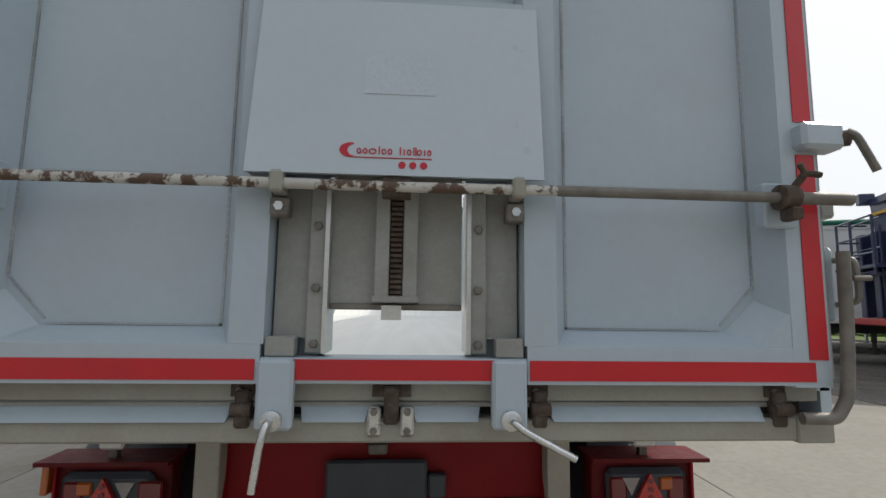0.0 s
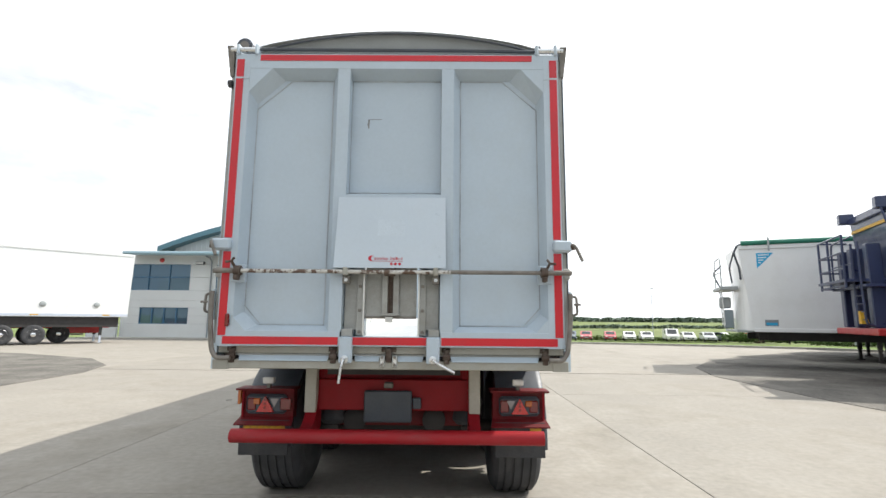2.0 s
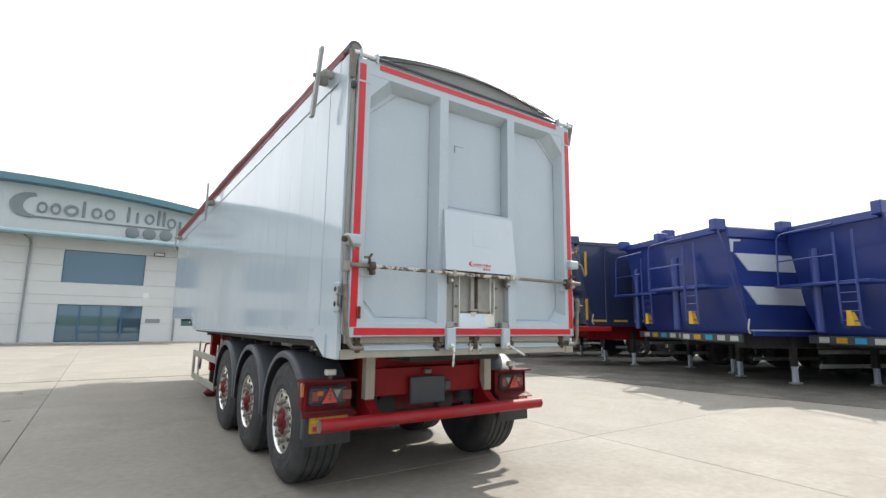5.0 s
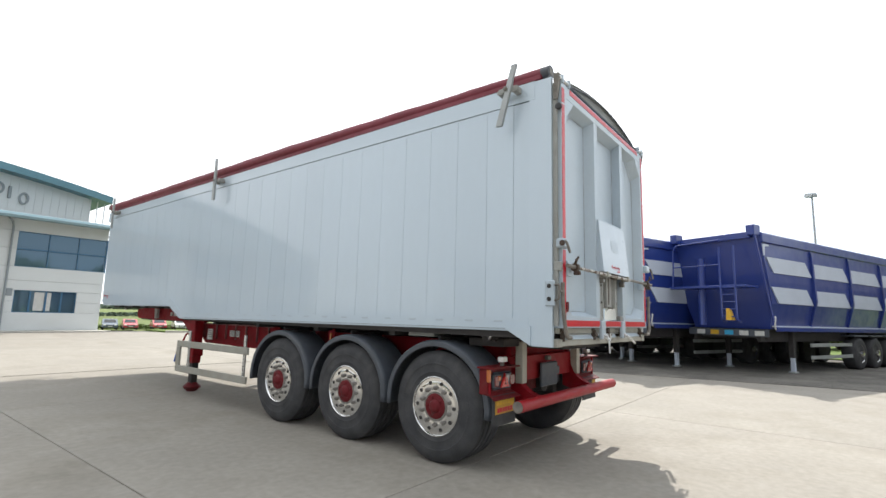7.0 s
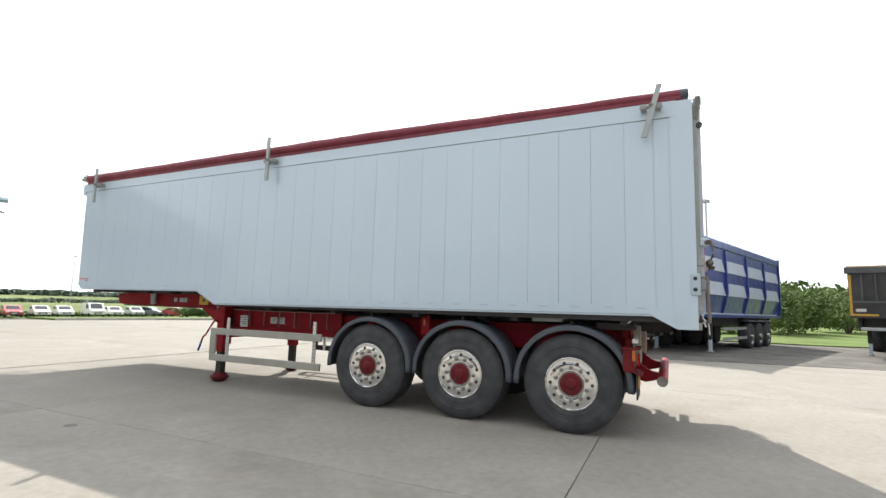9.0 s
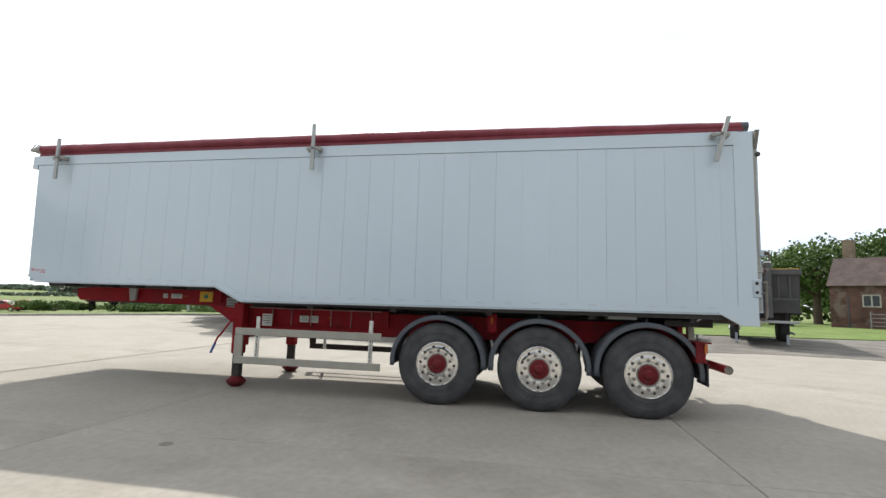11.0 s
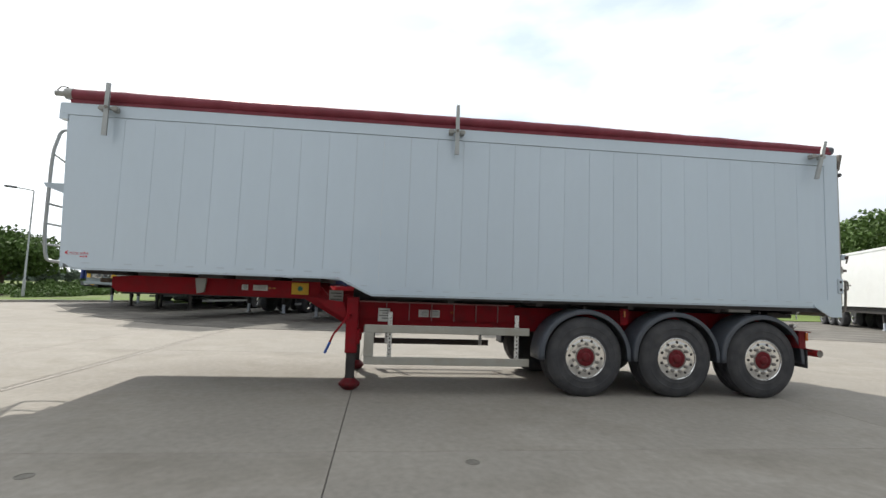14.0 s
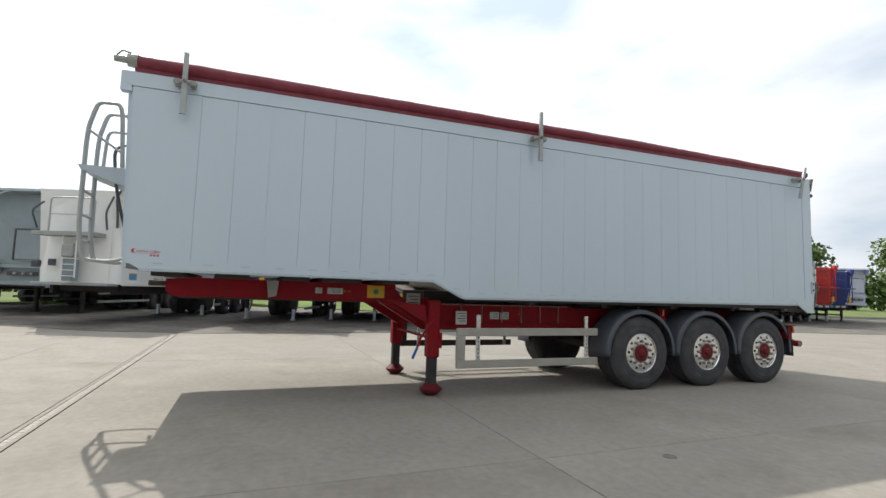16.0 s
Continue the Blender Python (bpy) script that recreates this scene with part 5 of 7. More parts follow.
def rear_chassis():
    part("rear_cross_member", box(B(), -0.70, 0.68, 2.05, 2.13, 0.77, 1.02, 0.008), "crossred", TR, "bright red rear cross-member")
    part("underslung_beam", box(B(), -0.60, 0.60, 2.30, 2.38, 0.60, 0.755, 0.01), "grimyred", TR, "dark red lower cross-beam")
    part("brake_chamber", lathe(B(), [(2.22, 0.06), (2.24, 0.10), (2.36, 0.10), (2.38, 0.05)], 14, "y", (-0.35, 0, 0.66)), "blackiron", TR, smooth=40)
    part("brake_chamber", lathe(B(), [(2.22, 0.06), (2.24, 0.10), (2.36, 0.10), (2.38, 0.05)], 14, "y", (0.33, 0, 0.66)), "blackiron", TR, smooth=40)
    part("upper_member", box(B(), -0.70, 0.68, 2.10, 2.16, 1.02, 1.16), "red", TR)
    for s in (-1, 1):
        part("rear_post", box(B(), s * 0.665 - 0.045, s * 0.665 + 0.045, 1.96, 2.04, 0.765, 1.165, 0.004), "postcream", TR, "cream painted rear post")
        curve = [(2.04 - 0.27 * (1 - math.cos(radians(a))), 0.93 - 0.27 * math.sin(radians(a))) for a in range(0, 91, 15)]
        part("bumper_hanger", prism(B(), curve + [(1.74, 0.60), (1.92, 0.555), (2.14, 0.62), (2.14, 0.93)], "x", s * 0.66 - 0.045, s * 0.66 + 0.045), "red", TR, "curved red bumper hanger plate")
        lb = part("lamp_housing", box(B(), s * 1.03 - 0.215, s * 1.03 + 0.215, 2.02, 2.11, 0.705, 0.935, 0.006), "grimyred", TR, "red sheet-steel rear lamp housing")
        part("roof_lip", hull(B(), [(s * 1.03 - 0.235, 1.94, 0.935), (s * 1.03 + 0.235, 1.94, 0.935), (s * 1.03 + 0.235, 2.12, 0.935), (s * 1.03 - 0.235, 2.12, 0.935), (s * 1.03 - 0.235, 1.94, 0.95), (s * 1.03 + 0.235, 1.94, 0.95), (s * 1.03 + 0.235, 2.12, 0.95), (s * 1.03 - 0.235, 2.12, 0.95)]), "grimyred", lb)
        part("lower_lip", hull(B(), [(s * 1.03 - 0.235, 1.93, 0.665), (s * 1.03 + 0.235, 1.93, 0.665), (s * 1.03 + 0.215, 2.03, 0.715), (s * 1.03 - 0.215, 2.03, 0.715), (s * 1.03 - 0.235, 1.93, 0.675), (s * 1.03 + 0.235, 1.93, 0.675), (s * 1.03 + 0.215, 2.03, 0.725), (s * 1.03 - 0.215, 2.03, 0.725)]), "grimyred", lb)
        x = s * 1.03
        lamp = part("rear_lamp", box(B(), x - 0.165, x + 0.165, 1.985, 2.02, 0.745, 0.90, 0.022), "black", TR, "rear lamp cluster with a red triangle")
        part("red_lens", box(B(), x + s * -0.145 - 0.03, x + s * -0.145 + 0.05 + 0.01, 1.978, 1.99, 0.775, 0.87, 0.008) if s < 0 else box(B(), x - 0.155, x - 0.085, 1.978, 1.99, 0.775, 0.87, 0.008), "lens_red", lamp, "red tail lens")
        part("outer_lens", box(B(), x + s * 0.115 - 0.035, x + s * 0.115 + 0.035, 1.978, 1.99, 0.775, 0.87, 0.008), "lens_red" if s > 0 else "lens_red", lamp, "red stop lens")
        part("amber_lens", box(B(), x + s * 0.075 - 0.028, x + s * 0.075 + 0.028, 1.974, 1.989, 0.82, 0.868, 0.006), "lens_amber", lamp, "amber indicator lens")
        part("white_lens", prism(B(), [(x - s * 0.035, 0.868), (x - s * 0.105, 0.868), (x - s * 0.07, 0.80)], "y", 1.974, 1.988), "smoke", lamp, "white reversing lens")
        part("triangle_reflector", prism(B(), [(x - 0.068, 0.765), (x + 0.068, 0.765), (x, 0.888)], "y", 1.958, 1.978), "reflector", lamp, "bright red triangle reflector")
        for z in (0.80, 0.83, 0.86):
            part("triangle_ring", lathe(B(), [(1.953, 0.010), (1.958, 0.010)], 10, "y", (x, 0, z)), "lens_red", lamp)
        tl = part("top_lamp", box(B(), x - s * 0.01 - 0.045, x - s * 0.01 + 0.045, 1.97, 2.03, 0.985, 1.035, 0.008), "lens_white", TR, "small white work lamp on a stalk")
        part("lamp_bracket", box(B(), x - s * 0.01 - 0.015, x - s * 0.01 + 0.015, 1.99, 2.02, 0.95, 0.985), "darksteel", tl)
        part("mud_flap", box(B(), x - 0.20, x + 0.20, 1.970, 1.985, 0.43, 0.70, 0.003), "rubber", TR, "black rubber mud flap")
        if s < 0:
            lab = part("flap_label", box(B(), x - 0.165, x + 0.17, 1.963, 1.970, 0.535, 0.675, 0.004), "amberlabel", TR, "dark yellow flap label")
            bm = B()
            for k in range(6):
                box(bm, x - 0.15 + k * 0.05, x - 0.113 + k * 0.05, 1.9605, 1.9635, 0.615, 0.66)
            part("label_cell", bm, "yellow", lab)
            for k in range(6):
                part("label_bar", box(B(), x - 0.135 + k * 0.045, x - 0.10 + k * 0.045, 1.9602, 1.9635, 0.55, 0.59), "redprint", lab)
        else:
            part("flap_label", box(B(), x + 0.08, x + 0.17, 1.963, 1.970, 0.60, 0.68, 0.003), "amberlabel", TR, "dark yellow flap label")
        part("mirror_guard", box(B(), x + s * 0.19, x + s * 0.20, 2.00, 2.06, 0.70, 0.94), "red", TR)
    part("number_plate_holder", box(B(), -0.235, 0.155, 1.99, 2.02, 0.685, 0.935, 0.01), "black", TR, "empty black number plate holder")
    part("plate_lamp", box(B(), -0.075, -0.0, 1.99, 2.04, 0.955, 1.0, 0.008), "darksteel", TR)
    part("plate_lamp", box(B(), 0.16, 0.23, 2.0, 2.04, 0.79, 0.88, 0.008), "black", TR)
    bump = part("rear_bumper", tube(B(), [(-1.195, 1.74, 0.632), (1.175, 1.74, 0.632)], 0.052, 24), "bumper", TR, "red tubular rear under-run bumper, scuffed", 40)
    part("end_cap", tube(B(), [(-1.197, 1.74, 0.632), (-1.1945, 1.74, 0.632)], 0.050, 24), "darksteel", bump)
    part("end_cap", tube(B(), [(1.1745, 1.74, 0.632), (1.177, 1.74, 0.632)], 0.050, 24), "darksteel", bump)


M["bumper"] = mat("scuffed_red_paint", (0.30, 0.007, 0.013), 0.5, vary=0.1, scale=3, dirt=(0.20, 0.07, 0.07), dirt_amount=0.45, dirt_scale=5, stretch=(0.4, 2, 2), spec=0.35)
earlier = set(TR.children)
rear_chassis()
for ob in TR.children:
    if ob not in earlier:
        ob.matrix_basis = Matrix.Translation((-0.04, 0.10, 0.0)) @ ob.matrix_basis


def front_ladder():
    """Access ladder and platform on the headboard."""
    lad = part("access_platform", hull(B(), [(-0.96, 12.02, 2.33), (-0.25, 12.02, 2.33), (-0.25, 12.40, 2.50), (-0.96, 12.40, 2.50), (-0.96, 12.02, 2.55), (-0.25, 12.02, 2.55), (-0.25, 12.42, 2.55), (-0.96, 12.42, 2.55)]), "silver_rear", TR, "grey access platform with tubular ladder rails")
    for x in (-0.93, -0.52):
        part("ladder_rail", tube(B(), bent([(x, 11.98, 1.58), (x, 12.14, 1.52), (x, 12.34, 1.54), (x, 12.38, 1.9), (x, 12.38, 2.95), (x, 12.32, 3.26), (x, 12.14, 3.27), (x, 12.10, 2.56)], 5, 0.25), 0.019, 8), "galv", lad, "alloy tube ladder rail", 40)
    for z in (1.75, 2.02, 2.28):
        part("rung", tube(B(), [(-0.93, 12.38, z), (-0.52, 12.38, z)], 0.014, 8), "galv", lad)
    part("guard_rail", tube(B(), [(-0.93, 12.38, 2.95), (-0.93, 12.11, 2.72)], 0.012, 8), "galv", lad)
    part("guard_rail", tube(B(), bent([(-0.27, 12.10, 2.55), (-0.27, 12.10, 3.12), (-0.27, 12.36, 3.12), (-0.27, 12.38, 2.55)], 4, 0.2), 0.016, 8), "galv", lad)
    part("hose", tube(B(), bent([(-0.7, 12.05, 2.9), (-0.8, 12.2, 2.8), (-0.8, 12.15, 2.3), (-0.6, 12.05, 1.7)], 5, 0.3), 0.014, 8), "black", lad, smooth=40)


earlier = set(TR.children)
front_ladder()
for ob in TR.children:
    if ob not in earlier:
        ob.matrix_basis = Matrix.Translation((0.25, 12.0, 0.0)) @ Matrix.Diagonal((1, 1.25, 1, 1)) @ Matrix.Translation((0, -12.0, 0.02))


# ---- the other trailers in the yard ----
def simple_wheel():
    t = lathe(B(), [(0.0, 0.30), (-0.012, 0.34), (-0.015, 0.45), (0.01, 0.50), (0.04, 0.525), (0.34, 0.525), (0.37, 0.50), (0.38, 0.30)], 28)
    r = lathe(B(), [(0.03, 0.30), (-0.008, 0.295), (0.03, 0.255), (0.01, 0.20), (0.01, 0.12), (-0.06, 0.11), (-0.075, 0.06)], 28)
    return mesh_of("tyre", t, "rubber", 40), mesh_of("rim", r, "chrome", 40)


SW = simple_wheel()


def bulk_body(length, rim, floor, slope, width):
    """A tipping body whose sides fold inwards towards the floor and whose front leans forward at the top."""
    bm = B()
    half = [(0.0, rim), (0.0, rim - 0.26), (-0.015, 2.62), (0.0, 1.98), (0.16, floor)]
    ring = half + [(width - y, z) for y, z in reversed(half)]
    a = [bm.verts.new((slope * (rim - z) / (rim - floor), y, z)) for y, z in ring]
    b = [bm.verts.new((length, y, z)) for y, z in ring]
    bm.faces.new(a), bm.faces.new(b[::-1])
    for i in range(len(ring)):
        k = (i + 1) % len(ring)
        bm.faces.new((a[i], b[i], b[k], a[k]))
    return bm


def parked(name, label, at, turn, length, body, rim_top=3.7, floor=1.3, slope=0.55, chassis="blackiron", stripes=None, posts=0, trim=None,
           top=None, front=True, leg=2.0, axle=6.3, sheet_roll=None, width=2.5, platform=2.45, tall_front=0.0, gear=True, wheels=True, face="bulk", wheel_rim=None):
    """A parked semi-trailer. Local x runs from its front to its rear, y across it, with y = 0 on the side towards the yard."""
    t = thing(name, label, "trailer", at=at, turn=turn, group="parked trailers")
    side = [(0.0, rim_top + tall_front), (length, rim_top), (length - 0.05, floor + 0.05), (length - 1.2, floor), (slope, floor)]
    shaped = body == "blue" and face == "bulk"
    part("body", bulk_body(length, rim_top, floor, slope, width) if shaped else prism(B(), side, "y", 0, width), body, t, "")
    part("top_rail", box(B(), 0.02, length, -0.03, 0.06, rim_top - 0.12, rim_top + 0.02, 0.01), trim or body, t)
    part("top_rail", box(B(), 0.02, length, width - 0.06, width + 0.03, rim_top - 0.12, rim_top + 0.02, 0.01), trim or body, t)
    part("bottom_rail", box(B(), slope, length - 0.1, -0.03, 0.03, floor - 0.06, floor + 0.06, 0.01), trim or body, t)
    if shaped:
        bay = (length - 0.4) / 4
        for i in (1, 2, 3):
            part("side_rib", prism(B(), [(-0.01, rim_top - 0.26), (-0.06, rim_top - 0.34), (-0.10, 2.12), (-0.05, 1.86), (0.10, floor + 0.03), (0.2, floor + 0.03), (0.06, 1.95), (0.03, rim_top - 0.26)], "x", 0.3 + bay * i - 0.045, 0.3 + bay * i + 0.045), body, t)
        part("end_post", box(B(), length - 0.09, length + 0.02, -0.07, 0.08, floor + 0.02, rim_top + 0.06, 0.01), body, t)
        part("roof_band", box(B(), 0.03, length, -0.055, 0.03, rim_top - 0.26, rim_top + 0.004, 0.02), body, t)
        # bottom rail's bright highlight, made as a strip in the pale stripe colour
        part("sill_strip", box(B(), slope + 0.06, length - 0.1, 0.085, 0.14, floor + 0.06, floor + 0.10, 0.005), "stripe", t, "pale strip painted as the highlight on the bottom rail")
        part("corner_bracket", prism(B(), [(0.10, rim_top - 0.30), (0.42, rim_top - 0.30), (0.42, rim_top - 0.34), (0.20, rim_top - 0.36), (0.17, rim_top - 0.62), (0.12, rim_top - 0.62)], "y", -0.03, -0.005), "stripe", t, "pale angle bracket")
        if stripes:
            for i in range(4):
                for zt, zb in ((3.27, 2.84), (2.45, 2.00)):
                    a, b = 0.3 + bay * i, 0.3 + bay * (i + 1)
                    left = [(a + 0.06, zb), (a + 0.06, zt)] if i else [(slope * (rim_top - zt) / (rim_top - floor) + 0.44, zb), (slope * (rim_top - zt) / (rim_top - floor) + 0.07, zt)]
                    part("stripe_panel", prism(B(), left + [(b - 0.45, zt), (b - 0.06, zb)], "y", -0.034, -0.001), stripes, t, "pale grey stripe panel")
    else:
        for i in range(posts):
            x = 1.05 + (length - 1.5) * i / max(1, posts - 1)
            part("side_post", box(B(), x - 0.05, x + 0.05, -0.045, 0.0, floor + 0.04, rim_top - 0.1, 0.01), body, t)
    for y in (0.32, width - 0.32):
        part("chassis_rail", box(B(), 0.5, length - 0.2, y + 0.1 - 0.05, y + 0.15, 0.92, floor), chassis, t)
        lg = part("landing_leg", box(B(), leg - 0.07, leg + 0.07, y - 0.07, y + 0.07, 0.45, 1.25, 0.01), chassis if chassis != "red" else "blackiron", t, "landing leg")
        part("inner_tube", box(B(), leg - 0.05, leg + 0.05, y - 0.05, y + 0.05, 0.06, 0.45), "blackiron" if face == "plain" else "stripe", lg)
        part("foot", box(B(), leg - 0.13, leg + 0.13, y - 0.09, y + 0.09, 0.012, 0.06, 0.01), "blackiron" if face == "plain" else "galv", lg)
    for x in (0.8, leg, axle, length - 0.6):
        part("cross_member", box(B(), x - 0.06, x + 0.06, 0.3, width - 0.3, 1.0, floor), chassis, t)
    part("side_guard", box(B(), leg + 0.5, axle - 0.7, 0.03, 0.06, 0.78, 0.88), "galv", t)
    part("side_guard", box(B(), leg + 0.5, axle - 0.7, 0.03, 0.06, 0.42, 0.52), "galv", t)
    if wheels:
        for i in range(3):
            for y, a in ((0.05, 90), (width - 0.05, -90)):
                w = part("wheel", SW[1], None, t, at=pose(axle + 1.31 * i, y, 0.525, 0, 0, a))
                part("tyre", SW[0], None, w)
            part("mudguard", box(B(), axle + 1.31 * i - 0.55, axle + 1.31 * i + 0.55, 0.0, 0.45, 1.08, 1.13, 0.02), "black", t)
    if sheet_roll:
        part("sheet_roll", tube(B(), [(0.1, 0.0, rim_top + 0.09), (length * 0.5, 0.0, rim_top + 0.10), (length - 0.1, 0.0, rim_top + 0.08)], 0.09, 12), sheet_roll, t, "rolled vinyl cover sheet", 40)
        part("stop_post", box(B(), 0.85, 0.90, -0.12, -0.09, rim_top - 0.2, rim_top + 0.25), "galv", t)
    if face == "bulk":
        for y in (0.1, width - 0.1):
            part("ram_box", box(B(), -0.30, 0.05, y - 0.11, y + 0.11, rim_top - 0.08, rim_top + 0.22, 0.02), trim or body, t)
        part("ram_rail", box(B(), -0.1, 0.0, 0.2, width - 0.2, rim_top - 0.12, rim_top + 0.06, 0.01), trim or body, t)
        part("diagonal_stay", tube(B(), [(-0.22, 0.03, rim_top), (0.45, -0.02, floor + 0.15)], 0.03), body, t)
        pl = part("front_platform", box(B(), -0.62, 0.12, 0.15, width - 0.15, platform - 0.05, platform + 0.02, 0.01), body, t, "narrow front access platform")
        for y in (0.4, 0.8):
            part("ladder_rail", tube(B(), bent([(-0.40, y, 1.45), (-0.60, y, 1.5), (-0.62, y, platform), (-0.62, y, 3.55 + 0.2 * (y > 1))], 4, 0.2), 0.028, 6), body, pl)
        for k in range(5):
            part("rung", tube(B(), [(-0.61, 0.4, 1.6 + k * 0.2), (-0.61, 0.8, 1.6 + k * 0.2)], 0.018, 6), body, pl)
        part("handrail", tube(B(), bent([(-0.6, 0.8, 3.75), (-0.6, 2.2, 3.72), (-0.6, 2.25, platform)], 4, 0.15), 0.024, 6), body, pl)
        part("handrail", tube(B(), [(-0.6, 0.8, 3.05), (-0.6, 2.25, 3.05)], 0.018, 6), body, pl)
        part("ram", tube(B(), [(-0.28, 1.55, 1.35), (-0.25, 1.55, 3.3)], 0.10, 12), trim or body, t, smooth=40)
        part("yellow_chock", hull(B(), [(-0.66, 0.50, 1.50), (-0.66, 0.67, 1.50), (-0.5, 0.67, 1.50), (-0.5, 0.50, 1.50), (-0.66, 0.57, 1.82), (-0.66, 0.65, 1.82), (-0.56, 0.65, 1.82), (-0.56, 0.57, 1.82)]), "yellow", t, "yellow wheel chock in its holder")
        part("service_panel", box(B(), 0.36, 0.42, 0.1, width - 0.1, floor - 0.22, floor - 0.02, 0.005), "black", t)
        for k, c in enumerate(("label", "label", "blueprint", "yellow", "label")):
            part("service_label", box(B(), 0.352, 0.358, 0.2 + k * 0.42, 0.45 + k * 0.42, floor - 0.19, floor - 0.06), c, t)
        part("mirror_loop", tube(B(), bent([(0.5, -0.03, floor + 0.35), (0.46, -0.06, floor + 0.3), (0.42, -0.05, floor + 0.1), (0.5, -0.03, floor)], 4), 0.02, 6), "label", t)
    if face == "box":
        part("corner_curve", lathe(B(), [(floor - 0.02, 0.22), (rim_top - 0.05, 0.22), (rim_top + 0.02, 0.15)], 20, "z", (0.30, 0.22, 0)), body, t, smooth=40)
        part("nose", prism(B(), [(0.45, 0.1), (0.42, 0.02), (0.16, 0.14), (0.06, 0.4), (0.02, width * 0.5), (0.06, width - 0.4), (0.3, width), (0.45, width - 0.1)], "z", floor, rim_top - 0.02), body, t, smooth=30)
        pl = part("front_platform", box(B(), -0.55, 0.0, 0.4, width - 0.3, platform - 0.12, platform, 0.01), "galv", t, "grey front access platform")
        for y in (0.95, 1.35):
            part("ladder_rail", tube(B(), [(-0.40, y, 1.4), (-0.44, y, platform)], 0.022, 6), "white", pl)
        for k in range(6):
            part("rung", tube(B(), [(-0.41, 0.95, 1.45 + k * 0.17), (-0.41, 1.35, 1.45 + k * 0.17)], 0.014, 6), "white", pl)
        part("handrail", tube(B(), bent([(-0.5, 0.45, platform), (-0.5, 0.45, platform + 1.0), (-0.5, 1.75, platform + 1.0), (-0.5, 1.75, platform)], 4, 0.12), 0.022, 6), "galv", pl)
        part("handrail", tube(B(), [(-0.5, 0.45, platform + 0.5), (-0.5, 1.75, platform + 0.5)], 0.016, 6), "galv", pl)
        part("hose", tube(B(), bent([(-0.1, 0.2, rim_top - 0.2), (-0.25, 0.3, rim_top - 0.7), (-0.2, 0.25, platform + 0.1)], 4, 0.3), 0.03, 6), "black", t)
        part("hose", tube(B(), bent([(-0.2, 2.2, platform + 0.9), (-0.5, 2.3, platform + 0.6), (-0.3, 2.25, platform + 0.1)], 4, 0.3), 0.03, 6), "black", t)
        part("motor", box(B(), -0.5, -0.15, 1.0, 1.35, platform - 0.75, platform - 0.35, 0.04), "galv", t)
        part("valve_column", box(B(), -0.38, -0.1, 1.05, 1.35, floor + 0.05, platform - 0.8, 0.02), "greybody", t)
        part("vent", box(B(), -0.16, -0.08, 1.75, 1.95, 1.75, 1.95, 0.01), "black", t)
        part("front_lamp", box(B(), -0.2, -0.05, 2.2, 2.42, 1.7, 1.9, 0.02), "black", t)
        part("front_sill", box(B(), -0.18, 0.3, 0.1, width - 0.1, floor - 0.08, floor - 0.002, 0.01), "galv", t)
    if face == "plain":
        W, top_z = width, rim_top
        part("door_panel", box(B(), -0.025, 0.0, 0.12, 1.15, floor + 0.95, floor + 2.0, 0.01), body, t)
        for y0, y1, z0, z1 in ((0.10, 1.22, floor + 2.0, floor + 2.05), (1.17, 1.22, floor + 0.9, floor + 2.0), (0.10, 0.14, floor + 0.9, floor + 2.0)):
            part("door_frame", box(B(), -0.045, -0.003, y0, y1, z0, z1, 0.006), "darkgrey", t, "dark raised door frame")
        hood = part("roof_hood", prism(B(), [(-0.42, top_z - 0.06), (-0.36, top_z + 0.04), (0.35, top_z + 0.10), (0.35, top_z), (-0.03, top_z - 0.04), (-0.03, top_z - 0.12)], "y", 0.0, W), body, t, "folded grey roof hood")
        for y in (0.02, W - 0.08):
            part("cheek", prism(B(), [(-0.42, top_z - 0.05), (-0.44, top_z - 0.28), (-0.36, top_z - 0.46), (-0.22, top_z - 0.50), (-0.002, top_z - 0.34), (-0.002, top_z - 0.03)], "y", y, y + 0.06), body, hood)
        part("hood_arm", tube(B(), [(-0.40, W - 0.3, top_z - 0.42), (-0.38, W * 0.45, top_z - 0.03)], 0.05, 8), body, hood)
        # black tube drawn for the shade in the recess under the hood
        part("hood_seal", tube(B(), bent([(-0.05, W - 0.06, top_z - 0.75), (-0.10, W - 0.10, top_z - 0.62), (-0.10, W - 0.45, top_z - 0.60), (-0.05, W - 0.55, top_z - 0.66)], 4, 0.3), 0.04, 8), "black", t)
        part("fold_bracket", tube(B(), bent([(-0.05, 0.55, top_z - 0.70), (-0.07, 0.14, top_z - 0.72), (-0.06, 0.16, top_z - 1.1)], 3, 0.1), 0.025, 6), body, t)
        part("ledge", box(B(), -0.10, 0.0, 0.02, W - 0.75, floor + 0.62, floor + 0.74, 0.01), body, t)
        part("lower_band", box(B(), -0.06, 0.0, 0.02, W - 0.02, floor + 0.02, floor + 0.16, 0.01), body, t)
        part("lamp_strip", box(B(), -0.035, -0.002, 0.25, 1.35, floor + 0.36, floor + 0.50, 0.006), "darkgrey", t)
        for k in range(3):
            part("coupling", lathe(B(), [(-0.08, 0.045), (-0.036, 0.05)], 12, "x", (0, 0.45 + k * 0.3, floor + 0.43)), "galv", t)
        part("valve_block", box(B(), -0.16, 0.0, W - 0.95, W - 0.70, floor + 0.42, floor + 0.78, 0.02), "galv", t)
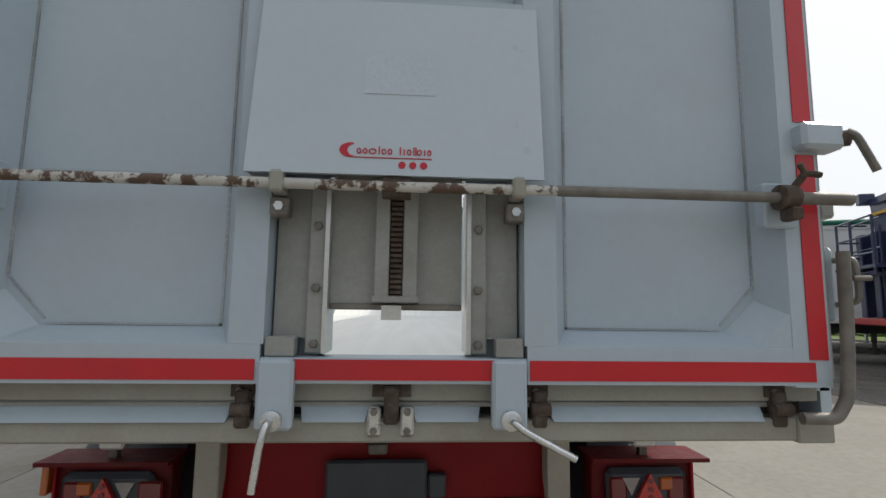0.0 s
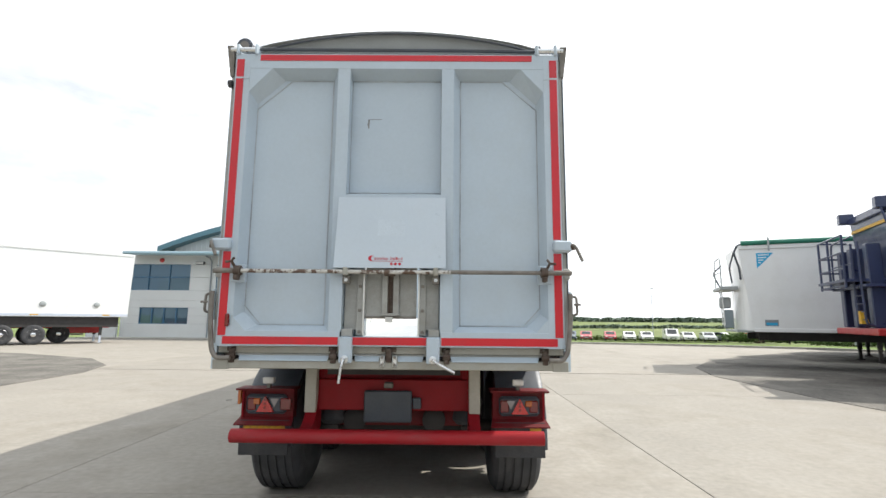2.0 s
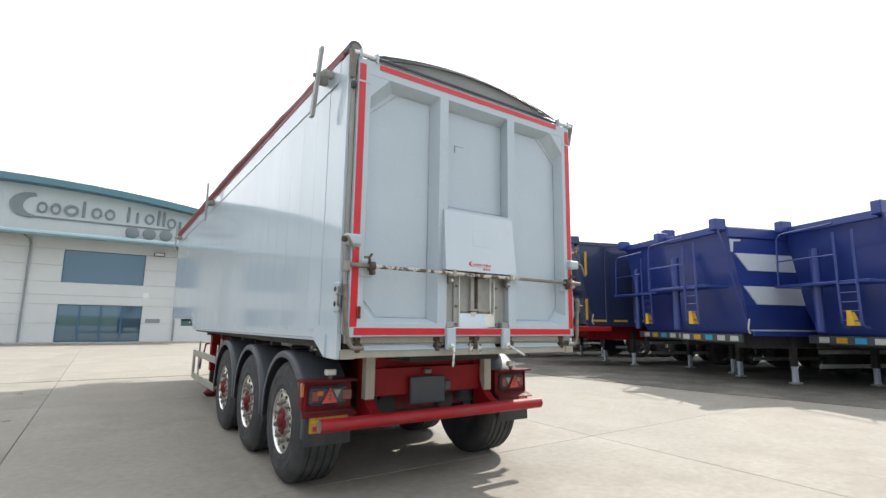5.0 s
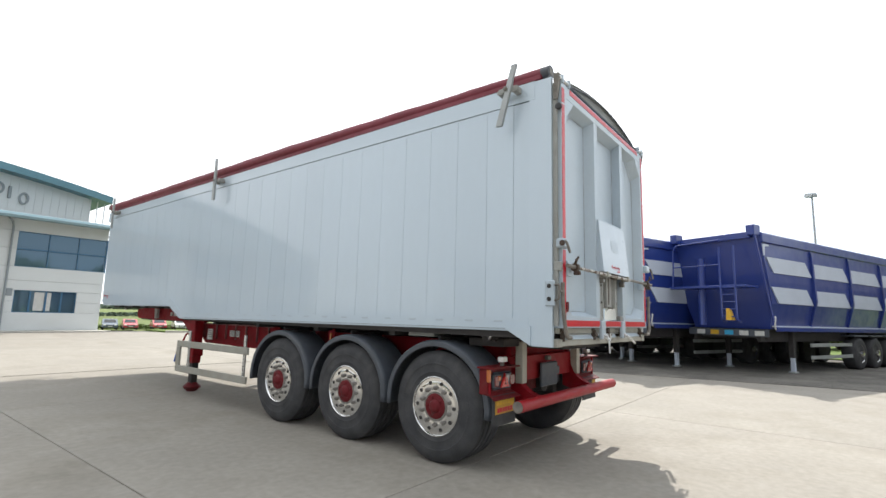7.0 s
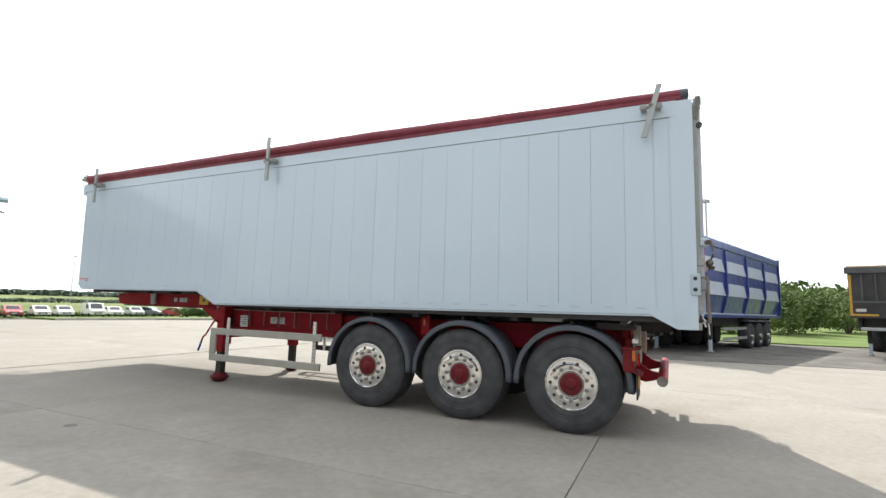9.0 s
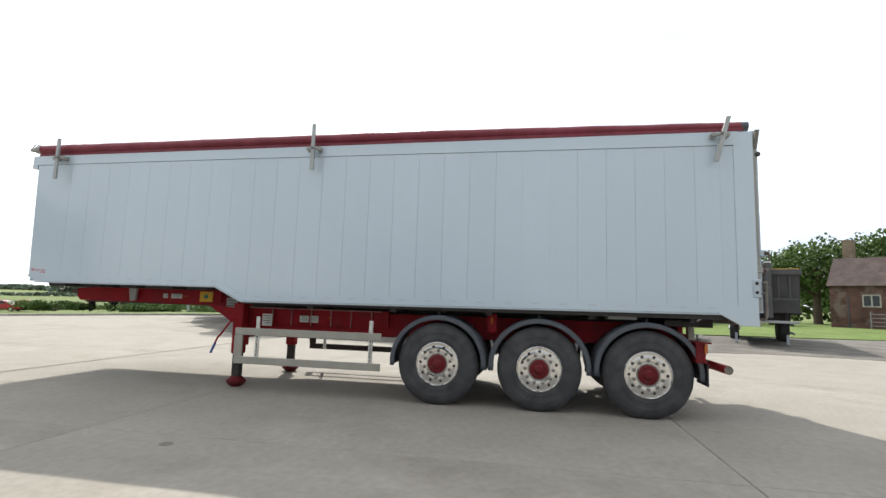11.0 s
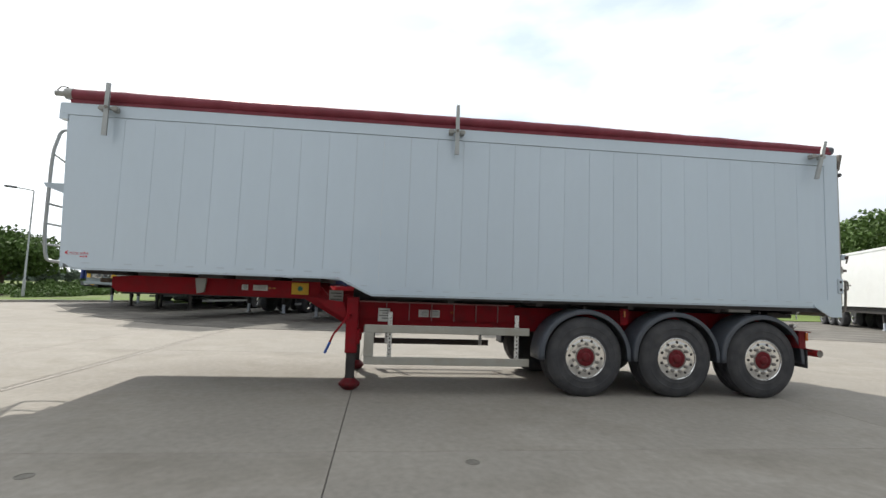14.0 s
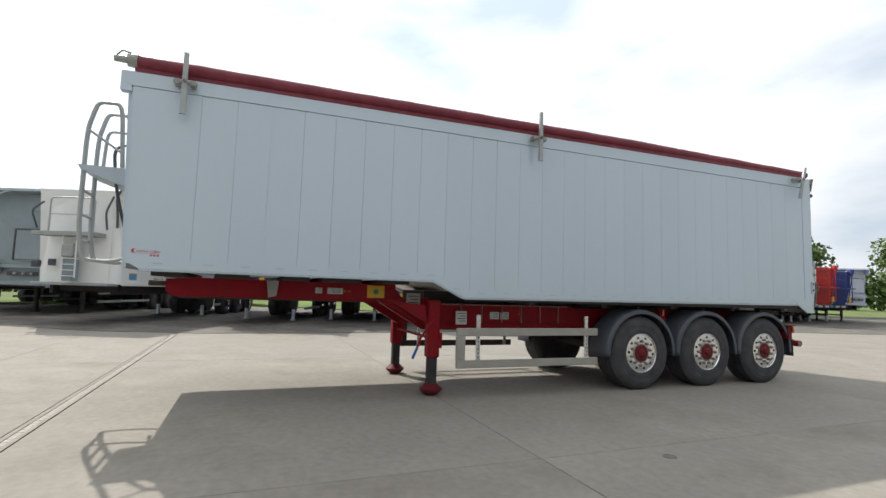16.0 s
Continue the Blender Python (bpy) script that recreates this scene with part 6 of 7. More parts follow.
        for k in range(4):
            part("hose", tube(B(), bent([(-0.06, W - 0.18 - k * 0.07, floor + 1.25 - 0.06 * k), (-0.22, W - 0.16 - k * 0.07, floor + 1.05), (-0.22, W - 0.35 - k * 0.06, floor + 0.55), (-0.10, W - 0.72 - k * 0.03, floor + 0.55), (-0.08, W - 0.74, floor + 0.95)], 4, 0.35), 0.022, 6), "black", t, "looped black air hose", 40)
        part("yellow_label", box(B(), -0.03, -0.001, W - 0.38, W - 0.16, floor + 0.32, floor + 0.52), "yellow", t, "yellow warning label")
        part("hazard_label", box(B(), -0.03, -0.001, W - 0.66, W - 0.48, floor + 0.34, floor + 0.46), "label", t)
    return t


ROW = -21.0
parked("bulk_tipper", "blue bulk tipping trailer with pale grey slanted stripe panels", (10.75, 0.98, 0), ROW, 10.9, "blue", 3.92, 1.28, 0.62, stripes="stripe", posts=5, leg=2.15, axle=6.2)
parked("bulk_tipper", "blue bulk tipping trailer with pale grey stripes and front ladder", (9.95, 3.98, 0), ROW, 10.9, "blue", 3.92, 1.28, 0.62, stripes="stripe", posts=5, leg=2.15, axle=6.2, width=2.35)
parked("bulk_tipper", "blue bulk tipping trailer with white name strip on its platform", (11.5, 6.2, 0), ROW, 10.9, "blue", 4.15, 1.28, 0.62, posts=6, leg=2.15, axle=6.2)
C1 = parked("bulk_tipper", "navy tipping trailer with yellow edge marking and open front staging", (11.15, 9.60, 0), ROW, 10.6, "navy", 4.4, 1.46, 0.25, chassis="red", posts=9, leg=2.3, axle=6.0)
for t in (C1,):
    part("front_bolster", box(B(), -0.55, 1.2, -0.05, 2.55, 1.22, 1.39, 0.02), "redbody", t, "bright red front bolster")
    for i in range(8):
        part("yellow_marking", box(B(), 0.45 + i * 0.85, 1.0 + i * 0.85, -0.052, -0.046, 1.56, 1.63), "yellow", t, "yellow reflective marking")
    for z0, z1 in ((1.62, 2.35), (3.2, 4.05)):
        part("yellow_marking", box(B(), 0.20, 0.28, -0.052, -0.03, z0, z1), "yellow", t, "yellow reflective marking")
    part("yellow_marking", box(B(), -0.02, -0.005, 0.1, 2.4, 4.02, 4.10), "yellow", t, "yellow reflective marking")
    for y in (0.5, 1.5, 2.2):
        part("staging_post", tube(B(), [(-0.9, y, 2.4), (-0.9, y, 3.75)], 0.03, 6), "navy", t)
        part("front_mast", box(B(), -0.45, -0.15, y - 0.12, y + 0.12, 1.4, 3.5, 0.02), "navy", t)
    for z in (2.45, 2.9, 3.3, 3.75):
        part("staging_rail", tube(B(), [(-0.9, 0.5, z), (-0.9, 2.2, z), (-0.2, 2.3, z)], 0.025, 6), "navy", t)
    part("staging_floor", box(B(), -0.95, 0.0, 0.4, 2.3, 2.55, 2.62), "navy", t)
W1 = parked("box_trailer", "white rounded-front box trailer with a green rolled sheet", (10.30, 14.50, 0), ROW, 12.5, "white", 4.08, 1.26, 0.3, sheet_roll="green", leg=6.2, axle=8.0, platform=2.75, face="box", chassis="blackiron")
part("sheet_hose", tube(B(), bent([(0.3, -0.02, 4.10), (0.0, 0.05, 4.14), (-0.12, 0.1, 3.85), (0.02, 0.12, 3.35), (0.04, 0.12, 2.95)], 5, 0.35), 0.035, 8), "black", W1, "black hose at the roof corner", 40)
tri_l = part("corner_sign", prism(B(), [(0.52, 3.82), (1.02, 3.82), (0.52, 3.30)], "y", -0.006, -0.001), "blueprint", W1, "light blue triangular sign")
for i in range(4):
    part("sign_stroke", box(B(), 0.57, 0.88 - i * 0.08, -0.009, -0.0055, 3.735 - i * 0.085, 3.765 - i * 0.085), "white", tri_l)
lab = part("maker_label", box(B(), 0.62, 1.0, -0.006, -0.001, 1.40, 1.60), "signgrey", W1, "small grey and blue label")
part("label_band", box(B(), 0.65, 0.97, -0.009, -0.0055, 1.42, 1.51), "blueprint", lab)
parked("grey_box_trailer", "mid-grey sheeted box trailer with hoses on its front", (14.6, 17.6, 0), ROW, 11.5, "greybody", 4.5, 1.08, 0.1, leg=2.4, axle=7.2, face="plain")
parked("grey_box_trailer", "mid-grey sheeted box trailer parked beside another", (16.8, 19.8, 0), ROW, 11.5, "greybody", 4.25, 1.08, 0.1, leg=2.4, axle=7.2, face="plain")
parked("bulk_tipper", "bright blue tipping trailer at the end of the row", (20.3, 22.3, 0), ROW, 10.5, "blue", 3.9, 1.2, 0.62, posts=6, leg=2.15, axle=6.2)
parked("charcoal_tipper", "charcoal grey tipping trailer with dusty sides", (13.3, -6.1, 0), ROW, 9.5, "darkgrey", 3.05, 1.35, 0.3, posts=7, leg=2.0, axle=5.6, face="none")
CT = [o for o in bpy.data.objects if o.name == "charcoal_tipper"][0]
part("top_beam", box(B(), -0.14, 0.05, -0.06, 2.56, 2.84, 3.06, 0.015), "darkgrey", CT)
for y0, y1, z0, z1 in ((0.0, 2.5, 3.062, 3.10), (2.40, 2.47, 1.42, 2.80), (1.75, 2.40, 1.42, 1.49)):
    part("yellow_edge", box(B(), -0.03, -0.002, y0, y1, z0, z1), "amberlabel", CT, "faded yellow edge strip")
for k in range(6):
    part("front_rib", box(B(), -0.06, 0.0, 0.30 + k * 0.36, 0.36 + k * 0.36, 1.92, 2.84, 0.008), "darkgrey", CT)
part("front_rail", box(B(), -0.07, 0.0, 0.1, 2.38, 1.84, 1.92, 0.008), "darkgrey", CT)
ram = part("tipping_ram", tube(B(), [(-0.26, 1.05, 1.15), (-0.22, 1.05, 3.30)], 0.14, 16), "darkgrey", CT, "upright charcoal tipping ram", 40)
part("ram_cap", tube(B(), [(-0.22, 1.05, 3.30), (-0.22, 1.05, 3.36)], 0.135, 16), "zinc", ram, "bright ram cap", 40)
part("data_label", box(B(), -0.012, -0.002, 2.05, 2.32, 1.56, 1.66), "label", CT)
part("front_bar", box(B(), -0.30, -0.2, 0.1, 2.2, 0.95, 1.05, 0.01), "galv", CT, "pale front crossbar")
for i, (nm, lb, body, kw) in enumerate((
        ("box_trailer", "white high-sided box trailer with front platform and rails", "white", dict(face="box", rim_top=4.45, platform=3.0)),
        ("box_trailer", "white rounded-front box trailer with ladder and platform", "white", dict(face="box", rim_top=4.0, platform=2.75)),
        ("bulk_tipper", "bright red bulk tipping trailer with a front ladder", "redbody", dict(rim_top=3.7)),
        ("bulk_tipper", "blue bulk tipping trailer beside a red one", "blue", dict(rim_top=3.6)),
        ("grey_box_trailer", "pale grey sheeted box trailer with coiled hoses", "stripe", dict(face="plain", rim_top=4.0)))):
    parked(nm, lb, (12.6 + 0.75 * i, -19.8 - 3.15 * i, 0), ROW - 5, 11, body, leg=2.2, axle=6.8, floor=1.28, slope=0.5 if kw.get("face") is None else 0.15, posts=5 if kw.get("face") is None else 0, **kw)
# west side, near the office
WT = parked("box_trailer", "long white high-sided trailer with round hatches, red axles", (-20.20, 28.85, 0), 224.4, 13.0, "white", 5.2, 1.50, 0.1, chassis="blackiron", leg=1.3, axle=4.3, face="none", width=2.5)
for k in range(3):
    part("round_hatch", lathe(B(), [(2.5, 0.15), (2.53, 0.15), (2.55, 0.11)], 24, "y", (1.65 + k * 2.4, 0, 2.17)), "galv", WT, "round grey side hatch", 40)
part("lower_band", box(B(), 0.1, 12.9, 2.501, 2.515, 1.54, 1.66), "stripe", WT)
for x0, c in ((1.0, "yellow"), (4.2, "yellow"), (7.4, "yellow")):
    part("side_label", box(B(), x0, x0 + 0.35, 2.515, 2.52, 1.57, 1.63), c, WT)
RT = thing("flat_trailer", "low red skeletal trailer parked behind the white one", "trailer", at=(-21.2, 28.9, 0), turn=224.4, group="parked trailers")
part("deck_gear", box(B(), 0.4, 2.4, 0.3, 1.6, 0.55, 0.95, 0.05), "redbody", RT)
part("frame", box(B(), 0, 7, 0.1, 1.7, 0.85, 1.1, 0.02), "redbody", RT)
for i in range(3):
    part("wheel", SW[1], None, RT, at=pose(2.4 + 1.31 * i, 1.7, 0.525, 0, 0, -90))
    part("tyre", SW[0], None, RT, at=pose(2.4 + 1.31 * i, 1.7, 0.525, 0, 0, -90))
GT = parked("grey_box_trailer", "pale grey trailer front with hoses and fittings", (-12.6, 10.9, 0), 205, 10, "stripe", 3.3, 1.5, 0.2, leg=2.0, axle=6.4, face="plain", width=2.4)
# far side of the yard, north-east corner
FAR_AT = ((34.7, 44.9), (37.8, 45.0), (40.2, 43.6))
for i, (body, ht) in enumerate((("navy", 4.0), ("white", 3.7), ("white", 3.3))):
    parked("far_trailer", "dark blue tipping trailer far across the yard" if i == 0 else "white trailer on a red chassis far across the yard", FAR_AT[i] + (land(*FAR_AT[i]) + 0.05,), 42, 8, body, ht, 1.25, 0.2, chassis="red", leg=2.0, axle=4.6, face="plain", width=2.4)


# ---- the office building ----
def office():
    Y = 34.0
    X0, X1 = -23.6, 5.55
    o = thing("office_building", "two-storey pale clad office with blue windows and curved roof", "building", at=(0, Y, 0))
    def wall(x0, x1, z0, z1):
        return part("wall_panel", box(B(), x0 + 0.006, x1 - 0.006, 0, 0.2, z0 + 0.005, z1 - 0.005, 0.006), "cladding", o)
    part("backing", box(B(), X0 + 0.05, X1 - 0.05, 0.21, 0.30, 0.0, 6.0), "pipe", o)
    # openings: x range, upper and lower storeys
    up = [(-23.35, -18.70, 3.5, 5.42), (-16.75, -13.3, 3.5, 5.42), (-11.4, -7.85, 3.5, 5.42), (-4.9, -0.8, 3.5, 5.42), (1.35, 5.55, 3.5, 5.42)]
    low = [(-22.25, -18.65, 1.03, 2.22), (-16.65, -13.2, 1.03, 2.22), (-11.45, -7.95, 1.03, 2.22), (-4.9, -0.72, 0.05, 2.22), (1.5, 4.3, 1.03, 2.22)]
    cols = [-23.6, -17.1, -11.85, -6.45, 1.05, 5.55]
    for i, (a, b) in enumerate(zip(cols, cols[1:])):
        for (x0, x1, z0, z1), bands in ((up[i], ((2.75, 3.5), (5.42, 6.1))), (low[i], ((0.0, 1.03), (2.22, 2.75)))):
            zs = sorted({z0, z1, (z0 + z1) / 2})
            if x0 - a > 0.02:
                for p, q in zip(zs, zs[1:]):
                    wall(a, x0, p, q)
            if b - x1 > 0.02:
                for p, q in zip(zs, zs[1:]):
                    wall(x1, b, p, q)
        for z0, z1 in ((0.0, 1.03), (2.22, 2.75), (2.75, 3.5), (5.42, 6.1)):
            if i == 3 and z0 == 0.0:
                wall(a, -4.9, 0.0, 0.05)
                wall(-0.72, b, 0.0, 0.05)
                continue
            wall(a, b, z0, z1)
        for k, (x0, x1, z0, z1) in enumerate((up[i], low[i])):
            w = part("window", box(B(), x0 + 0.03, x1 - 0.03, 0.14, 0.16, z0 + 0.03, z1 - 0.03), "glass", o, "dark tinted window with blue frame")
            n = 4 if k == 1 else (3 if i in (0, 4) else 1)
            xs = [x0 + (x1 - x0) * j / n for j in range(n + 1)]
            for j, x in enumerate(xs):
                hw = 0.045 if k == 1 else 0.022
                part("mullion", box(B(), x - hw, x + hw, 0.06, 0.139, z0, z1, 0.005), "framblue", w)
            for z in (z0, z1) + (((z0 + z1) / 2,) if k == 0 and i in (0, 4) else ()):
                part("transom", box(B(), x0, x1, 0.065, 0.138, z - 0.035, z + 0.035, 0.005), "framblue", w)
            if k == 1 and i in (1, 2, 4):
                part("blind", box(B(), x0 + 0.9, x0 + 1.65, 0.128, 0.136, z0 + 0.1, z1 - 0.08), "label", w, "pale paper behind the pane")
    # side return of the corner windows
    part("end_wall", box(B(), X1 - 0.2, X1 - 0.001, 0.201, 22, 0, 6.1), "cladding", o)
    part("end_wall", box(B(), X0 + 0.001, X0 + 0.2, 0.201, 22, 0, 6.1), "cladding", o)
    part("end_glass", box(B(), X1 - 0.002, X1 + 0.01, 0.25, 3.4, 3.5, 5.42), "glass", o, "corner window return")
    for y in (0.1, 1.2, 2.3, 3.4):
        part("corner_mullion", box(B(), X1 - 0.01, X1 + 0.05, y - 0.035, y + 0.035, 3.45, 5.47), "framblue", o)
    # rainwater pipes and fittings
    for x in (-17.1, -11.85, -6.45, 1.08):
        part("downpipe", tube(B(), bent([(x - 0.3, -0.5, 6.0), (x - 0.1, -0.2, 5.9), (x, -0.08, 5.6), (x, -0.08, 0.05)], 4, 0.2), 0.055, 8), "pipe", o, "grey rainwater downpipe", 40)
    for x in (-17.9, -0.1):
        part("flood_light", box(B(), x - 0.3, x + 0.3, -0.3, -0.05, 5.4, 5.62, 0.02), "black", o, "wall flood light")
        part("flood_glass", box(B(), x - 0.25, x + 0.25, -0.306, -0.301, 5.43, 5.58), "lens_white", o)
    part("alarm_bell", lathe(B(), [(0.0, 0.17), (-0.08, 0.17), (-0.11, 0.1)], 16, "y", (-20.85, 0, 5.72)), "redbody", o, "red alarm bell")
    part("vent_grille", box(B(), 1.15, 1.42, -0.03, 0, 1.9, 2.3, 0.01), "pipe", o)
    part("door_plaque", box(B(), -0.5, 0.3, -0.02, 0, 1.2, 1.45, 0.005), "signgrey", o)
    part("wall_label", box(B(), -0.75, -0.45, -0.015, 0, 2.75 - 0.05, 3.05), "white", o)
    # canopy roof running the whole front, rounded at its edge
    prof = [(-1.55, 5.93), (-1.62, 6.05), (-1.55, 6.18), (-1.2, 6.25), (0.6, 6.32), (0.6, 6.14), (0.0, 6.104)]
    part("canopy", prism(B(), prof, "x", X0 + 0.75, X1 + 0.5), "soffit", o, "rounded blue-grey canopy roof", 40)
    # curved gable of the hall behind
    def arch(x):
        d = x + 8.2
        return 10.05 - (0.0143 if d < 0 else 0.0071) * d * d
    xs = [-22.6 + 28.8 * i / 28 for i in range(29)]
    G = 3.0
    part("gable_wall", prism(B(), [(xs[0] + 0.6, 6.0)] + [(x, max(6.2, arch(x) - 0.25)) for x in xs[1:-1]] + [(xs[-1] - 0.9, 6.0)], "y", G, G + 0.2), "gable", o, "white ribbed gable wall")
    bm = B()
    for i in range(70):
        x = -21.6 + i * 0.4
        if arch(x) > 6.6:
            box(bm, x, x + 0.06, G - 0.03, G, 6.3, arch(x + 0.03) - 0.3)
    tagged(part("cladding_ribs", bm, "gable", o), kind="stuff")
    roof = [(x, arch(x)) for x in xs]
    part("hall_roof", prism(B(), roof + [(x, z - 0.42) for x, z in reversed(roof)], "y", G - 0.9, G + 22), "roofblue", o, "curved blue-grey hall roof", 40)
    # sign on the gable as plain shapes
    outer = [(-7.05 + 1.0 * math.cos(a), 8.35 + 0.78 * math.sin(a)) for a in (radians(80 + 200 * k / 14) for k in range(15))]
    inner = [(-6.80 + 0.62 * math.cos(a), 8.35 + 0.60 * math.sin(a)) for a in (radians(270 - 180 * k / 12) for k in range(13))]
    part("sign_crescent", prism(B(), outer + inner, "y", G - 0.12, G - 0.02), "signgrey", o, "grey cut-out crescent")
    bm_x = -6.75
    for i, wd in enumerate((0.55, 0.55, 0.8, 0.4, 0.6, 0.6, 0, 0.4, 0.42, 0.6, 0.2, 0.2, 0.58, 0.42, 0.5)):
        if wd:
            drop = 0.0 if i < 11 else (i - 10) ** 2 * 0.035
            zc = 8.2 - drop
            h = 1.05 if wd in (0.4, 0.2) else 0.74
            bm = B()
            if wd > 0.45:
                rx, rz = wd * 0.5, 0.37
                for k in range(14):
                    a0, a1 = (2 * math.pi * q / 14 for q in (k, k + 1))
                    prism(bm, [(bm_x + rx + f * rx * math.cos(a), zc + 0.07 + (rz - (1 - f) * rx) * math.sin(a)) for f, a in ((1, a0), (1, a1), (0.58, a1), (0.58, a0))], "y", G - 0.12, G - 0.02)
            else:
                box(bm, bm_x + 0.04, bm_x + 0.20, G - 0.12, G - 0.02, zc - 0.3, zc - 0.3 + h, 0.03)
            part("sign_stroke", bm, "signgrey", o, "grey cut-out sign shape")
        bm_x += wd + 0.12 if wd else 0.5
    part("sign_underline", box(B(), -6.9, 0.7, G - 0.1, G - 0.02, 7.62, 7.70), "signgrey", o)
    for k in range(3):
        part("sign_disc", lathe(B(), [(G - 0.02, 0.40), (G - 0.1, 0.40), (G - 0.12, 0.36)], 24, "y", (-1.6 + k * 1.0, 0, 7.22)), "signgrey", o, "round grey sign disc", 40)
    part("low_wall", box(B(), X0 - 2.2, X0 - 0.01, -0.35, -0.1, 0.0, 1.0, 0.02), "cladding", o, "low pale wall beside the office")
    part("plinth", box(B(), X0 - 2.2, X1 + 0.3, -1.3, -0.002, -0.02, 0.06, 0.01), "kerb", o, "paved strip along the front")
    part("side_camera", tube(B(), [(X1, 0.1, 5.7), (X1 + 0.7, -0.2, 5.65), (X1 + 1.0, -0.1, 5.6)], 0.06, 8), "pipe", o, "wall camera on a bracket")


office()


# ---- car park ----
def car(label, at, turn, paint, kind="hatch"):
    L, Wd = (4.2, 1.75) if kind != "van" else (4.7, 1.85)
    c = thing("parked_car" if kind != "van" else "parked_van", label, "car" if kind != "van" else "van", at=at, turn=turn, group="cars in the car park")
    H = 1.48 if kind != "van" else 1.95
    if kind == "van":
        low = [(0, 0.35), (0, 0.9), (0.5, 1.05), (0.75, 1.1), (1.35, H - 0.05), (1.7, H), (L - 0.1, H - 0.03), (L, 0.9), (L, 0.35)]
    else:
        low = [(0, 0.35), (0.02, 0.7), (0.35, 0.85), (1.1, 0.95), (1.75, H - 0.06), (2.3, H), (3.2, H - 0.06), (L - 0.25, 1.0), (L, 0.85), (L, 0.35)]
    bm = prism(B(), low, "y", -Wd / 2, Wd / 2)
    bmesh.ops.bevel(bm, geom=list(bm.edges), offset=0.06, segments=2, affect="EDGES")
    part("body", bm, paint, c, smooth=50)
    for s in (-1, 1):
        if kind == "van":
            g = [(1.0, 1.15), (1.42, H - 0.15), (2.3, H - 0.15), (2.3, 1.15)]
        else:
            g = [(1.3, 1.0), (1.82, H - 0.13), (3.05, H - 0.13), (3.6, 1.02)]
        part("side_window", prism(B(), g, "y", s * (Wd / 2 + 0.002) - 0.006, s * (Wd / 2 + 0.002) + 0.006), "carglass", c)
        for x in (0.8, L - 0.85):
            w = part("wheel", lathe(B(), [(-0.1, 0.30), (0.1, 0.30), (0.1, 0.2), (0.105, 0.05)], 20, "y", (x, s * (Wd / 2 - 0.09), 0.31)), "rubber", c, smooth=40)
            part("rim", lathe(B(), [(-0.02, 0.19), (0.02, 0.19)], 16, "y", (x, s * (Wd / 2 + 0.012), 0.31)), "chrome", w)
    if kind == "van":
        part("windscreen", hull(B(), [(0.80, -0.72, 1.13), (0.80, 0.72, 1.13), (1.30, 0.66, H - 0.10), (1.30, -0.66, H - 0.10), (0.76, -0.72, 1.14), (0.76, 0.72, 1.14), (1.26, 0.66, H - 0.08), (1.26, -0.66, H - 0.08)]), "carglass", c)
    else:
        part("windscreen", hull(B(), [(1.18, -0.68, 1.0), (1.18, 0.68, 1.0), (1.70, 0.6, H - 0.1), (1.70, -0.6, H - 0.1), (1.13, -0.68, 1.01), (1.13, 0.68, 1.01), (1.65, 0.6, H - 0.07), (1.65, -0.6, H - 0.07)]), "carglass", c)
    for s in (-1, 1):
        part("headlight", box(B(), -0.02, 0.1, s * 0.62 - 0.16, s * 0.62 + 0.16, 0.62, 0.76, 0.02), "lens_white", c)
    part("grille", box(B(), -0.015, 0.03, -0.45, 0.45, 0.42, 0.66, 0.02), "black", c)
    part("plate_bar", box(B(), -0.03, 0.0, -0.26, 0.26, 0.46, 0.57), "label", c)


CARS = [("red hatchback parked on the grass edge", "car_red", "hatch"), ("dark blue saloon car in the car park", "car_dark", "hatch"), ("red hatchback parked beside a dark car", "car_red", "hatch"),
        ("red small car in the car park row", "car_red", "hatch"), ("white saloon car in the car park row", "car_white", "hatch"), ("white hatchback in the car park row", "car_white", "hatch"), ("white panel van among parked cars", "car_white", "van"),
        ("white low saloon in the car park row", "car_white", "hatch"), ("silver estate car in the car park row", "car_silver", "hatch"), ("dark grey car in the car park row", "car_grey", "hatch"),
        ("red hatchback near the hedge", "car_red", "hatch"), ("bright red family car near the hedge", "car_red", "hatch")]
for i, (lb, pt, kd) in enumerate(CARS):
    x = 16.4 + 3.15 * i + (0.4 * math.sin(i * 2.3))
    y = 75.0 - 0.10 * (i - 6) - (3.0 if i > 9 else 0)
    car(lb, (x, y, land(x, y) + 0.12), 75 if i < 9 else 112, pt, kd)


# ---- lamp posts ----
def lamp_post(label, at, h, turn, style="arm", paint="galv"):
    p = thing("lamp_post", label, "lamp post", at=at, turn=turn)
    part("column", lathe(B(), [(0, 0.09), (1.1, 0.09), (1.15, 0.06), (h, 0.04)], 12, "z"), paint, p, smooth=40)
    if style == "arm":
        part("arm", tube(B(), bent([(0, 0, h - 0.1), (0, 0, h + 0.05), (0.3, 0, h + 0.08), (1.1, 0, h + 0.1)], 5, 0.3), 0.035, 8), "galv", p, smooth=40)
        part("lantern", box(B(), 0.9, 1.55, -0.12, 0.12, h + 0.04, h + 0.16, 0.03), "black", p, "dark lantern head")
    else:
        part("lantern", hull(B(), [(-0.15, -0.15, h), (0.28, -0.17, h + 0.05), (0.28, 0.17, h + 0.05), (-0.15, 0.15, h), (-0.15, -0.13, h + 0.17), (0.28, -0.14, h + 0.24), (0.28, 0.14, h + 0.24), (-0.15, 0.13, h + 0.17)]), "galv", p, "grey lantern head")


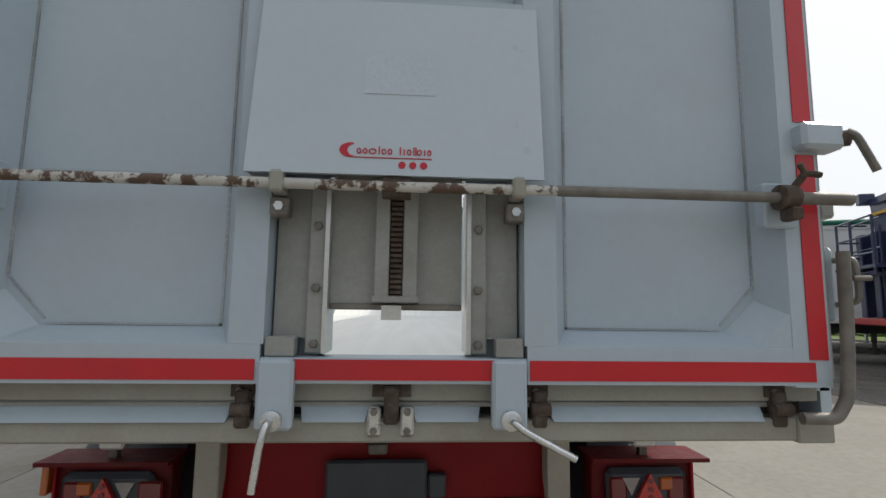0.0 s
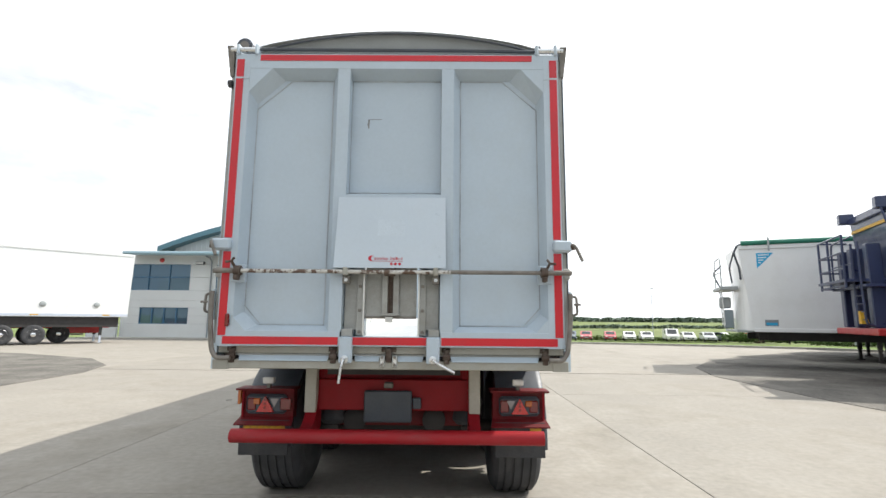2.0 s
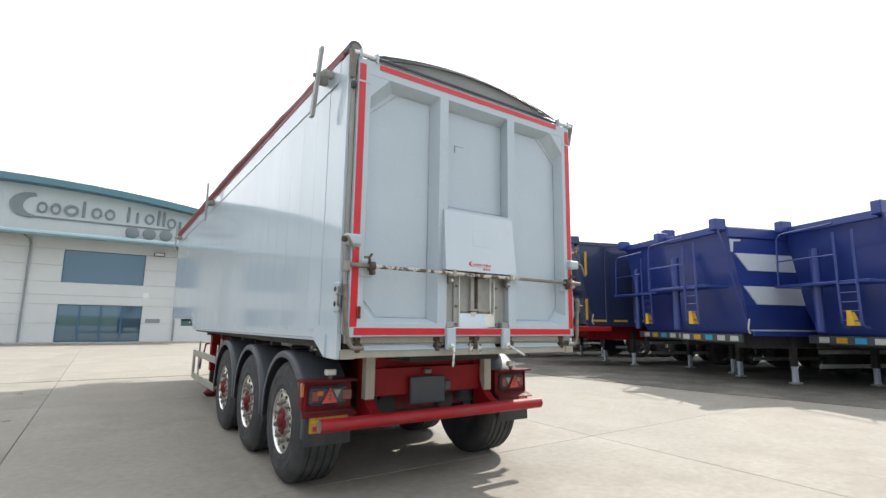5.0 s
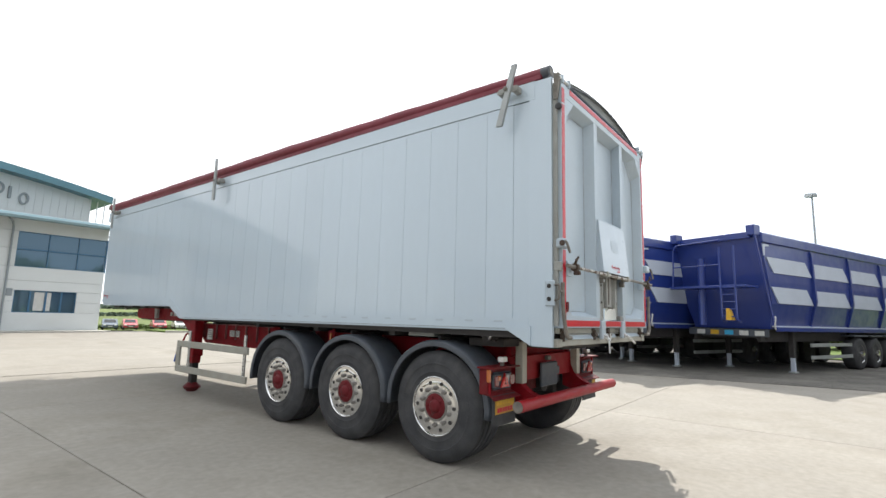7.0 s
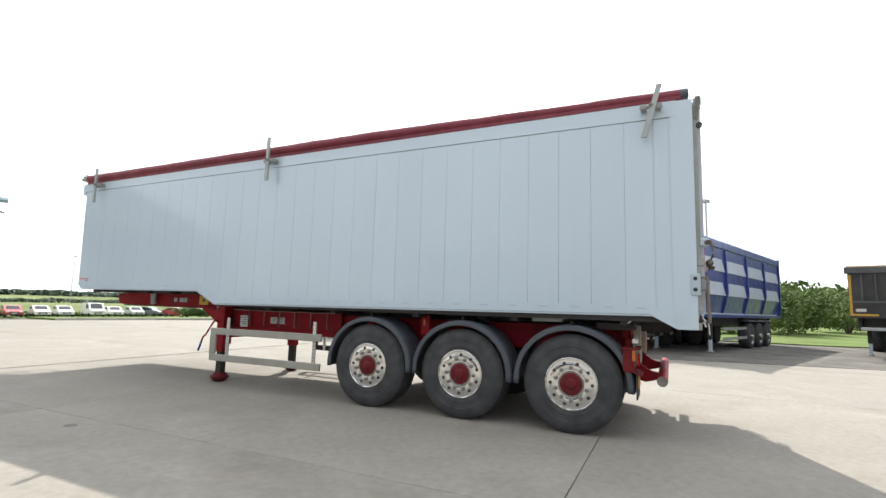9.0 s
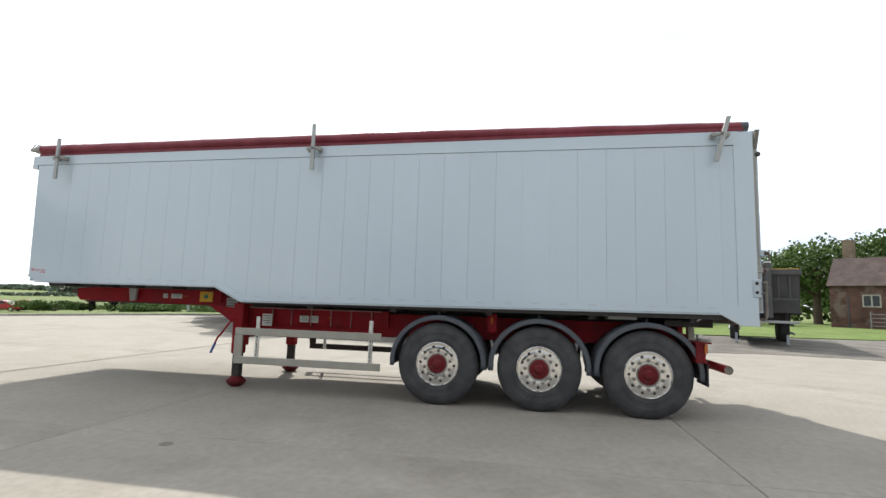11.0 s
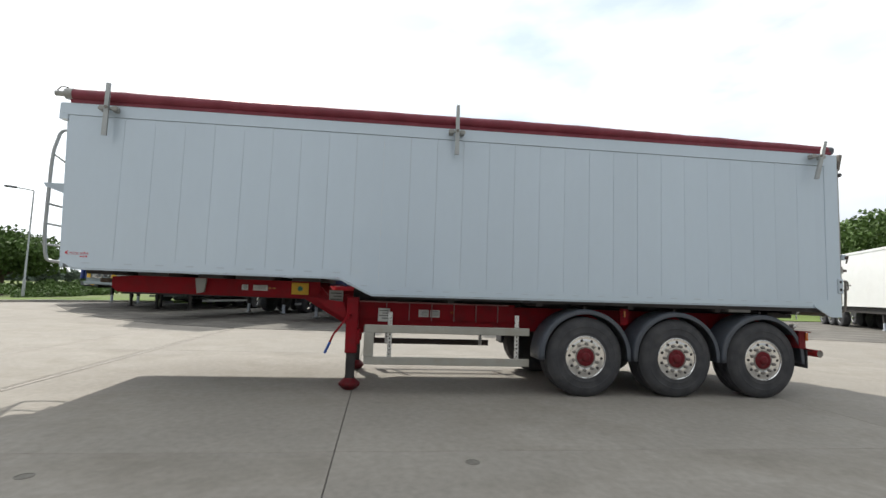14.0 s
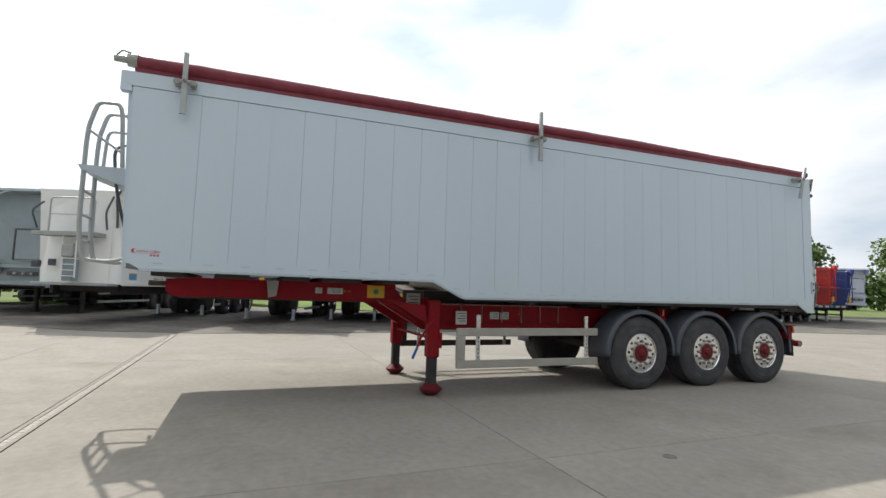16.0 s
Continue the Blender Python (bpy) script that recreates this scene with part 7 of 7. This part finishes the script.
lamp_post("tall galvanised lamp post behind the blue trailers", (23.9, -0.2, 0.06), 7.5, 40, "head")
lamp_post("galvanised lamp post on the grass beside an old barn", (37.7, -26.3, 0.06), 11.2, 30, "head")
lamp_post("slim galvanised lamp post with an outreach arm", (28.0, 31.5, 0.05), 7.0, 140, "arm")
lamp_post("slim grey lamp post beyond the car park", (35.1, 81.0, land(35, 81)), 8.6, 20, "head", "pipe")


# ---- old brick barn ----
def barn():
    b = thing("brick_barn", "old red brick farmhouse and barn with dark tiled roof", "house", at=(47.5, -35.0, 0.0), turn=-131)
    part("wall", box(B(), -8.6, 6.2, 0, 5, 0, 4.7), "brick", b, "weathered red brick wall")
    bm = B()
    v = [bm.verts.new(q) for q in ((-8.8, -0.35, 4.55), (6.6, -0.35, 4.55), (6.6, 6.0, 4.55), (-8.8, 6.0, 4.55), (-8.8, 3.2, 7.85), (4.2, 3.2, 7.85))]
    for q in ((0, 1, 5, 4), (1, 2, 5), (2, 3, 4, 5), (3, 0, 4), (3, 2, 1, 0)):
        bm.faces.new([v[k] for k in q])
    part("roof", bm, "tile", b, "dark clay tiled roof, hipped at one end")
    for x0, x1, z0, z1 in ((2.7, 3.4, 3.45, 4.25), (2.65, 3.95, 1.1, 1.95)):
        w = part("window", box(B(), x0, x1, -0.03, 0.05, z0, z1), "carglass", b, "small pale-framed window")
        for k in range(3):
            x = x0 + (x1 - x0) * k / 2
            part("window_frame", box(B(), x - 0.05, x + 0.05, -0.06, -0.031, z0, z1), "stonepale", w)
        for z in (z0, z1):
            part("window_frame", box(B(), x0 - 0.06, x1 + 0.06, -0.065, -0.0305, z - 0.05, z + 0.05), "stonepale", w)
    part("gable", prism(B(), [(0, 4.7), (5, 4.7), (3.2, 7.55)], "x", -8.6, -8.3), "brick", b)
    part("cross_gable", prism(B(), [(-3.6, 5.3), (4.4, 5.3), (0.4, 9.3)], "y", 5.2, 5.6), "brick", b)
    # cross roof takes the tile colour that is painted as sunlit
    part("cross_roof", prism(B(), [(-4.1, 5.1), (0.4, 9.7), (4.9, 5.1), (4.7, 4.9), (0.4, 9.3), (-3.9, 4.9)], "y", 5.0, 13), "tile_lit", b, "clay tiled roof in a painted sunlit tone")
    ch = part("chimney", box(B(), -3.9, -2.2, 6.6, 8.2, 6.0, 11.4), "oldstack", b, "brick chimney stack")
    part("chimney_cap", box(B(), -4.0, -2.1, 6.5, 8.3, 11.0, 11.5), "oldstack", ch)
    for x in (-3.5, -2.6):
        part("chimney_pot", lathe(B(), [(11.5, 0.16), (12.0, 0.13)], 10, "z", (x, 7.4, 0)), "oldstack", ch)
    part("chimney", box(B(), -8.2, -7.2, 4.5, 5.7, 6.0, 10.1), "oldstack", b, "brick chimney stack")
    w = part("window", box(B(), -5.7, -4.4, -0.03, 0.05, 2.4, 3.5), "carglass", b, "small white-framed window")
    for x in (-5.75, -5.05, -4.35):
        part("window_frame", box(B(), x - 0.06, x + 0.06, -0.06, -0.031, 2.35, 3.55), "stonepale", w)
    for z in (2.35, 3.55):
        part("window_frame", box(B(), -5.8, -4.3, -0.065, -0.0305, z - 0.06, z + 0.06), "stonepale", w)
    for x in (-7.0, -2.2, 2.6):
        part("drainpipe", box(B(), x - 0.06, x + 0.06, -0.1, 0, 0, 3.4), "black", b)
    g = thing("field_gate", "small grey tubular gate against the barn wall", "gate", at=(49.6, -31.3, 0.06), turn=-131)
    for z in (0.3, 0.7, 1.1, 1.5):
        part("rail", tube(B(), [(-0.9, 0, z), (0.9, 0, z)], 0.03, 6), "galv", g)
    for x in (-0.9, 0.9):
        part("post", tube(B(), [(x, 0, 0), (x, 0, 1.7)], 0.04, 6), "galv", g)


barn()


# ---- trees, bushes, hedges, woods ----
def leaf_cloud(bm, rng, centre, radii, count, size):
    """Many small bent leaf clumps spread through an uneven crown."""
    cx, cy, cz = centre
    for _ in range(count):
        while True:
            p = Vector((rng.uniform(-1, 1), rng.uniform(-1, 1), rng.uniform(-1, 1)))
            if p.length < 1 and p.length > 0.35 * rng.random():
                break
        lump = 1 + 0.38 * noise.noise(p.normalized() * 2.1 + Vector((cx * 0.37, cy * 0.41, 0)))
        q = Vector((cx + p.x * radii[0] * lump, cy + p.y * radii[1] * lump, cz + p.z * radii[2] * lump))
        s = size * rng.uniform(0.55, 1.3)
        n = Vector((rng.gauss(0, 1), rng.gauss(0, 1), rng.gauss(0.4, 1))).normalized()
        u = n.orthogonal().normalized()
        u.rotate(Matrix.Rotation(rng.uniform(0, 6.28), 3, n))
        v = n.cross(u)
        a, b, c, d = (q + u * s, q + v * s * 0.7 + n * s * 0.2, q - u * s * 0.9, q - v * s * 0.75 + n * s * 0.15)
        vs = [bm.verts.new(w) for w in (a, b, c, d)]
        bm.faces.new((vs[0], vs[1], vs[2]))
        bm.faces.new((vs[0], vs[2], vs[3]))


def tree(label, at, h, r, seed, material="leaf", leaves=9000):
    rng = random.Random(seed)
    t = thing("tree", label, "tree", at=at)
    bm = B()
    tube(bm, [(0, 0, -0.2), (0.05, 0.02, h * 0.2), (0.1, -0.05, h * 0.45), (0, 0, h * 0.75)], [r * 0.085, r * 0.07, r * 0.05, r * 0.02], 9)
    limbs = []
    for k in range(9):
        a = k * 2.4 + rng.uniform(-0.3, 0.3)
        z = h * rng.uniform(0.28, 0.6)
        e = Vector((math.cos(a) * r * rng.uniform(0.45, 0.8), math.sin(a) * r * rng.uniform(0.45, 0.8), z + h * rng.uniform(0.1, 0.28)))
        tube(bm, [(0.05, 0, z), (e.x * 0.5, e.y * 0.5, z + (e.z - z) * 0.6), e], [r * 0.035, r * 0.025, r * 0.01], 6)
        limbs.append(e)
    part("trunk", bm, "bark", t, smooth=50)
    bm = B()
    for e in limbs:
        leaf_cloud(bm, rng, e, (r * 0.45, r * 0.45, h * 0.17), leaves // 14, r * 0.03 + 0.03)
    leaf_cloud(bm, rng, (0, 0, h * 0.64), (r * 0.85, r * 0.85, h * 0.33), leaves // 3, r * 0.032 + 0.03)
    part("crown", bm, material, t, "full summer foliage")


def bush(label, at, rx, ry, h, seed, material="leaf_light", leaves=8500):
    rng = random.Random(seed)
    t = thing("bush", label, "bush", at=at)
    bm = B()
    for k in range(7):
        a = k * 0.9
        tube(bm, [(0.1 * math.cos(a), 0.1 * math.sin(a), 0), (rx * 0.5 * math.cos(a), ry * 0.5 * math.sin(a), h * 0.7)], [0.06, 0.02], 5)
    part("stems", bm, "bark", t)
    bm = B()
    for k in range(9):
        c = (rng.uniform(-0.65, 0.65) * rx, rng.uniform(-0.6, 0.6) * ry, h * rng.uniform(0.35, 0.62))
        leaf_cloud(bm, rng, c, (rx * 0.42, ry * 0.5, h * 0.36), leaves // 9, 0.105)
    part("foliage", bm, material, t)


tree("broad green oak tree beyond the yard", (58, 54, -1.2), 8.6, 6.6, 1, leaves=14000)
tree("rounded green oak behind far trailers", (46, 54.5, -1.2), 8.8, 4.6, 2, leaves=9000)
tree("large oak rising behind the barn roof", (64, -47, 0), 13.5, 8.5, 3, leaves=12000)
tree("tall oak behind the barn", (70, -36, 0), 12.5, 7.0, 4, leaves=10000)
tree("broad dark oak beyond the parked trailers", (34, -44, 0), 11.5, 7.5, 5, leaves=13000)
tree("oak tree beside the barn", (40, -48, 0), 12.0, 6.5, 6, leaves=10000)
tree("spreading oak beyond the white trailers", (20, -58, 0), 11.5, 6.5, 7, "leaf_light", leaves=10000)
tree("oak beyond the red trailer", (10, -62, 0), 9.5, 6.0, 8, leaves=10000)
for k, (x, y, rx, h) in enumerate(((36, -4.5, 3.8, 4.4), (41, -7.0, 4.2, 4.0), (46, -12, 4.5, 4.3), (50, -17, 5, 4.0), (54, -23, 5, 4.0), (33, -1.0, 2.8, 2.6), (58, -4, 6, 4.6))):
    bush("pale green overgrown hawthorn bush on the bank", (x, y, 0.0), rx, 2.6, h, 20 + k)
for k, (x, y, rx, h) in enumerate(((36, 42, 5, 1.6), (43, 45, 5, 1.8), (50, 40, 5, 1.7), (40, 37, 4, 1.4), (57, 47, 6, 2.2), (33, 50, 4, 1.5))):
    bush("low green hedge bush beyond the yard", (x, y, -0.6), rx, 1.6, h * 0.7, 40 + k, "leaf", 4500)


def hedge_row(name, label, x0, y0, x1, y1, h, depth, seed, count, size, material="wood_hazed"):
    rng = random.Random(seed)
    bm = B()
    for _ in range(count):
        f = rng.random()
        x, y = x0 + (x1 - x0) * f, y0 + (y1 - y0) * f + rng.uniform(-depth, depth)
        hh = h * (0.55 + 0.6 * abs(noise.noise((f * 14, seed, 0))) + 0.25 * noise.noise((f * 60, seed, 4)))
        z = land(x, y) + rng.random() ** 0.6 * max(0.3, hh)
        s = size * rng.uniform(0.6, 1.3)
        n = Vector((rng.gauss(0, 1), rng.gauss(0, 1), rng.gauss(0.5, 1))).normalized()
        u = n.orthogonal().normalized()
        v = n.cross(u)
        vs = [bm.verts.new(Vector((x, y, z)) + w) for w in (u * s, v * s * 0.8, -u * s, -v * s * 0.8)]
        bm.faces.new(vs)
    solid(name, bm, material, label, "hedge", kind="stuff")


hedge_row("hedge", "low green hedge behind the car park", 6, 84, 75, 78, 0.95, 1.0, 51, 9000, 0.2, "leaf_light")
hedge_row("hedge", "dark field hedge across the farmland", -20, 190, 320, 205, 1.6, 1.4, 52, 5200, 0.6)
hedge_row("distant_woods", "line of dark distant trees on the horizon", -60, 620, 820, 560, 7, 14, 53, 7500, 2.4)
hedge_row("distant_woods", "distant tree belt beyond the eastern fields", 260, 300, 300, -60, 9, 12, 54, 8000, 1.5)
hedge_row("hedge", "green hedge at the far edge of the grass bank", 44, 4, 110, -34, 3.4, 1.6, 55, 5200, 0.42, "leaf_light")
hedge_row("distant_woods", "trees along the southern skyline", 140, 10, 60, -160, 11, 9, 56, 13000, 0.75, "leaf")
hedge_row("hedge", "hedge along the eastern lane", 60, 70, 90, 10, 2.2, 1.6, 57, 3200, 0.4, "leaf")
